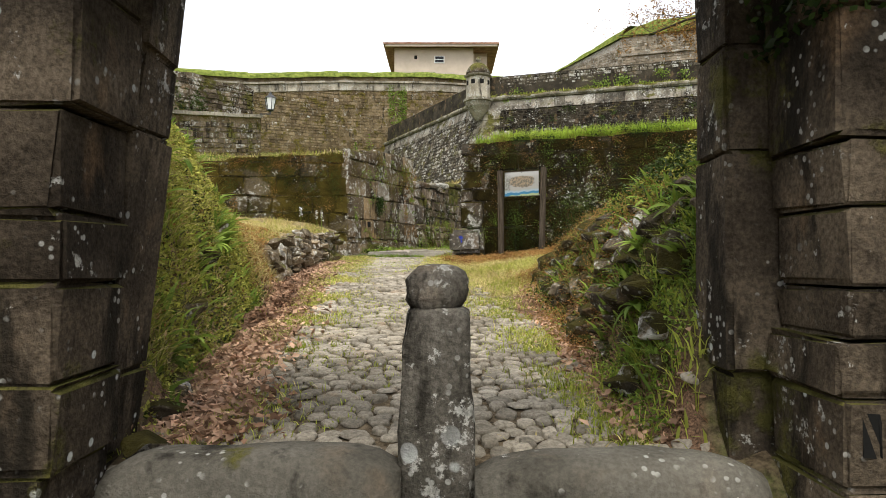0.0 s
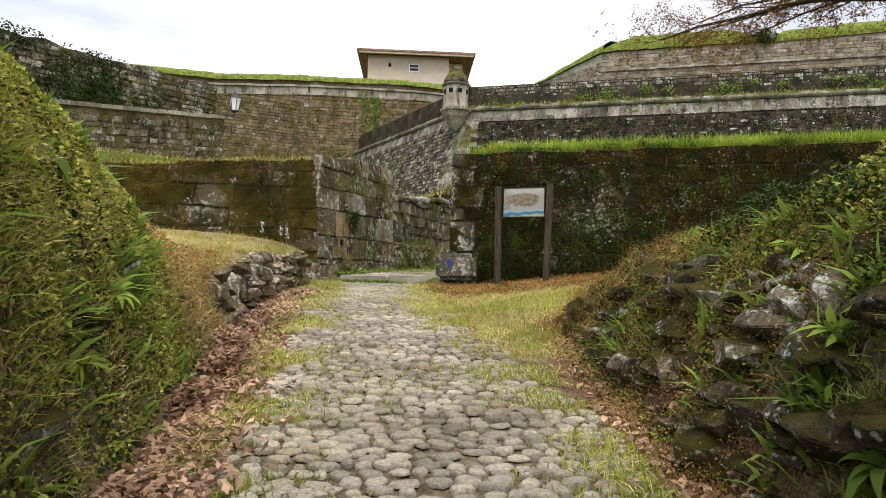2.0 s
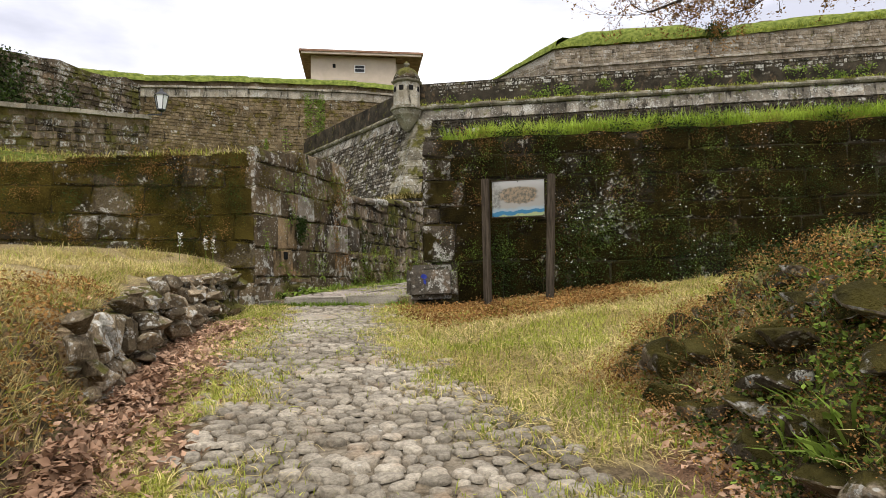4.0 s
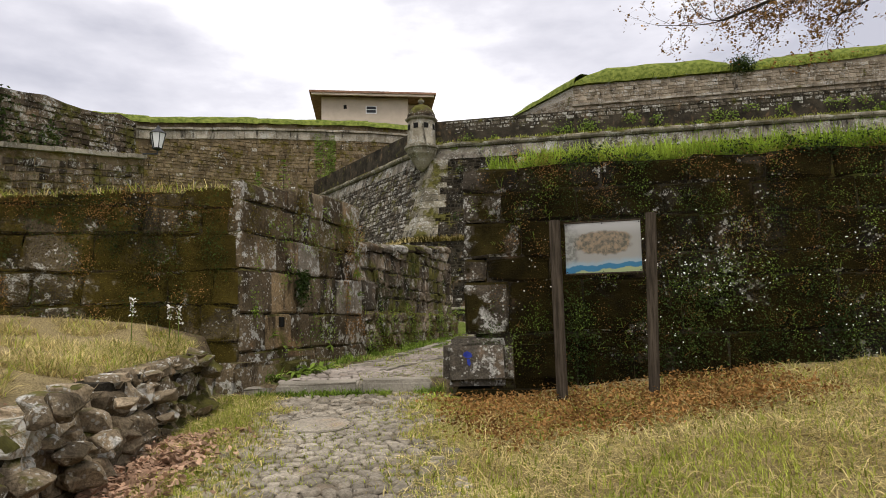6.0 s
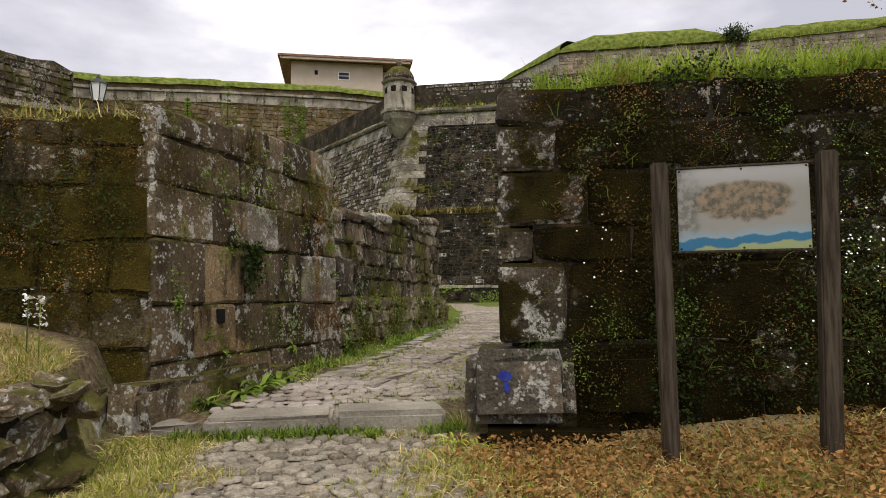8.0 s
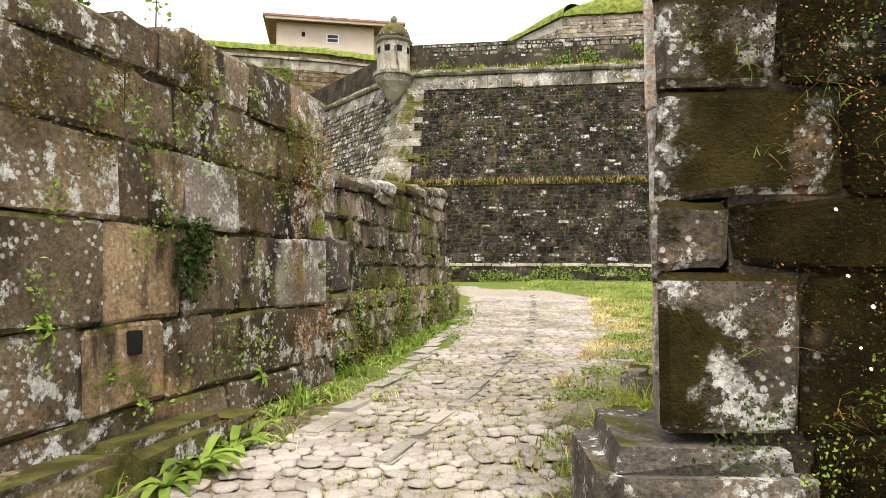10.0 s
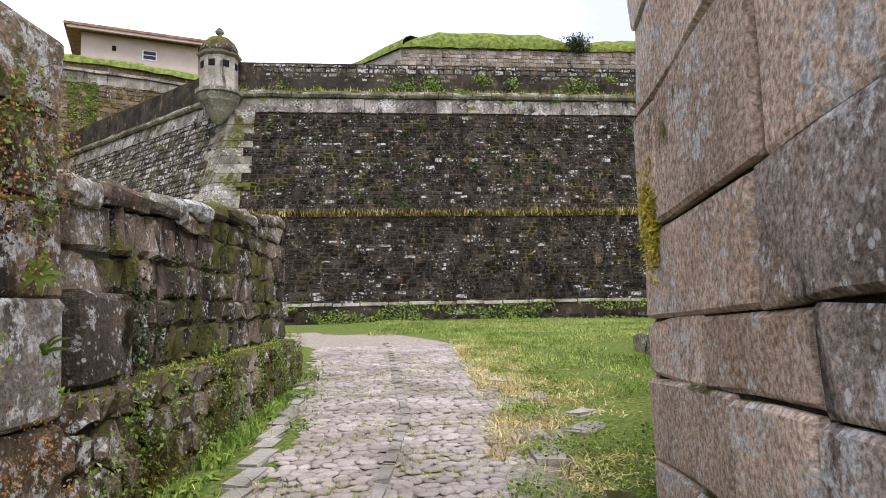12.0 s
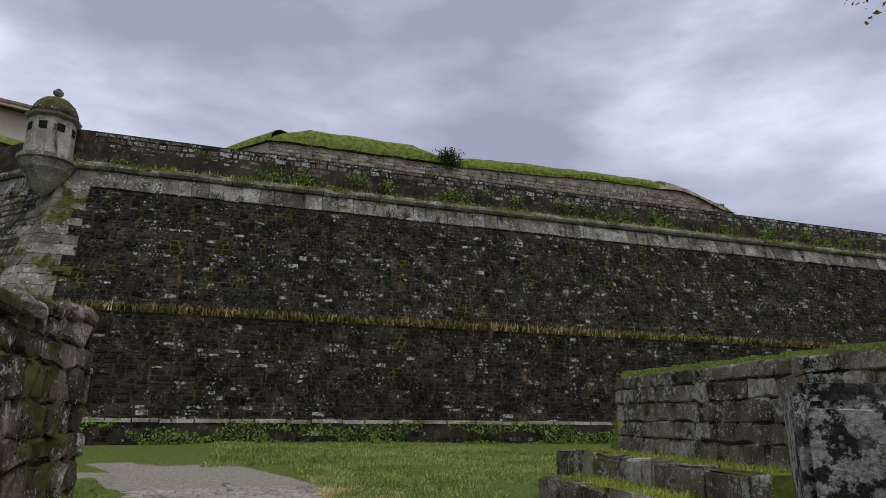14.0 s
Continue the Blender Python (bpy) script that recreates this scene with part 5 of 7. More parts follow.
rc = random.Random(21)
DOMES = [dome(rc) for _ in range(10)]
DOME_MESHES = []
for v, f in DOMES:
    me = bpy.data.meshes.new("cobble")
    me.from_pydata(v, [], f)
    me.materials.append(M_COBBLE)
    me.polygons.foreach_set("use_smooth", [True] * len(me.polygons))
    DOME_MESHES.append(me)
pavement = tagged(new("pavement"), "lane paved with worn rounded granite cobbles", "pavement", kind="structure")
far_v, far_f = [], []
up_v, up_f = [], []
single = 0
y = 3.42
row = 0
while y < 32.0:
    ly = rc.uniform(0.082, 0.135) if y < 17.3 else rc.uniform(0.09, 0.13)
    cx, w = float(np.interp(y, LANE_Y, LANE_X)), float(np.interp(y, LANE_Y, LANE_W))
    slant = float(np.interp(y + 0.5, LANE_Y, LANE_X)) - float(np.interp(y - 0.5, LANE_Y, LANE_X))
    x = cx - w - rc.uniform(0, 0.2)
    while x < cx + w + rc.uniform(-0.1, 0.15):
        lx = rc.uniform(0.08, 0.2) if y < 17.3 else rc.uniform(0.08, 0.19)
        px_, py_ = x + lx / 2, y + rc.uniform(-0.035, 0.035) - (x + lx / 2 - cx) * slant * 0.5 + 0.03 * math.sin(x * 5 + row)
        x += lx
        e = abs(px_ - cx) / w
        if 16.98 < py_ < 17.55 or rc.random() < 0.02 + 0.3 * max(0, e - 0.8) or (py_ < 3.42 and abs(px_) < 1.5):
            continue
        z = height(px_, py_)
        sz = rc.uniform(0.008, 0.024) if y < 17.3 else rc.uniform(0.007, 0.013)
        k = rc.randrange(10)
        tilt = math.degrees(math.atan2(height(px_, py_ + 0.4) - height(px_, py_ - 0.4), 0.8))
        m = pose(px_, py_, z + 0.005, tilt + rc.uniform(-6, 6), rc.uniform(-6, 6), rc.uniform(-38, 38)) @ Matrix.Diagonal((lx * (0.5 if y < 17.3 else 0.56), ly * (0.54 if y < 17.3 else 0.62), sz, 1))
        if py_ < 5.6 and single < 300:
            ob = new("cobble", DOME_MESHES[k])
            ob.parent = pavement
            ob.matrix_basis = m
            single += 1
        else:
            vs, fs = (far_v, far_f) if y < 17.3 else (up_v, up_f)
            b = len(vs)
            vs += [m @ Vector(p) for p in DOMES[k][0]]
            fs += [tuple(i + b for i in f) for f in DOMES[k][1]]
    y += ly
    row += 1
far = mesh_object("cobbles", far_v, far_f, M_COBBLE, pavement, smooth=True)
far["kind"] = "stuff"
mesh_object("upper_cobbles", up_v, up_f, M_COBBLEPALE, pavement, smooth=True)["kind"] = "stuff"
# a line of longer stones along the middle of the upper lane
yy = 18.5
while yy < 33:
    l = rc.uniform(0.35, 0.6)
    x = float(np.interp(yy, LANE_Y, LANE_X)) - 0.05
    dx = float(np.interp(yy + 0.3, LANE_Y, LANE_X)) - float(np.interp(yy - 0.3, LANE_Y, LANE_X))
    z = height(x, yy)
    stone_box("centre_stone", (x - l / 2, yy - 0.07, z - 0.08), (x + l / 2 - 0.02, yy + 0.07, z + 0.034), M_SLAB, pavement, 0.02, 0, int(yy * 10), 0.008, turn=math.degrees(math.atan2(0.6, dx)))
    yy += l * 0.6 / math.hypot(0.6, dx)
# manhole cover in the lane
cover = thing("manhole_cover", (-1.28, 15.2, height(-1.28, 15.2) + 0.012), "round weathered manhole cover set in the cobbles", "manhole cover")
part("rim", lathe(bmesh.new(), ((0.36, -0.1), (0.36, 0.012), (0.33, 0.014), (0.32, 0.0)), 28), M_COBBLE, cover).rotation_euler = (radians(4.5), 0, 0)
part("lid", lathe(bmesh.new(), ((0.31, -0.05), (0.31, 0.012), (0.29, 0.018), (0.05, 0.018)), 28), M_COBBLE, cover).rotation_euler = (radians(4.5), 0, 0)


# ---- plants ----
def fast_mesh(name, verts, faces, material):
    """verts: n x 3; faces: m x k, all with k corners."""
    me = bpy.data.meshes.new(name)
    verts, faces = np.asarray(verts, np.float32), np.asarray(faces, np.int32)
    m, k = faces.shape
    me.vertices.add(len(verts))
    me.vertices.foreach_set("co", verts.ravel())
    me.loops.add(m * k)
    me.loops.foreach_set("vertex_index", faces.ravel())
    me.polygons.add(m)
    me.polygons.foreach_set("loop_start", np.arange(0, m * k, k, dtype=np.int32))
    me.update(calc_edges=True)
    me.materials.append(material)
    return new(name, me)


def blades(name, pts, length, width, material, label, category="grass", lay=0.35, lean=None, seed=0, parent=None):
    """Bent blades of grass, three triangles each, rooted at pts."""
    r = np.random.RandomState(seed)
    pts = np.asarray(pts, float)
    n = len(pts)
    ln = length * r.uniform(0.5, 1.3, n)
    az = r.uniform(0, 2 * np.pi, n)
    tilt = np.abs(r.normal(lay, 0.3, n))
    d = np.stack([np.cos(az) * np.sin(tilt), np.sin(az) * np.sin(tilt), np.cos(tilt)], 1)
    if lean is not None:
        d = d + np.asarray(lean)
        d /= np.linalg.norm(d, axis=1)[:, None]
    side = np.stack([-np.sin(az), np.cos(az), np.zeros(n)], 1)
    side += r.normal(0, 0.3, (n, 3))
    wd = (width * r.uniform(0.6, 1.3, n))[:, None] * side
    mid = pts + d * (ln * 0.55)[:, None]
    droop = np.stack([np.cos(az), np.sin(az), -0.6 * np.ones(n)], 1) * (ln * 0.22)[:, None]
    tip = pts + d * ln[:, None] + droop * (0.3 + tilt)[:, None]
    v = np.stack([pts - wd, pts + wd, mid + wd * 0.8, mid - wd * 0.8, tip], 1).reshape(-1, 3)
    k = np.arange(n)[:, None] * 5
    f = np.concatenate([k + [0, 1, 2], k + [0, 2, 3], k + [3, 2, 4]], 0)
    ob = fast_mesh(name, v, f, material)
    tagged(ob, label, category, kind="stuff")
    if parent:
        ob.parent = parent
    return ob


def leaves(name, pts, size, material, label, category="plants", seed=0, normal=None, spread=0.7, aspect=0.6):
    """Folded leaves, two triangles each, facing roughly along normal."""
    r = np.random.RandomState(seed)
    pts = np.asarray(pts, float)
    n = len(pts)
    nrm = np.asarray(normal if normal is not None else (0, 0, 1), float) + r.normal(0, spread, (n, 3))
    nrm /= np.linalg.norm(nrm, axis=1)[:, None]
    a = np.cross(nrm, r.normal(0, 1, (n, 3)))
    a /= np.linalg.norm(a, axis=1)[:, None] + 1e-9
    b = np.cross(nrm, a)
    s = (size * r.uniform(0.5, 1.4, n))[:, None]
    fold = nrm * s * r.uniform(-0.35, 0.35, (n, 1))
    v = np.stack([pts - a * s, pts - b * s * aspect + fold, pts + a * s, pts + b * s * aspect + fold], 1).reshape(-1, 3)
    k = np.arange(n)[:, None] * 4
    f = np.concatenate([k + [0, 1, 2], k + [0, 2, 3]], 0)
    ob = fast_mesh(name, v, f, material)
    return tagged(ob, label, category, kind="stuff")


rs = np.random.RandomState(4)


def patchy(x, y, scale, cut):
    """Keeps points where a smooth noise is above cut."""
    return np.array([noise.noise((a * scale + 3.7, b * scale + 1.3, 0.5)) for a, b in zip(x, y)]) > cut


def on_land(x, y, up=0.0):
    return np.stack([x, y, land(x, y) + bumps(x, y) + up], 1)


def clumped(n, x0, x1, y0, y1, clump, per):
    cx, cy = rs.uniform(x0, x1, n // per), rs.uniform(y0, y1, n // per)
    x = np.repeat(cx, per) + rs.normal(0, clump, len(cx) * per)
    y = np.repeat(cy, per) + rs.normal(0, clump, len(cy) * per)
    return x, y


# left bank
y = rs.uniform(3.8, 17.2, 120000)
d = np.abs(rs.normal(0, 1, 120000)) * np.interp(y, (4, 9), (0.6, 1.8)) - 0.04
x = np.interp(y, LEFT_Y, LEFT_X) - d
keep = patchy(x, y, 2.6, -0.05) & ~((y > 10.3) & (d < 0.3))
x, y, d = x[keep], y[keep], d[keep]
green = (rs.uniform(0, 1, len(x)) < np.interp(y, (4, 6, 8, 10, 17), (0.5, 0.28, 0.13, 0.12, 0.22)) - 0.1 * (d > 0.9))
blades("bank_grass", on_land(x[green], y[green], -0.01), 0.17, 0.004, M_GRASS, "tall green grass and weeds covering the bank", lay=0.75, seed=1)
blades("bank_hay", on_land(x[~green], y[~green], -0.01), 0.16, 0.003, M_DRYGRASS, "dry yellow grass on the upper bank", lay=0.9, seed=2)
x, y = clumped(80000, -3.2, -1.7, 3.8, 8.3, 0.06, 60)
keep = x < np.interp(y, LEFT_Y, LEFT_X) + 0.05
leaves("bank_weeds", on_land(x[keep], y[keep], 0.0) + np.stack([np.zeros(keep.sum())] * 2 + [rs.uniform(0.0, 0.2, keep.sum())], 1), 0.017, M_BANKLEAF, "leafy green weeds on the bank", seed=3)
x, y = clumped(22000, -3.4, -1.9, 3.8, 12.0, 0.1, 70)
keep = x < np.interp(y, LEFT_Y, LEFT_X)
leaves("bank_withered", on_land(x[keep], y[keep], 0.0) + np.stack([np.zeros(keep.sum())] * 2 + [rs.uniform(0.0, 0.16, keep.sum())], 1), 0.016, M_FERN, "withered brown stalks on the bank", seed=73)
# dark leaf clumps whose colour puts shade between the weeds
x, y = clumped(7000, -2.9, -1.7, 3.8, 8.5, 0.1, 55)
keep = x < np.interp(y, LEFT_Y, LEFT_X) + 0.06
leaves("bank_shade_weeds", on_land(x[keep], y[keep], 0.0) + np.stack([np.zeros(keep.sum())] * 2 + [rs.uniform(0.0, 0.16, keep.sum())], 1), 0.022, M_IVY, "dark weed leaves standing in for shade in the bank hollows", seed=101)
ty = rs.uniform(3.9, 8.0, 24)
tx = np.interp(ty, LEFT_Y, LEFT_X) - np.abs(rs.normal(0, 0.4, 24))
px2, py2 = np.repeat(tx, 18) + rs.normal(0, 0.03, 432), np.repeat(ty, 18) + rs.normal(0, 0.03, 432)
blades("bank_ferns", on_land(px2, py2), 0.26, 0.015, M_LEAF, "bright green fern tufts on the bank", "plants", lay=0.8, lean=(0.5, 0, 0.1), seed=102)
ty = rs.uniform(4.0, 8.5, 46)
tx = np.interp(ty, (3, 7.2, 10), (1.25, 1.3, 1.45)) + rs.uniform(0.05, 1.4, 46)
px2, py2 = np.repeat(tx, 18) + rs.normal(0, 0.03, 828), np.repeat(ty, 18) + rs.normal(0, 0.03, 828)
blades("east_bank_ferns", on_land(px2, py2, 0.03), 0.24, 0.014, M_LEAF, "bright green fern tufts among the rocks", "plants", lay=0.8, lean=(-0.4, 0, 0.1), seed=103)
x, y = clumped(36000, 1.9, 3.9, 4.1, 7.4, 0.13, 120)
h_ = rs.uniform(0, 1, len(x)) ** 1.4 * np.interp(x, (1.9, 2.5, 3.9), (0.15, 0.5, 0.8)) * (1 - 0.6 * ramp(y, 5.8, 7.4))
leaves("bank_top_weeds", on_land(x, y) + np.stack([h_ * 0, h_ * 0, h_], 1), 0.02, M_BANKLEAF, "rank leafy weeds along the top of the bank", seed=104)
# low dark leaves, painting the shade beneath the top weeds
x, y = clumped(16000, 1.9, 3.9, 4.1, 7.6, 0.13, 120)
leaves("bank_top_shade", on_land(x, y) + np.stack([np.zeros(len(x))] * 2 + [rs.uniform(0.0, 0.35, len(x))], 1), 0.022, M_IVY, "dark leaves standing in for shade under the bank weeds", seed=105)
# broad-leaved tufts at the foot of the banks
tx, ty = np.array([-1.95, -2.1, -1.75, -2.35, 1.35, 1.5, 1.7, 1.55, 1.9, 2.1, 1.5, 1.8]), np.array([5.0, 5.9, 4.2, 7.6, 4.6, 5.4, 5.9, 6.6, 6.9, 7.6, 8.3, 5.0])
px2, py2 = np.repeat(tx, 26) + rs.normal(0, 0.05, 26 * 12), np.repeat(ty, 26) + rs.normal(0, 0.05, 26 * 12)
blades("broadleaf_tufts", on_land(px2, py2), 0.24, 0.016, M_LEAF, "tufts of long bright green leaves", "plants", lay=0.6, seed=4)
# right bank
y = rs.uniform(3.9, 11.0, 36000)
d = rs.uniform(-0.05, 3.0, 36000)
x = np.interp(y, (3, 7.2, 10), (1.25, 1.3, 1.45)) + d
keep = patchy(x, y, 1.6, -0.12) | (d > 1.1)
x, y, d = x[keep], y[keep], d[keep]
green = rs.uniform(0, 1, len(x)) < 0.55
blades("east_bank_grass", on_land(x[green], y[green]), 0.14, 0.004, M_MEADOW, "green weeds between the rocks of the bank", lay=0.6, seed=5)
blades("east_bank_hay", on_land(x[~green], y[~green]), 0.13, 0.003, M_DRYGRASS, "dry stalks between the rocks of the bank", lay=0.9, seed=6)
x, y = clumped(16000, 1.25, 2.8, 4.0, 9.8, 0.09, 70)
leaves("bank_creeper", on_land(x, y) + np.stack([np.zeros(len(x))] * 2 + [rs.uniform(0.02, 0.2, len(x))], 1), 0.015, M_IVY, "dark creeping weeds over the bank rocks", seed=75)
x, y = clumped(14000, 1.3, 3.0, 4.0, 9.0, 0.12, 40)
leaves("east_bank_weeds", on_land(x, y) + np.stack([np.zeros(len(x))] * 2 + [rs.uniform(0.0, 0.15, len(x))], 1), 0.02, M_LEAF, "small leafy weeds on the rocky bank", seed=7)
x, y = clumped(85000, 1.2, 2.6, 5.4, 10.6, 0.13, 110)
leaves("dry_ferns", on_land(x, y, 0.08) + rs.normal(0, 0.05, (len(x), 3)), 0.0085, M_FERN, "brown withered ferns on the bank", seed=8)
x, y = clumped(16000, 0.2, 3.6, 14.2, 16.5, 0.2, 100)
keep = y < 16.45 - 0.27 * (x - 0.4)
leaves("withered_ferns", on_land(x[keep], y[keep], 0.06) + rs.normal(0, 0.03, (keep.sum(), 3)), 0.02, M_FERN, "reddish brown withered ferns below the board", seed=9)
# low weeds at the foot of the bank beside the gate
x, y = clumped(9000, 1.2, 2.1, 3.75, 4.9, 0.07, 90)
leaves("gate_weeds", on_land(x, y) + np.stack([np.zeros(len(x))] * 2 + [rs.uniform(0.0, 0.13, len(x))], 1), 0.014, M_LEAF, "small green weeds at the foot of the bank", seed=78)
x, y = clumped(1500, 1.2, 2.1, 3.75, 5.0, 0.1, 40)
blades("gate_grass", on_land(x, y), 0.16, 0.006, M_GRASS, "green grass tufts at the foot of the bank", lay=0.6, seed=79)
# leaf litter beside the lane
y = rs.uniform(3.5, 15.0, 13000)
x = np.interp(y, LEFT_Y, LEFT_X) + 0.3 + rs.normal(0, 0.2, 13000)
y2 = rs.uniform(3.6, 9.5, 1800)
x2 = np.interp(y2, (3, 7.2, 10), (1.25, 1.3, 1.45)) - 0.08 + rs.normal(0, 0.13, 1800)
x, y = np.concatenate([x, x2]), np.concatenate([y, y2])
leaves("leaf_litter", on_land(x, y, 0.02) + np.stack([np.zeros(len(x))] * 2 + [rs.uniform(0, 0.05, len(x))], 1), 0.035, M_DEADLEAF, "fallen brown leaves beside the cobbles", "leaves", seed=10, spread=0.55, aspect=0.55)
# hay on the field
x, y = rs.uniform(-0.4, 7.0, 120000), rs.uniform(8.8, 16.2, 120000)
side_x = np.interp(y, LANE_Y, LANE_X) + np.interp(y, LANE_Y, LANE_W)
keep = (x > side_x + rs.uniform(-0.35, 0.3, len(x))) & (y < 16.35 - 0.25 * (x - 0.4)) & ~((y < 10.6) & (x > 1.4)) & patchy(x, y, 1.3, -0.9)
x, y = x[keep], y[keep]
green = (rs.uniform(0, 1, len(x)) < 0.22) | (patchy(x, y, 0.9, 0.18) & (rs.uniform(0, 1, len(x)) < 0.5))
blades("mown_hay", on_land(x[~green], y[~green], 0.0), 0.2, 0.0028, M_DRYGRASS, "mown yellow hay lying on the field", lay=1.35, seed=11)
blades("field_grass", on_land(x[green], y[green]), 0.09, 0.004, M_GRASS, "short green grass among the hay", lay=0.5, seed=12)
# verge between litter and cobbles, and among the cobbles
y = rs.uniform(3.5, 17.0, 60000)
side = rs.choice([-1, 1], len(y))
x = np.interp(y, LANE_Y, LANE_X) + side * (np.interp(y, LANE_Y, LANE_W) + rs.normal(-0.05, 0.22, len(y)))
keep = patchy(x, y, 1.8, -0.05)
x, y = x[keep], y[keep]
green = rs.uniform(0, 1, len(x)) < np.interp(y, (4, 9, 12), (0.8, 0.5, 0.35))
blades("verge_grass", on_land(x[green], y[green]), 0.075, 0.0035, M_GRASS, "thin green grass along the cobbles", lay=0.5, seed=13)
blades("verge_hay", on_land(x[~green], y[~green]), 0.1, 0.003, M_DRYGRASS, "dry yellow grass along the cobbles", lay=1.1, seed=14)
y = rs.uniform(6.0, 17.0, 44000)
x = np.interp(y, LEFT_Y, LEFT_X) + rs.uniform(np.interp(y, (6, 13, 15), (0.6, 0.45, 0.05)), 1) * (np.interp(y, LANE_Y, LANE_X) - np.interp(y, LANE_Y, LANE_W) - np.interp(y, LEFT_Y, LEFT_X))
keep = patchy(x, y, 1.5, -0.2)
x, y = x[keep], y[keep]
green = rs.uniform(0, 1, len(x)) < 0.5
blades("strip_grass", on_land(x[green], y[green]), 0.08, 0.0035, M_GRASS, "thin green grass beside the low wall", lay=0.6, seed=71)
blades("strip_hay", on_land(x[~green], y[~green]), 0.13, 0.003, M_DRYGRASS, "dry yellow grass beside the low wall", lay=1.25, seed=72)
y = rs.uniform(3.5, 30, 34000)
x = np.interp(y, LANE_Y, LANE_X) + rs.uniform(-1, 1, len(y)) * np.interp(y, LANE_Y, LANE_W)
keep = patchy(x, y, 1.2, 0.05)
blades("joint_grass", on_land(x[keep], y[keep]), 0.045, 0.003, M_GRASS, "grass growing in the joints of the cobbles", lay=0.6, seed=15)


def beyond_lane(x, y):
    return np.abs(x - np.interp(y, LANE_Y, LANE_X)) > np.interp(y, LANE_Y, LANE_W) + rs.normal(0, 0.1, len(x))


# passage and moat
x, y = rs.uniform(-2.6, 18, 210000), 17.6 + 29.0 * rs.uniform(0, 1, 210000) ** 1.5
keep = patchy(x, y, 0.7, -0.3) & ((y > 27) | patchy(x, y, 1.4, 0.05) | (rs.uniform(0, 1, len(x)) < 0.35))
x, y = x[keep], y[keep]
keep = beyond_lane(x, y) & (np.where(y < 21, away(x, y, WALL_A, WALL_B), away(x, y, BEND_A, BEND_B)) > 0.02) & ((away(x, y, GATE_B, GATE_A) > 0.02) | (y > 20.3)) & ~((y < 24) & (x > 4)) & (land(x, y) < 3.2) & ~((np.abs(y - 33.2 + 0.12 * (x - 3)) < 0.5) & (x < 5.6))
x, y = x[keep], y[keep]
x_far = y > 26
blades("moat_grass", on_land(x[~x_far], y[~x_far]), 0.085, 0.0042, M_MEADOW, "uneven green grass along the lane", lay=0.55, seed=16)
blades("moat_meadow", on_land(x[x_far], y[x_far]), 0.1, 0.009, M_MEADOW, "green meadow at the foot of the bastion", lay=0.5, seed=17)
k = rs.uniform(0, 1, len(x)) < np.where(patchy(x, y, 0.5, 0.1), 0.4, 0.1)
blades("moat_hay", on_land(x[k], y[k]), 0.13, 0.005, M_DRYGRASS, "pale dry stalks in the meadow grass", lay=0.9, seed=18)
x, y = rs.uniform(-3, 10, 46000), rs.uniform(31, 46, 46000)
keep = (beyond_lane(x, y) | (y > 36)) & (land(x, y) < 3.0) & ~((np.abs(y - 33.2 + 0.12 * (x - 3)) < 0.5) & (x < 5.6)) & (away(x, y, BEND_A, BEND_B) > 0.3)
blades("far_meadow", on_land(x[keep], y[keep]), 0.12, 0.012, M_MEADOW, "green meadow below the bastion", lay=0.5, seed=131)
# trampled dry grass and low leafy weeds beside the upper lane
y = rs.uniform(19.5, 33.5, 26000)
x = np.interp(y, LANE_Y, LANE_X) + np.interp(y, LANE_Y, LANE_W) + np.abs(rs.normal(0, 0.75, len(y))) - 0.12
keep = patchy(x, y, 1.1, -0.15) & ((away(x, y, GATE_B, GATE_A) > 0.02) | (y > 20.3)) & ~((y < 22.5) & (x > 3.4))
x, y = x[keep], y[keep]
blades("trodden_hay", on_land(x, y), 0.13, 0.0045, M_DRYGRASS, "trodden yellow grass beside the lane", lay=1.15, seed=81)
x, y = clumped(26000, 0.5, 9.0, 19.0, 34.0, 0.16, 260)
keep = beyond_lane(x, y) & (away(x, y, BEND_A, BEND_B) > 0.1) & ((away(x, y, GATE_B, GATE_A) > 0.02) | (y > 20.3)) & ~((y < 24) & (x > 4)) & (land(x, y) < 3.2)
leaves("meadow_weeds", on_land(x[keep], y[keep]) + np.stack([np.zeros(keep.sum())] * 2 + [rs.uniform(0.01, 0.1, keep.sum())], 1), 0.018, M_LEAF, "low leafy weeds in the meadow", seed=82)
# rough grass on the slope behind the mossy wall
x, y = rs.uniform(-16, 2, 16000), rs.uniform(24, 60, 16000)
keep = (-away(x, y, BEND_A, BEND_B) > 1.2) & (land(x, y) > 3.2)
x, y = x[keep], y[keep]
green = rs.uniform(0, 1, len(x)) < 0.6
blades("slope_grass", np.stack([x, y, land(x, y)], 1)[green], 0.35, 0.022, M_MEADOW, "rough green grass on the hill slope", lay=0.5, seed=76)
blades("slope_hay", np.stack([x, y, land(x, y)], 1)[~green], 0.32, 0.018, M_DRYGRASS, "dry yellow grass on the hill slope", lay=0.6, seed=77)
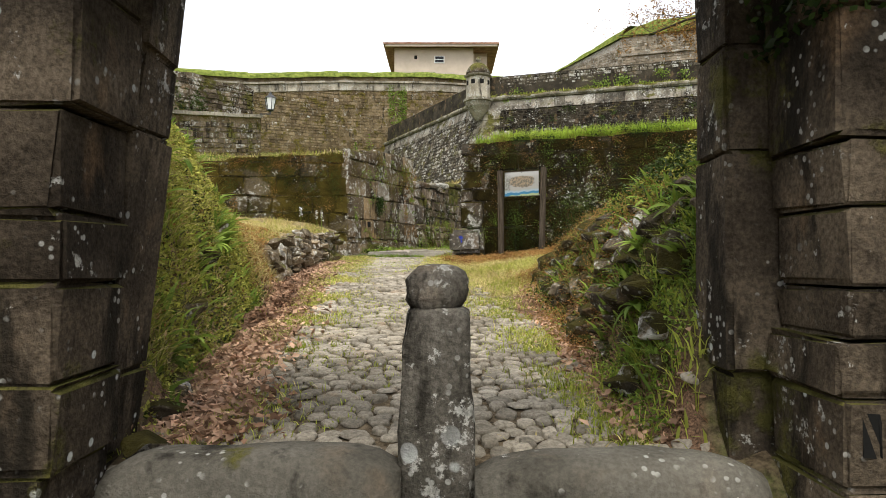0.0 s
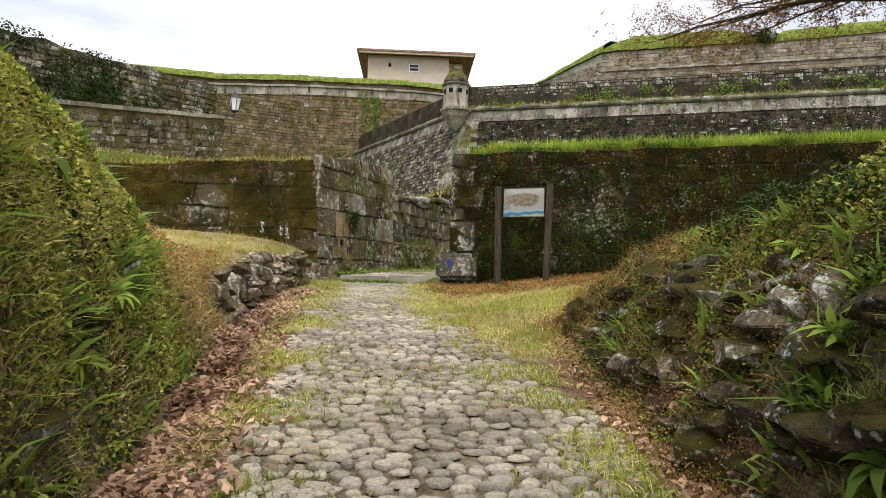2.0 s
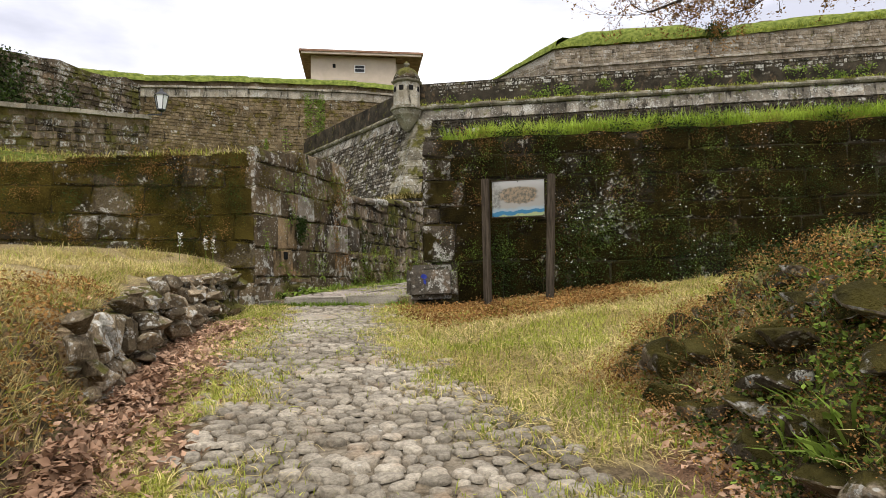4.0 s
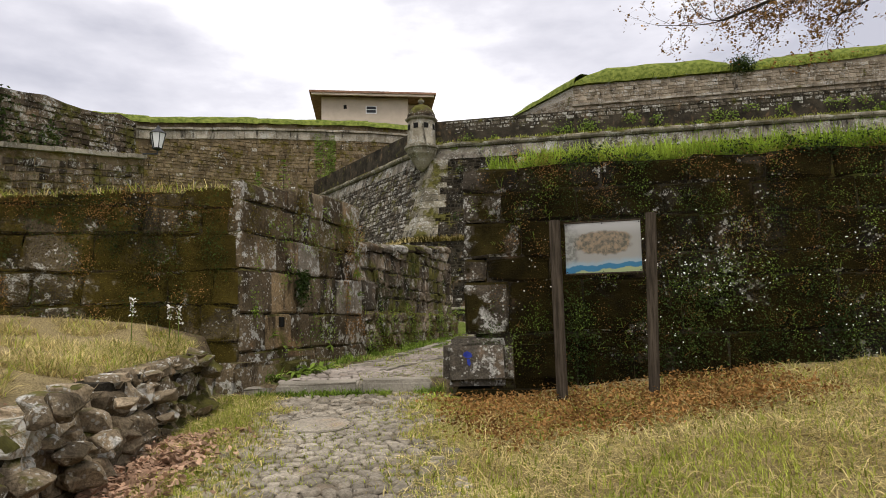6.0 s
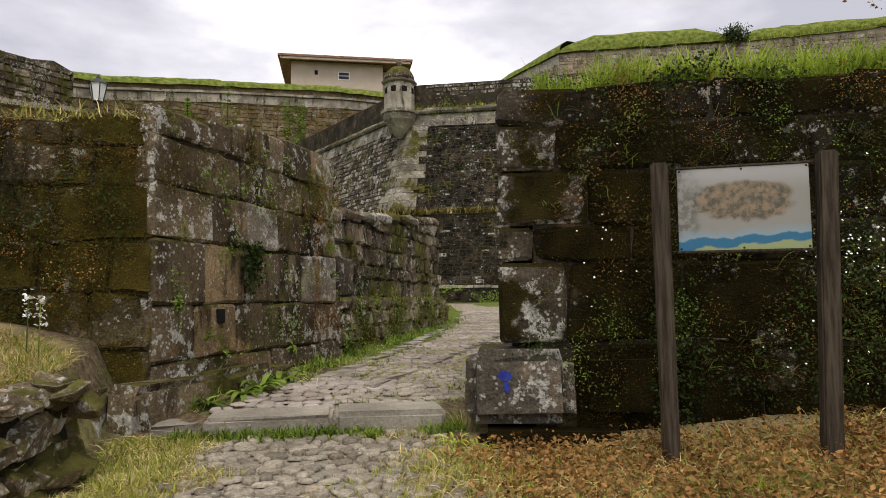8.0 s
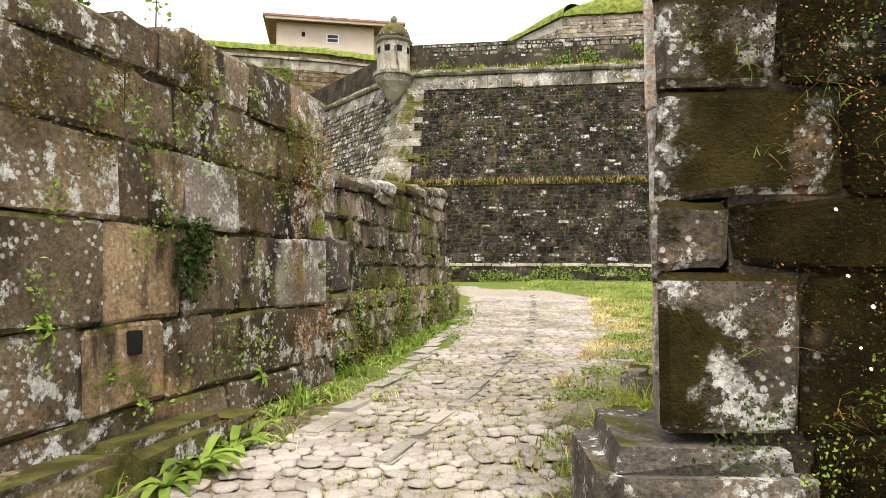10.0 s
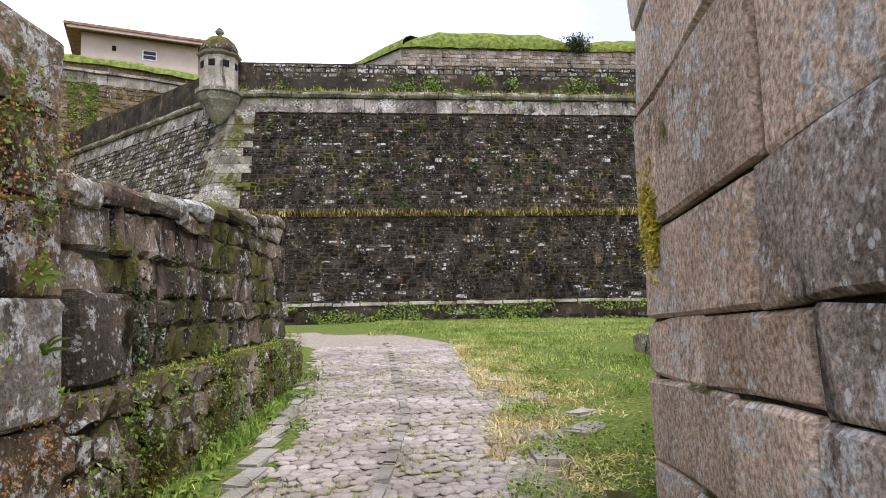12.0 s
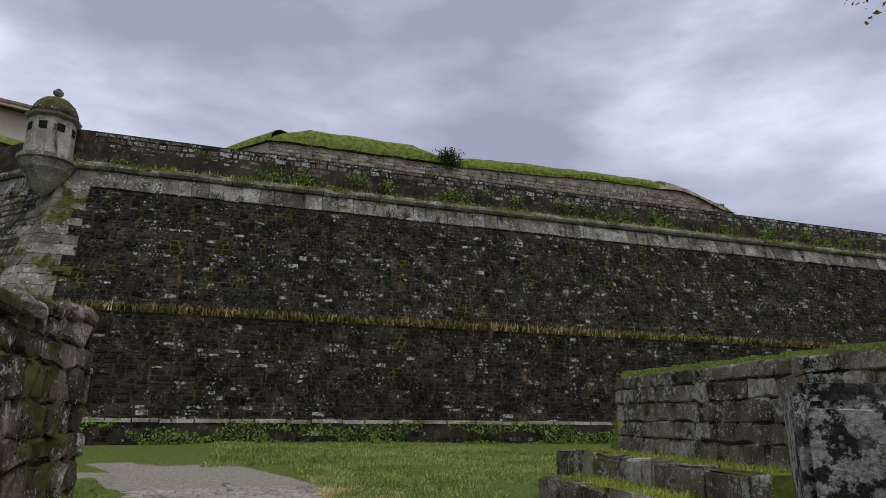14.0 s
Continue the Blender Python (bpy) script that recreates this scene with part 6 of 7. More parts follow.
# weeds at the wall feet
t = rs.uniform(0, 1, 900)
base = np.outer(1 - t, (*WALL_A, 0)) + np.outer(t, (*WALL_B, 0)) + np.outer(rs.uniform(0.05, 0.4, 900), W_N)
t = rs.uniform(0, 1, 1200)
base2 = np.outer(1 - t, (*BEND_A, 0)) + np.outer(t, (*BEND_B, 0)) + np.outer(rs.uniform(0.02, 0.3, 1200), (0.92, -0.38, 0))
t = rs.uniform(0, 1, 1500)
base3 = np.outer(1 - t, (*GATE_A, 0)) + np.outer(t, (*GATE_B, 0)) + np.outer(rs.uniform(-0.45, 0.0, 1500), (0.88, -0.47, 0))
for k, b in enumerate((base, base2, base3)):
    keep = patchy(b[:, 0], b[:, 1], 2.2, -0.1)
    b = b[keep]
    b[:, 2] = land(b[:, 0], b[:, 1])
    blades("wall_foot_weeds", b, (0.17, 0.14, 0.24)[k], (0.01, 0.009, 0.005)[k], (M_LEAF, M_LEAF, M_GRASS)[k], "rank green weeds at the foot of the wall", "plants", lay=0.5, seed=20 + k)
# grass on the terrace steps
for k, (off, z, a0, a1) in enumerate(((0.75, 2.74, 0.2, 6.5), (2.0, 2.36, 2.3, 6.2))):
    a, o = rs.uniform(a0, a1, 1500), off + rs.uniform(-0.5, 0.5, 1500)
    p = np.outer(a, s_u) + np.outer(o, s_n) + np.array((*STAIR_B, z))
    blades("tread_grass", p, 0.12, 0.007, M_GRASS, "grass growing on the terrace steps", lay=0.5, seed=90 + k)
# weeds under the lane step and on the ledge
sx = rs.uniform(-2.2, 0.3, 1600)
keep = patchy(sx, sx * 0, 2.0, -0.1)
sx = sx[keep]
blades("step_weeds", on_land(sx, 16.93 + rs.normal(0, 0.05, len(sx))), 0.1, 0.006, M_LEAF, "green weeds along the front of the step", "plants", lay=0.5, seed=27)
t = rs.uniform(0, 1, 2600)
lp = np.outer(1 - t, (*BEND_A, 2.56)) + np.outer(t, (*BEND_B, 2.54)) - np.outer(rs.uniform(0.03, 0.5, 2600), (0.92, -0.38, 0))
blades("ledge_grass", lp[patchy(lp[:, 0], lp[:, 1], 1.8, -0.15)], 0.09, 0.006, M_GRASS, "grass growing on the ledge", lay=0.6, seed=28)
# hanging grass on the terrace wall
hc = rs.uniform(0.2, 9, 90)
hz = rs.uniform(1.9, 4.2, 90)
hp = np.array([face_map(GATE_A, FRONT_B, 0.03, 1.5)[0](a + rs.normal(0, 0.05), 0.04, b + rs.normal(0, 0.05)) for a, b in zip(np.repeat(hc, 20), np.repeat(hz, 20))])
blades("hanging_grass", hp[::2], 0.12, 0.003, M_LEAF, "tufts of grass hanging on the terrace wall", lay=0.9, lean=(-0.3, -0.9, -0.1), seed=29)
blades("hanging_hay", hp[1::2], 0.13, 0.002, M_FERN, "withered stalks hanging on the terrace wall", lay=1.1, lean=(-0.3, -0.9, -0.5), seed=36)
# grass on wall tops
x, y = rs.uniform(-9, -2.4, 16000), 17.6 + rs.uniform(-0.1, 7, 16000)
keep = (np.where(y < 21, -away(x, y, WALL_A, WALL_B), -away(x, y, BEND_A, BEND_B)) > 0.1)
x, y = x[keep], y[keep]
z = np.maximum(land(x, y), np.where(y < 18.3, np.interp(x, (-9, -2.55), (3.93, 4.3)), 0))
green = rs.uniform(0, 1, len(x)) < 0.5
p = np.stack([x, y, z], 1)
blades("wall_top_grass", p[green], 0.14, 0.006, M_GRASS, "green grass along the top of the mossy wall", lay=0.5, seed=24)
blades("wall_top_hay", p[~green], 0.16, 0.005, M_DRYGRASS, "dry grass along the top of the mossy wall", lay=0.6, seed=25)
x = rs.uniform(0.4, 13.5, 46000)
y = 16.65 - 0.2765 * (x - 0.44) + 0.1 + rs.uniform(0, 1, 46000) ** 1.6 * 4.0
keep = (-away(x, y, GATE_B, GATE_A) > 0.25) & ((x > 1.3) | (y > 16.8))
x, y = x[keep], y[keep]
z = np.maximum(land(x, y), np.where(y < 16.65 - 0.2765 * (x - 0.44) + 0.65, np.interp(x, (0.35, 14), (4.36, 4.53)), 0))
blades("terrace_grass", np.stack([x, y, z], 1), 0.3, 0.006, M_LUSH, "long bright green grass on the terrace", lay=0.45, seed=26)
# turf edges: grass on the far works
def fringe(place, s0, s1, n, out, zf, length, width, material, seed, label, depth=0.6):
    s = rs.uniform(s0, s1, n)
    o = rs.uniform(-depth, 0, n)
    p = np.array([place(a, out + b, zf(a)) for a, b in zip(s, o)])
    blades("turf_fringe", p, length, width, material, label, lay=0.5, seed=seed)


fringe(along, -1.5, 60, 8000, 2.85, flat(7.4), 0.42, 0.022, M_DRYGRASS, 30, "yellow grass on the berm of the bastion", 0.8)
fringe(along, -1.5, 60, 14000, 2.85, flat(7.4), 0.42, 0.024, M_OLIVE, 31, "green weeds on the berm of the bastion", 0.8)
fringe(along_flank, -1.5, 22, 2500, 2.75, flat(7.42), 0.38, 0.02, M_DRYGRASS, 32, "yellow grass on the berm of the flank", 0.8)
fringe(along, 0, 60, 2600, 0.25, flat(14.3), 0.22, 0.02, M_GRASS, 33, "grass growing on the cordon", 0.3)
fringe(lambda s, o, z: along(s, UP + o, z), 9.2, 44, 9000, 0.15, upper_top, 0.45, 0.025, M_GRASS, 34, "rough grass along the upper rampart", 0.9)
s = rs.uniform(-1.6, 60, 16000)
up = rs.uniform(0, 1, 16000) ** 2
p = np.array([along(a, 3.6 + b, 2.35 + c * 0.95) for a, b, c in zip(s, rs.uniform(-0.05, 0.35, 16000), up)])
keep = np.array([noise.noise((a * 0.4, 0, c * 1.5)) for a, c in zip(s, up)]) > -0.15
leaves("foot_ivy", p[keep], 0.06, M_LEAF, "low green bushes along the bastion foot", seed=35, normal=(OUT[0], OUT[1], 0.6))
# ivy and weeds rooted in the masonry
def wall_leaves(name, at, s0, s1, z0, z1, n, per, clump, size, material, seed, label, normal, out=0.05, droop=1.5):
    c = n // per
    cs, cz = rs.uniform(s0, s1, c), rs.uniform(z0, z1, c)
    s, z = np.repeat(cs, per) + rs.normal(0, clump, c * per), np.repeat(cz, per) + rs.normal(0, clump * droop, c * per)
    p = np.array([at(a, out + b, e) for a, b, e in zip(s, rs.uniform(0, 0.07, c * per), z)])
    keep = (s > s0) & (s < s1) & (z > z0 - 0.2) & (z < z1 + 0.15)
    return leaves(name, p[keep], size, material, label, seed=seed, normal=normal)


at_w, len_w = face_map(WALL_A, WALL_B, 0.02, 1.72)
at_m, len_m = face_map((-9.0, 17.2), (-2.55, 17.7), 0.06, 1.75)
at_f, len_f = face_map(GATE_A, FRONT_B, 0.03, 1.5)
at_r, len_r = face_map(GATE_B, GATE_A, 0.015, 1.6)
at_b, len_b = face_map(BEND_A, BEND_B, 0.05, 1.6)
at_b2, len_b2 = face_map((-1.42, 21.1), (1.84, 29.0), 0.03, 2.3)
wall_leaves("wall_ferns", at_w, 0.2, 3.6, 1.9, 4.4, 1600, 40, 0.06, 0.017, M_LEAF, 40, "small ferns in the joints of the block wall", (W_N.x, W_N.y, 0.4))
wall_leaves("moss_weeds", at_m, 2.0, 6.3, 2.0, 4.2, 5000, 110, 0.1, 0.014, M_IVY, 41, "dark creeping weeds on the mossy wall", (0, -1, 0.4))
wall_leaves("moss_tufts", at_m, 2.0, 6.3, 2.4, 4.3, 2000, 90, 0.07, 0.011, M_FERN, 42, "brown tufts on the mossy wall", (0, -1, 0.4))
wall_leaves("moss_coat", at_m, 0.5, 6.4, 1.9, 4.35, 50000, 300, 0.22, 0.008, M_OLIVE, 106, "olive moss coating the old wall", (0, -1, 0.5), 0.03, 0.8)
wall_leaves("moss_shade", at_m, 0.5, 6.4, 1.9, 4.3, 40000, 300, 0.2, 0.008, M_UMBER, 107, "dark brown moss coating the old wall", (0, -1, 0.5), 0.03, 0.8)
# moss kept dark to match the shade painted into the terrace wall
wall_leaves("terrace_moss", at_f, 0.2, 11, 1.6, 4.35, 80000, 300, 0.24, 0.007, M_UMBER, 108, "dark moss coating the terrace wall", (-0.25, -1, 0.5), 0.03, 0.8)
wall_leaves("west_moss", at_w, 0.05, 3.5, 3.5, 4.5, 5000, 250, 0.09, 0.01, M_OLIVE, 109, "olive moss cushions on the block wall", (W_N.x, W_N.y, 0.5), 0.03, 1.2)
wall_leaves("terrace_foot_weeds", at_f, 1.2, 9, 1.7, 2.6, 6000, 150, 0.16, 0.016, M_IVY, 110, "dark rank weeds at the foot of the terrace wall", (-0.25, -1, 0.6), 0.08)
wall_leaves("terrace_weeds", at_f, 0.1, 11, 1.7, 4.3, 20000, 150, 0.11, 0.011, M_IVY, 43, "dark creeping weeds on the terrace wall", (-0.25, -1, 0.4))
wall_leaves("terrace_tufts", at_f, 0.1, 9, 1.7, 4.3, 2500, 60, 0.06, 0.009, M_LEAF, 44, "green tufts on the terrace wall", (-0.25, -1, 0.4))
wall_leaves("terrace_withered", at_f, 0.3, 9, 1.9, 4.3, 2000, 60, 0.06, 0.007, M_FERN, 45, "withered stalks on the terrace wall", (-0.25, -1, 0.4))
wall_leaves("ledge_weeds", at_b, 0.0, 7.0, 1.7, 2.7, 3600, 60, 0.1, 0.017, M_LEAF, 46, "green weeds hanging over the ledge", (0.9, -0.4, 0.4))
wall_leaves("bend_weeds", at_b2, 0.0, 8.0, 2.4, 4.2, 1800, 80, 0.1, 0.016, M_IVY, 47, "weeds in the joints of the lane wall", (0.9, -0.4, 0.4))
wall_leaves("ledge_moss", at_b, 0.0, 7.0, 1.7, 2.65, 6000, 120, 0.1, 0.01, M_OLIVE, 111, "olive moss on the rubble ledge", (0.9, -0.4, 0.4))
wall_leaves("bend_moss", at_w, 2.9, 3.7, 2.0, 4.2, 2600, 130, 0.07, 0.01, M_FERN, 48, "brown tufts in the wall corner", (0.9, -0.4, 0.4))
wall_leaves("yellow_moss", at_r, 0.0, 0.4, 3.4, 4.0, 2600, 650, 0.08, 0.013, plain_material("yellow_moss", (0.3, 0.25, 0.02), (0.5, 0.42, 0.06), 6, 0.9, 0.0, vary=0.3), 49, "hanging cushion of yellow moss", (-0.88, 0.47, 0.3))
wall_leaves("hill_ivy", at_u, 8, 17, 8.5, 11.0, 5000, 250, 0.5, 0.06, M_IVY, 50, "dark ivy hanging over the hillside wall", (0.87, -0.5, 0.3), droop=0.8)
at_cw, len_cw = face_map(CUR[2], CUR[3])
wall_leaves("curtain_creeper", at_cw, 5.2, 7.2, 13.5, 20.4, 2600, 110, 0.35, 0.07, M_LEAF, 51, "green creeper climbing the curtain wall", (0, -1, 0.3), droop=2.0)
# daisies
rd = np.random.RandomState(12)


def daisies(name, pts, size, label):
    pts = np.asarray(pts, float)
    n = len(pts)
    nr = np.array((-0.25, -1, 0.6)) + rd.normal(0, 0.35, (n, 3))
    nr /= np.linalg.norm(nr, axis=1)[:, None]
    a = np.cross(nr, (0, 0, 1.0))
    a /= np.linalg.norm(a, axis=1)[:, None]
    b = np.cross(nr, a)
    s = (size * rd.uniform(0.7, 1.2, n))[:, None]
    ring = [pts + (a * math.cos(t) + b * math.sin(t)) * s * (1 if i % 2 else 0.75) for i, t in enumerate(np.linspace(0, 2 * math.pi, 11)[:-1])]
    v = np.stack(ring, 1).reshape(-1, 3)
    f = np.arange(n)[:, None] * 10 + np.arange(10)[None, :]
    return tagged(fast_mesh(name, v, f, M_PETAL), label, "flowers", kind="stuff")


c = 46
cs, cz = rd.uniform(2.2, 10, c), rd.uniform(2.0, 4.2, c)
s, z = np.repeat(cs, 9) + rd.normal(0, 0.16, c * 9), np.repeat(cz, 9) + rd.normal(0, 0.16, c * 9)
s, z = np.concatenate([s, rd.normal(2.95, 0.25, 70), rd.normal(0.9, 0.15, 14)]), np.concatenate([z, rd.normal(2.95, 0.15, 70), rd.normal(2.9, 0.3, 14)])
daisies("daisies", [at_f(a, 0.12 + o, e) for a, o, e in zip(s, rd.uniform(0, 0.1, len(s)), z)], 0.0095, "small white daisies on the mossy terrace wall")
s, z = rd.normal(2.95, 0.25, 900), rd.normal(2.75, 0.22, 900)
leaves("daisy_leaves", [at_f(a, 0.06 + o, e) for a, o, e in zip(s, rd.uniform(0, 0.1, 900), z)], 0.016, M_IVY, "leafy cushion under the white daisies", seed=60, normal=(-0.25, -1, 0.5))


# ---- lantern on the hillside wall ----
lantern = thing("wall_lantern", (-9.75, 36.9, 10.35), "old iron street lantern on a wall bracket", "street lamp")
part("bracket", box(bmesh.new(), (-0.6, -0.03, -0.62), (0.0, 0.03, -0.56), 0.01), M_IRON, lantern)
part("stem", lathe(bmesh.new(), ((0.03, -0.62), (0.03, -0.42)), 8), M_IRON, lantern)
part("roof", lathe(bmesh.new(), ((0.36, 0.3), (0.3, 0.36), (0.12, 0.5), (0.06, 0.6), (0.02, 0.68)), 6), M_IRON, lantern)
part("base", lathe(bmesh.new(), ((0.06, -0.45), (0.2, -0.38), (0.2, -0.34)), 6), M_IRON, lantern)
gl = Graph("milky_glass")
part("glass", lathe(bmesh.new(), ((0.18, -0.34), (0.31, 0.3)), 6), gl.finish((0.75, 0.76, 0.76), 0.2, 0, 0.5), lantern, "pale glass panes")
for k in range(6):
    a = math.pi / 3 * k
    bm = bmesh.new()
    p0, p1 = Vector((0.19 * math.cos(a), 0.19 * math.sin(a), -0.35)), Vector((0.325 * math.cos(a), 0.325 * math.sin(a), 0.31))
    box(bm, (-0.014, -0.014, 0), (0.014, 0.014, (p1 - p0).length))
    part("bar", bm, M_IRON, lantern).matrix_basis = Matrix.Translation(p0) @ (p1 - p0).to_track_quat("Z", "Y").to_matrix().to_4x4()


# ---- tree overhanging the terrace ----
TREE = Vector((12.6, 12.2, 2.0))
tree = thing("tree", TREE, "old tree with dark twigs just coming into leaf", "tree")
tv, tf, twig_tips = [], [], []


def limb(a, b, ra, rb, sides=6):
    d = (b - a).normalized()
    q = d.to_track_quat("Z", "Y").to_matrix()
    k = len(tv)
    for p, r in ((a, ra), (b, rb)):
        for i in range(sides):
            t = 2 * math.pi * i / sides
            tv.append(p + q @ Vector((r * math.cos(t), r * math.sin(t), 0)))
    for i in range(sides):
        tf.append((k + i, k + (i + 1) % sides, k + sides + (i + 1) % sides, k + sides + i))


rt = random.Random(31)


def twig(p, d, length, r, depth):
    """A crooked twig that forks into finer ones."""
    for i in range(4):
        d = (d + Vector([rt.uniform(-0.3, 0.3) for _ in range(3)]) + Vector((0, 0, -0.01))).normalized()
        e = p + d * (length / 4)
        limb(p, e, r, r * 0.85, 4)
        p, r = e, r * 0.85
        if depth < 3:
            for _ in range(rt.choice((1, 1, 2))):
                side = Vector([rt.uniform(-1, 1) for _ in range(3)])
                twig(p, (d * 0.7 + side * 0.8).normalized(), length * rt.uniform(0.4, 0.65), r * 0.6, depth + 1)
        elif rt.random() < 0.6:
            twig_tips.append(p)
    twig_tips.append(p)


def bough(a, b, r, n=9, droop=0.8, first=3):
    """A long bough from a to b with twigs along its outer part."""
    p = a
    for i in range(1, n + 1):
        t = i / n
        e = a.lerp(b, t) + Vector((rt.uniform(-0.2, 0.2), rt.uniform(-0.2, 0.2), droop * math.sin(math.pi * t) + rt.uniform(-0.12, 0.12)))
        limb(p, e, r, r * 0.82, 7)
        r *= 0.82
        if i >= first:
            for _ in range(2):
                side = Vector([rt.uniform(-1, 1), rt.uniform(-1, 1), rt.uniform(-0.5, 0.9)])
                twig(e, ((e - p).normalized() * 0.8 + side).normalized(), rt.uniform(0.8, 1.4), max(0.012, r * 0.4), 1)
        p = e
    twig(p, (b - a).normalized(), 1.0, 0.014, 1)


limb(Vector((0, 0, -0.4)), Vector((0.05, 0, 1.6)), 0.42, 0.33, 10)
limb(Vector((0.05, 0, 1.6)), Vector((-0.1, 0.2, 4.4)), 0.33, 0.26, 10)
mesh_object("trunk", list(tv), list(tf), M_BARK, tree, "dark rough trunk", True)
for end, r, first in (((7.0, 21.0, 8.9), 0.17, 4), ((8.2, 20.4, 8.9), 0.15, 4), ((9.0, 19.0, 8.4), 0.13, 3), ((8.1, 21.1, 9.5), 0.14, 4), ((10.0, 18.0, 8.9), 0.12, 3), ((17.5, 14.0, 10.0), 0.14, 4), ((14.0, 7.5, 9.5), 0.14, 4)):
    tv, tf = [], []
    bough(Vector((-0.1, 0.2, 4.3)), Vector(end) - TREE, r, first=first)
    mesh_object("bough", list(tv), list(tf), M_BARK, tree, "crooked dark bough with fine twigs", True)
tip = np.repeat(np.array([tuple(p) for p in twig_tips]), 2, 0)
tip = tip + rs.normal(0, 0.05, tip.shape)
cr = leaves("crown", tip, 0.035, M_FERN, "sparse young reddish leaves", "leaves", seed=70)
cr.parent = tree
del cr["category"]

# saplings on the wall top and a dark stone by the lane
for k, (s, hgt) in enumerate(((1.55, 0.75), (0.85, 0.4))):
    sap = thing("sapling", hole_at(s, -0.3, 4.35), "thin young sapling growing on the wall top", "plant", "wall saplings")
    part("stem", lathe(bmesh.new(), ((0.008, -0.1), (0.005, hgt * 0.6), (0.002, hgt)), 6), M_BARK, sap)
    zz = np.repeat(np.linspace(0.15, hgt, 9), 12)
    rad = (hgt - zz) * 0.28 + 0.03
    ang = rs.uniform(0, 6.28, len(zz))
    f = rs.uniform(0.2, 1, len(zz))
    lv = leaves("foliage", np.stack([np.cos(ang) * rad * f, np.sin(ang) * rad * f, zz - 0.1 * f * rad], 1), 0.022, M_LEAF, "feathery green foliage", seed=80 + k)
    lv.parent = sap
    del lv["category"]
place_rock(1.95, 27.3, height(1.95, 27.3) + 0.03, 0.16, 0.12, 0.12, 500, "dark mossy stone beside the lane", "foot rocks")

# shrubs where the passage wall ends
x, y = clumped(2600, 2.25, 3.2, 20.05, 20.75, 0.1, 130)
leaves("corner_shrubs", on_land(x, y) + np.stack([np.zeros(len(x))] * 2 + [rs.uniform(0.0, 0.6, len(x)) ** 1.3], 1), 0.016, M_LEAF, "leafy green shrubs at the wall end", seed=95)


# ---- single plants ----
def rosette_mesh(seed, n, length, width, material, arch=0.9):
    """Arching pointed leaves with a folded middle, round one root."""
    rng = random.Random(seed)
    verts, faces = [Vector((0, 0, -0.02))], []
    for k in range(n):
        a = 2 * math.pi * k / n + rng.uniform(-0.4, 0.4)
        l, rise = length * rng.uniform(0.6, 1.15), rng.uniform(0.5, 1.2)
        d, side = Vector((math.cos(a), math.sin(a), 0)), Vector((-math.sin(a), math.cos(a), 0))
        b = len(verts)
        for i in range(6):
            t = (i + 0.3) / 5.3
            w = width * math.sin(math.pi * min(1, 0.12 + 0.88 * t)) ** 0.8 * rng.uniform(0.85, 1.1)
            m = d * (l * t) + Vector((0, 0, l * (rise * t - arch * t * t)))
            verts += [m - side * w + Vector((0, 0, w * 0.35)), m, m + side * w + Vector((0, 0, w * 0.35))]
            q = b + 3 * i
            if i:
                faces += [(q - 3, q - 2, q + 1, q), (q - 2, q - 1, q + 2, q + 1)]
            else:
                faces += [(0, q + 1, q), (0, q + 2, q + 1)]
    me = bpy.data.meshes.new("weed")
    me.from_pydata([tuple(v) for v in verts], [], faces)
    me.materials.append(material)
    me.polygons.foreach_set("use_smooth", [True] * len(me.polygons))
    return me


def plant(me, at, size, turn, label, group, lean=(0, 0)):
    ob = new("weed", me)
    ob.matrix_basis = pose(*at, lean[0], lean[1], turn) @ Matrix.Diagonal((size, size, size, 1))
    return tagged(ob, label, "plant", group)


DOCK = [rosette_mesh(k, 11, 0.3, 0.036, M_LEAF) for k in range(3)]
BROAD = [rosette_mesh(10 + k, 7, 0.2, 0.05, M_LEAF, 0.7) for k in range(2)]
STRAP = [rosette_mesh(20 + k, 22, 0.34, 0.013, M_LUSH, 0.8) for k in range(2)]
rp = random.Random(41)
for k, (s_, d_, size) in enumerate(((0.25, 0.45, 0.7), (0.7, 0.5, 0.9), (0.95, 0.5, 1.1), (1.15, 0.42, 0.9), (1.4, 0.46, 1.0), (2.2, 0.3, 0.7), (2.9, 0.3, 0.8), (3.4, 0.25, 0.6), (1.75, 0.4, 0.8))):
    c = Vector((*WALL_A, 0)) + W_U * s_ + W_N * d_
    plant(DOCK[k % 3], (c.x, c.y, height(c.x, c.y)), size, rp.uniform(0, 360), "clump of broad green dock at the wall foot", "wall foot docks")
for k in range(16):
    t = rp.uniform(0.02, 0.95)
    c = Vector((*BEND_A, 0)).lerp(Vector((*BEND_B, 0)), t) + Vector((0.92, -0.38, 0)) * rp.uniform(0.08, 0.3)
    plant(DOCK[k % 3], (c.x, c.y, height(c.x, c.y)), rp.uniform(0.4, 0.75), rp.uniform(0, 360), "clump of green dock at the ledge foot", "ledge docks")
for k, (x, y, size) in enumerate(((1.42, 4.75, 1.0), (1.75, 4.9, 1.2), (1.6, 5.3, 0.9), (2.1, 5.2, 1.1), (1.5, 5.9, 0.8), (1.9, 6.1, 0.9), (1.35, 4.3, 0.8), (2.3, 4.6, 1.2), (1.7, 6.9, 0.7))):
    plant((DOCK + BROAD)[k % 5], (x, y, height(x, y) + 0.06), size * 0.8, rp.uniform(0, 360), "leafy green plant rooted between the bank rocks", "bank plants", (0, -25))
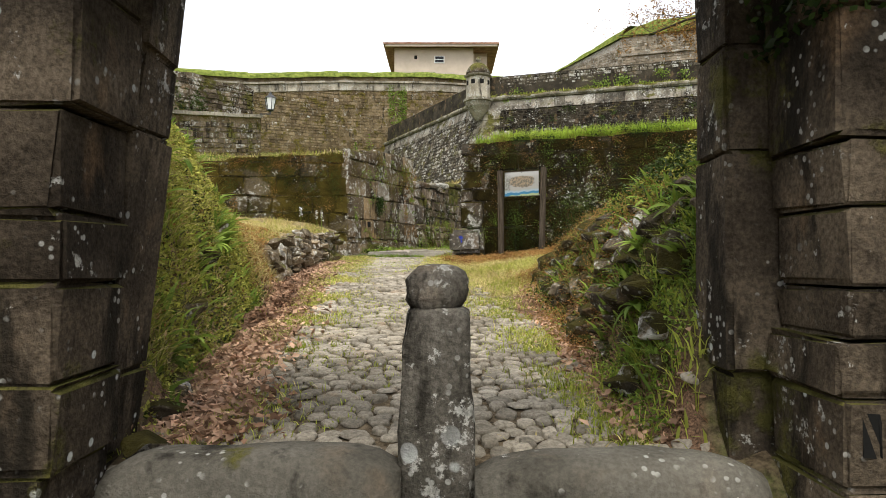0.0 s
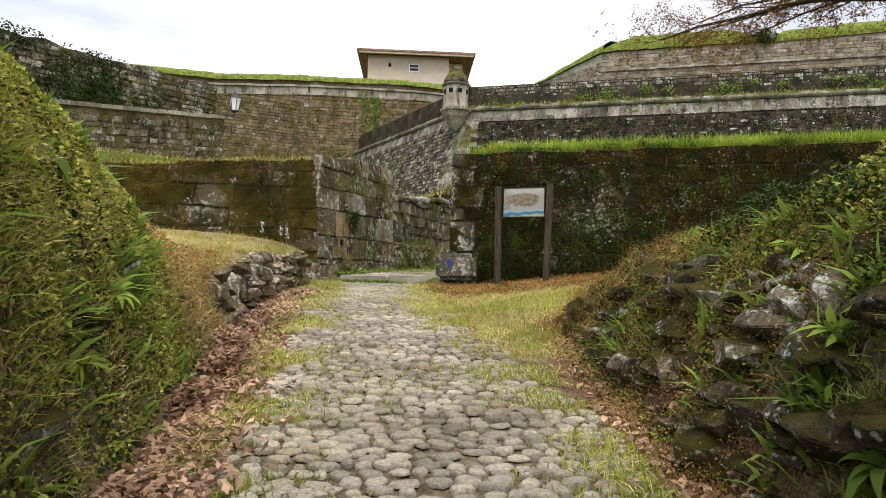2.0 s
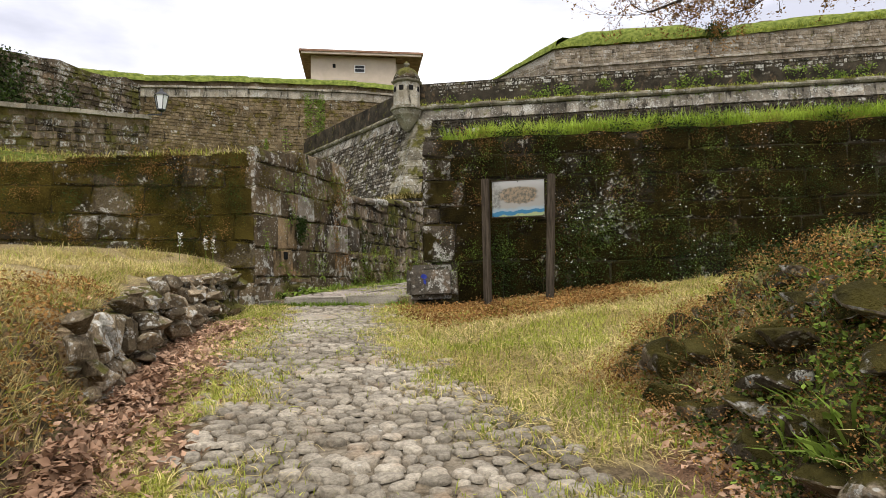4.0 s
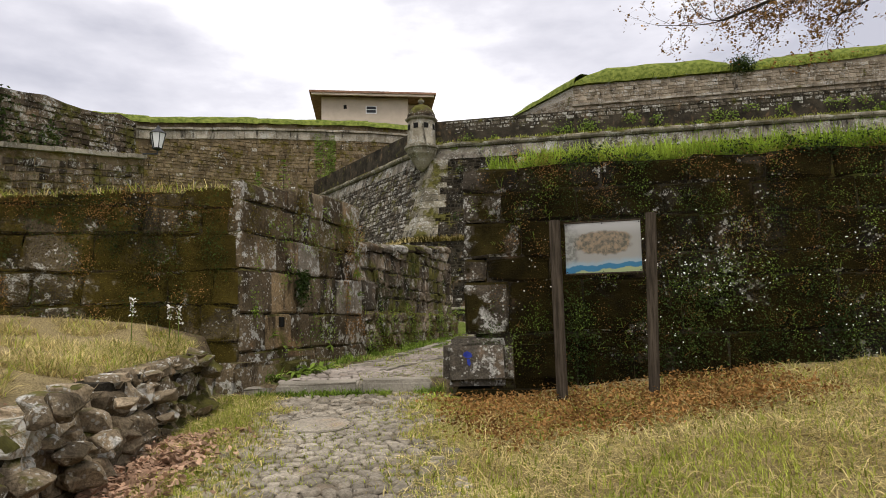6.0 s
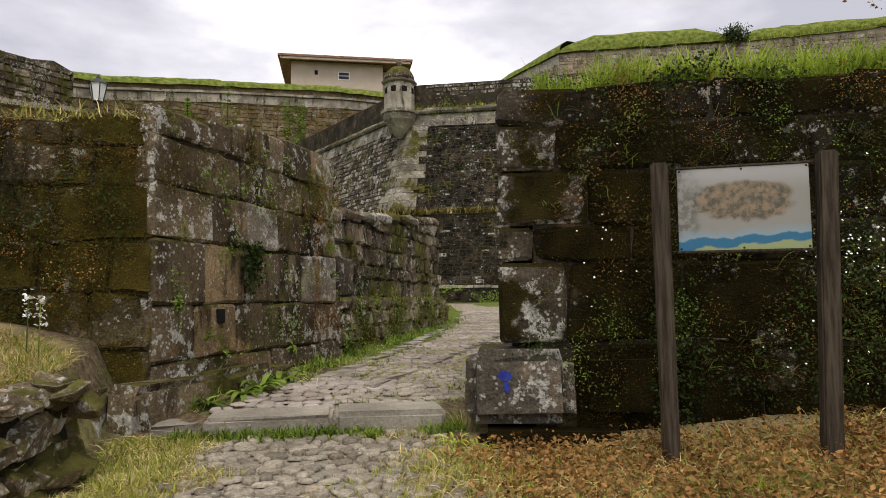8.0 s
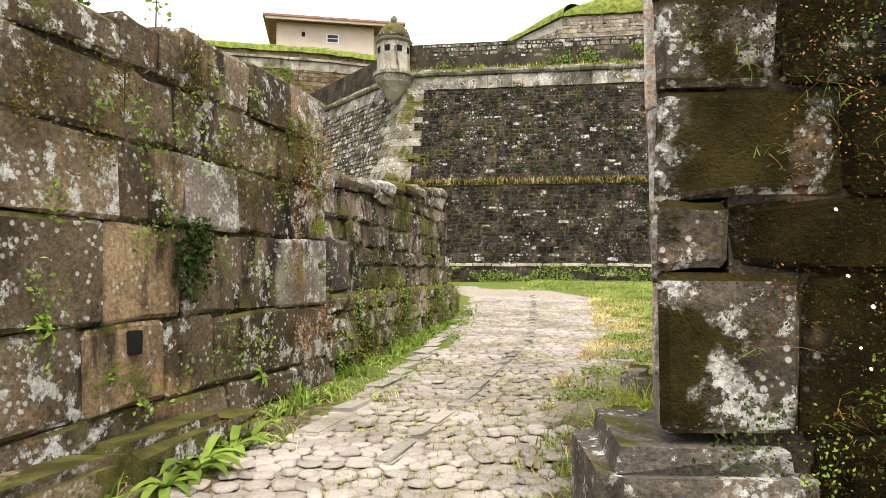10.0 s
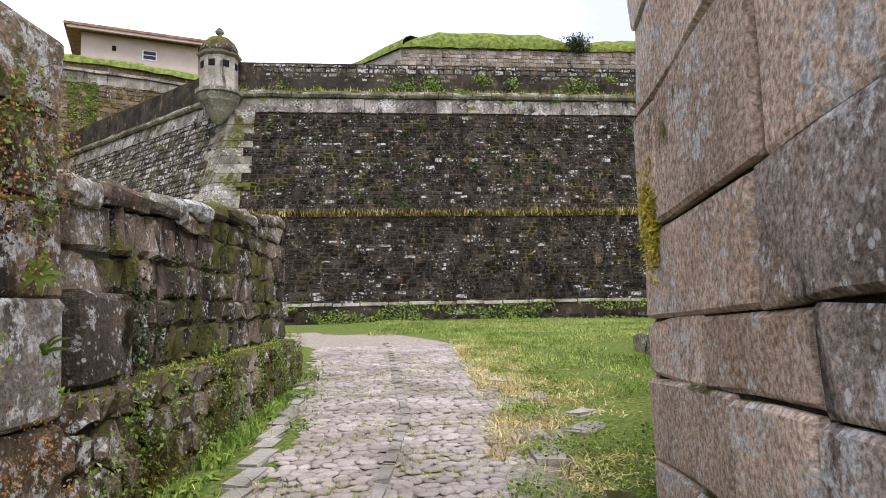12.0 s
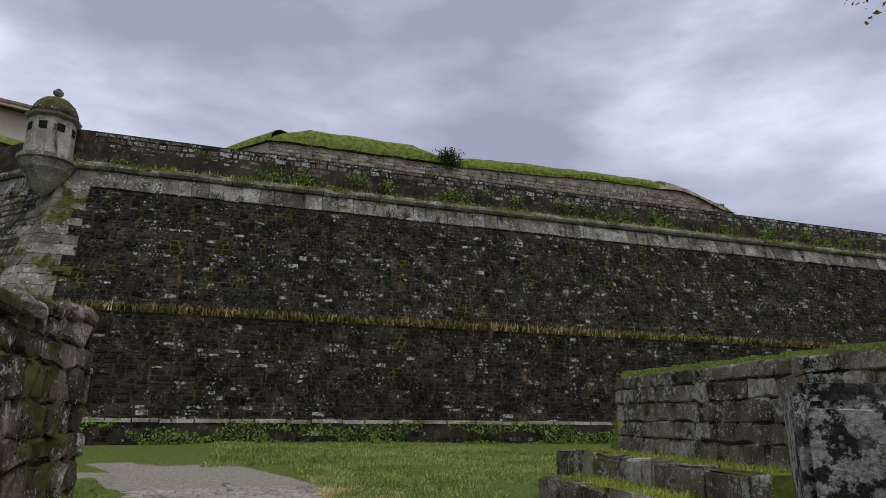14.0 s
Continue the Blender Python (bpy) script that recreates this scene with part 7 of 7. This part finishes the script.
for k, (x, y, size) in enumerate(((-1.75, 4.15, 1.2), (-1.9, 4.6, 1.0), (-2.0, 5.2, 1.0), (-2.15, 5.9, 0.9), (-2.35, 5.4, 1.0), (-2.3, 6.6, 0.8), (-2.45, 7.2, 0.9), (-2.5, 6.1, 1.0), (-2.7, 5.0, 1.2), (-2.4, 4.4, 1.1))):
    plant((DOCK + STRAP)[k % 5], (x, y, height(x, y) + 0.02), size * 0.75, rp.uniform(0, 360), "fresh green plant on the grassy bank", "bank plants", (0, 25))
for k, (x, y, size) in enumerate(((0.95, 17.55, 1.0), (0.8, 17.3, 1.1), (0.7, 17.8, 0.8), (1.3, 18.6, 0.9), (1.75, 19.3, 0.8), (2.45, 20.5, 0.9), (0.2, 16.35, 0.7), (0.05, 16.55, 0.6), (-0.6, 16.85, 0.5), (-1.3, 16.9, 0.5))):
    plant(STRAP[k % 2], (x, y, height(x, y)), size, rp.uniform(0, 360), "tuft of long bright grass at the wall foot", "grass tufts")
for k, (s_, z_) in enumerate(((0.3, 2.55), (0.75, 2.2), (2.4, 2.0), (3.4, 3.3), (3.5, 2.9))):
    plant(DOCK[k % 3], hole_at(s_, 0.05, z_), 0.45, rp.uniform(0, 360), "small fern rooted in a wall joint", "joint ferns", (50, 30))

# ivy on the walls and over the gate piers
wall_leaves("wall_ivy", at_w, 1.3, 1.7, 2.5, 3.1, 700, 350, 0.07, 0.024, M_IVY, 120, "dark ivy hanging in a joint of the block wall", (W_N.x, W_N.y, 0.4), 0.06, 2.2)
wall_leaves("joint_shrub", at_b2, 0.0, 0.7, 2.6, 3.7, 1500, 250, 0.13, 0.02, M_LEAF, 121, "leafy shrub growing in the wall corner", (0.9, -0.4, 0.4), 0.1, 1.6)
wall_leaves("terrace_sprays", at_f, 0.2, 6, 2.2, 4.2, 2000, 70, 0.09, 0.0095, M_LEAF, 122, "green sprays growing from the terrace wall", (-0.25, -1, 0.5), 0.1, 1.2)
wall_leaves("terrace_rust", at_f, 0.2, 6, 2.2, 4.3, 3000, 70, 0.08, 0.0065, M_FERN, 123, "rusty withered sprays on the terrace wall", (-0.25, -1, 0.5), 0.08, 1.2)
bush = np.array([along(23.4 + a, UP + 0.3 + c, 23.85 + b) for a, b, c in rs.normal(0, 1, (1400, 3)) * (0.5, 0.33, 0.2)])
leaves("rampart_bush", bush, 0.08, M_IVY, "dark bush at the edge of the upper rampart", seed=124, normal=(OUT[0], OUT[1], 0.5))
wall_leaves("parapet_weeds", lambda s, o, z: along(s, o, z), 1, 55, 13.9, 15.2, 4200, 60, 0.25, 0.07, M_LEAF, 125, "weeds growing along the parapet", (OUT[0], OUT[1], 0.5), 0.1, 0.8)
wall_leaves("face_weeds", lambda s, o, z: along(s, profile_out(z) + o, z), 1, 55, 8, 13, 2600, 40, 0.18, 0.06, M_IVY, 126, "dark weeds scattered over the bastion face", (OUT[0], OUT[1], 0.5), 0.06, 0.8)
x, y, z = rs.normal(1.75, 0.12, 700), rs.uniform(2.7, 3.4, 700), rs.uniform(2.35, 2.85, 700) ** 1.0
leaves("pier_ivy", np.stack([x, y, z], 1), 0.03, M_IVY, "dark ivy hanging over the gate pier", seed=127, normal=(-0.5, -0.8, 0.2))

# upright white flowers by the mossy wall
for k, (x, y) in enumerate(((-3.1, 16.75), (-3.6, 16.6), (-3.25, 16.9))):
    fl = thing("white_flower", (x, y, height(x, y) - 0.02), "tall white flower spike in the dry grass", "flower", "white flowers")
    part("stem", lathe(bmesh.new(), ((0.006, 0), (0.004, 0.5)), 5), M_LEAF, fl)
    h_ = rs.uniform(0.32, 0.55, 40)
    bl = leaves("blossom", np.stack([rs.normal(0, 0.022, 40), rs.normal(0, 0.022, 40), h_], 1), 0.018, M_PETAL, "cluster of small white petals", seed=130 + k)
    bl.parent = fl
    del bl["category"]

# shrubs and tufts along the brow of the terrace wall
wall_leaves("brow_shrubs", at_f, 0.9, 11, 4.35, 4.55, 2600, 130, 0.12, 0.018, M_IVY, 140, "small dark shrubs on the brow of the terrace wall", (-0.25, -1, 0.6), 0.03, 0.6)
wall_leaves("brow_withered", at_f, 0.6, 11, 4.2, 4.5, 3500, 60, 0.1, 0.009, M_FERN, 141, "withered tufts hanging from the brow of the wall", (-0.25, -1, 0.4), 0.06, 0.8)
wall_leaves("moss_brow", at_m, 1.0, 6.4, 3.9, 4.12, 4000, 120, 0.12, 0.009, M_FERN, 142, "rusty tufts on the brow of the mossy wall", (0, -1, 0.5), 0.02, 0.6)
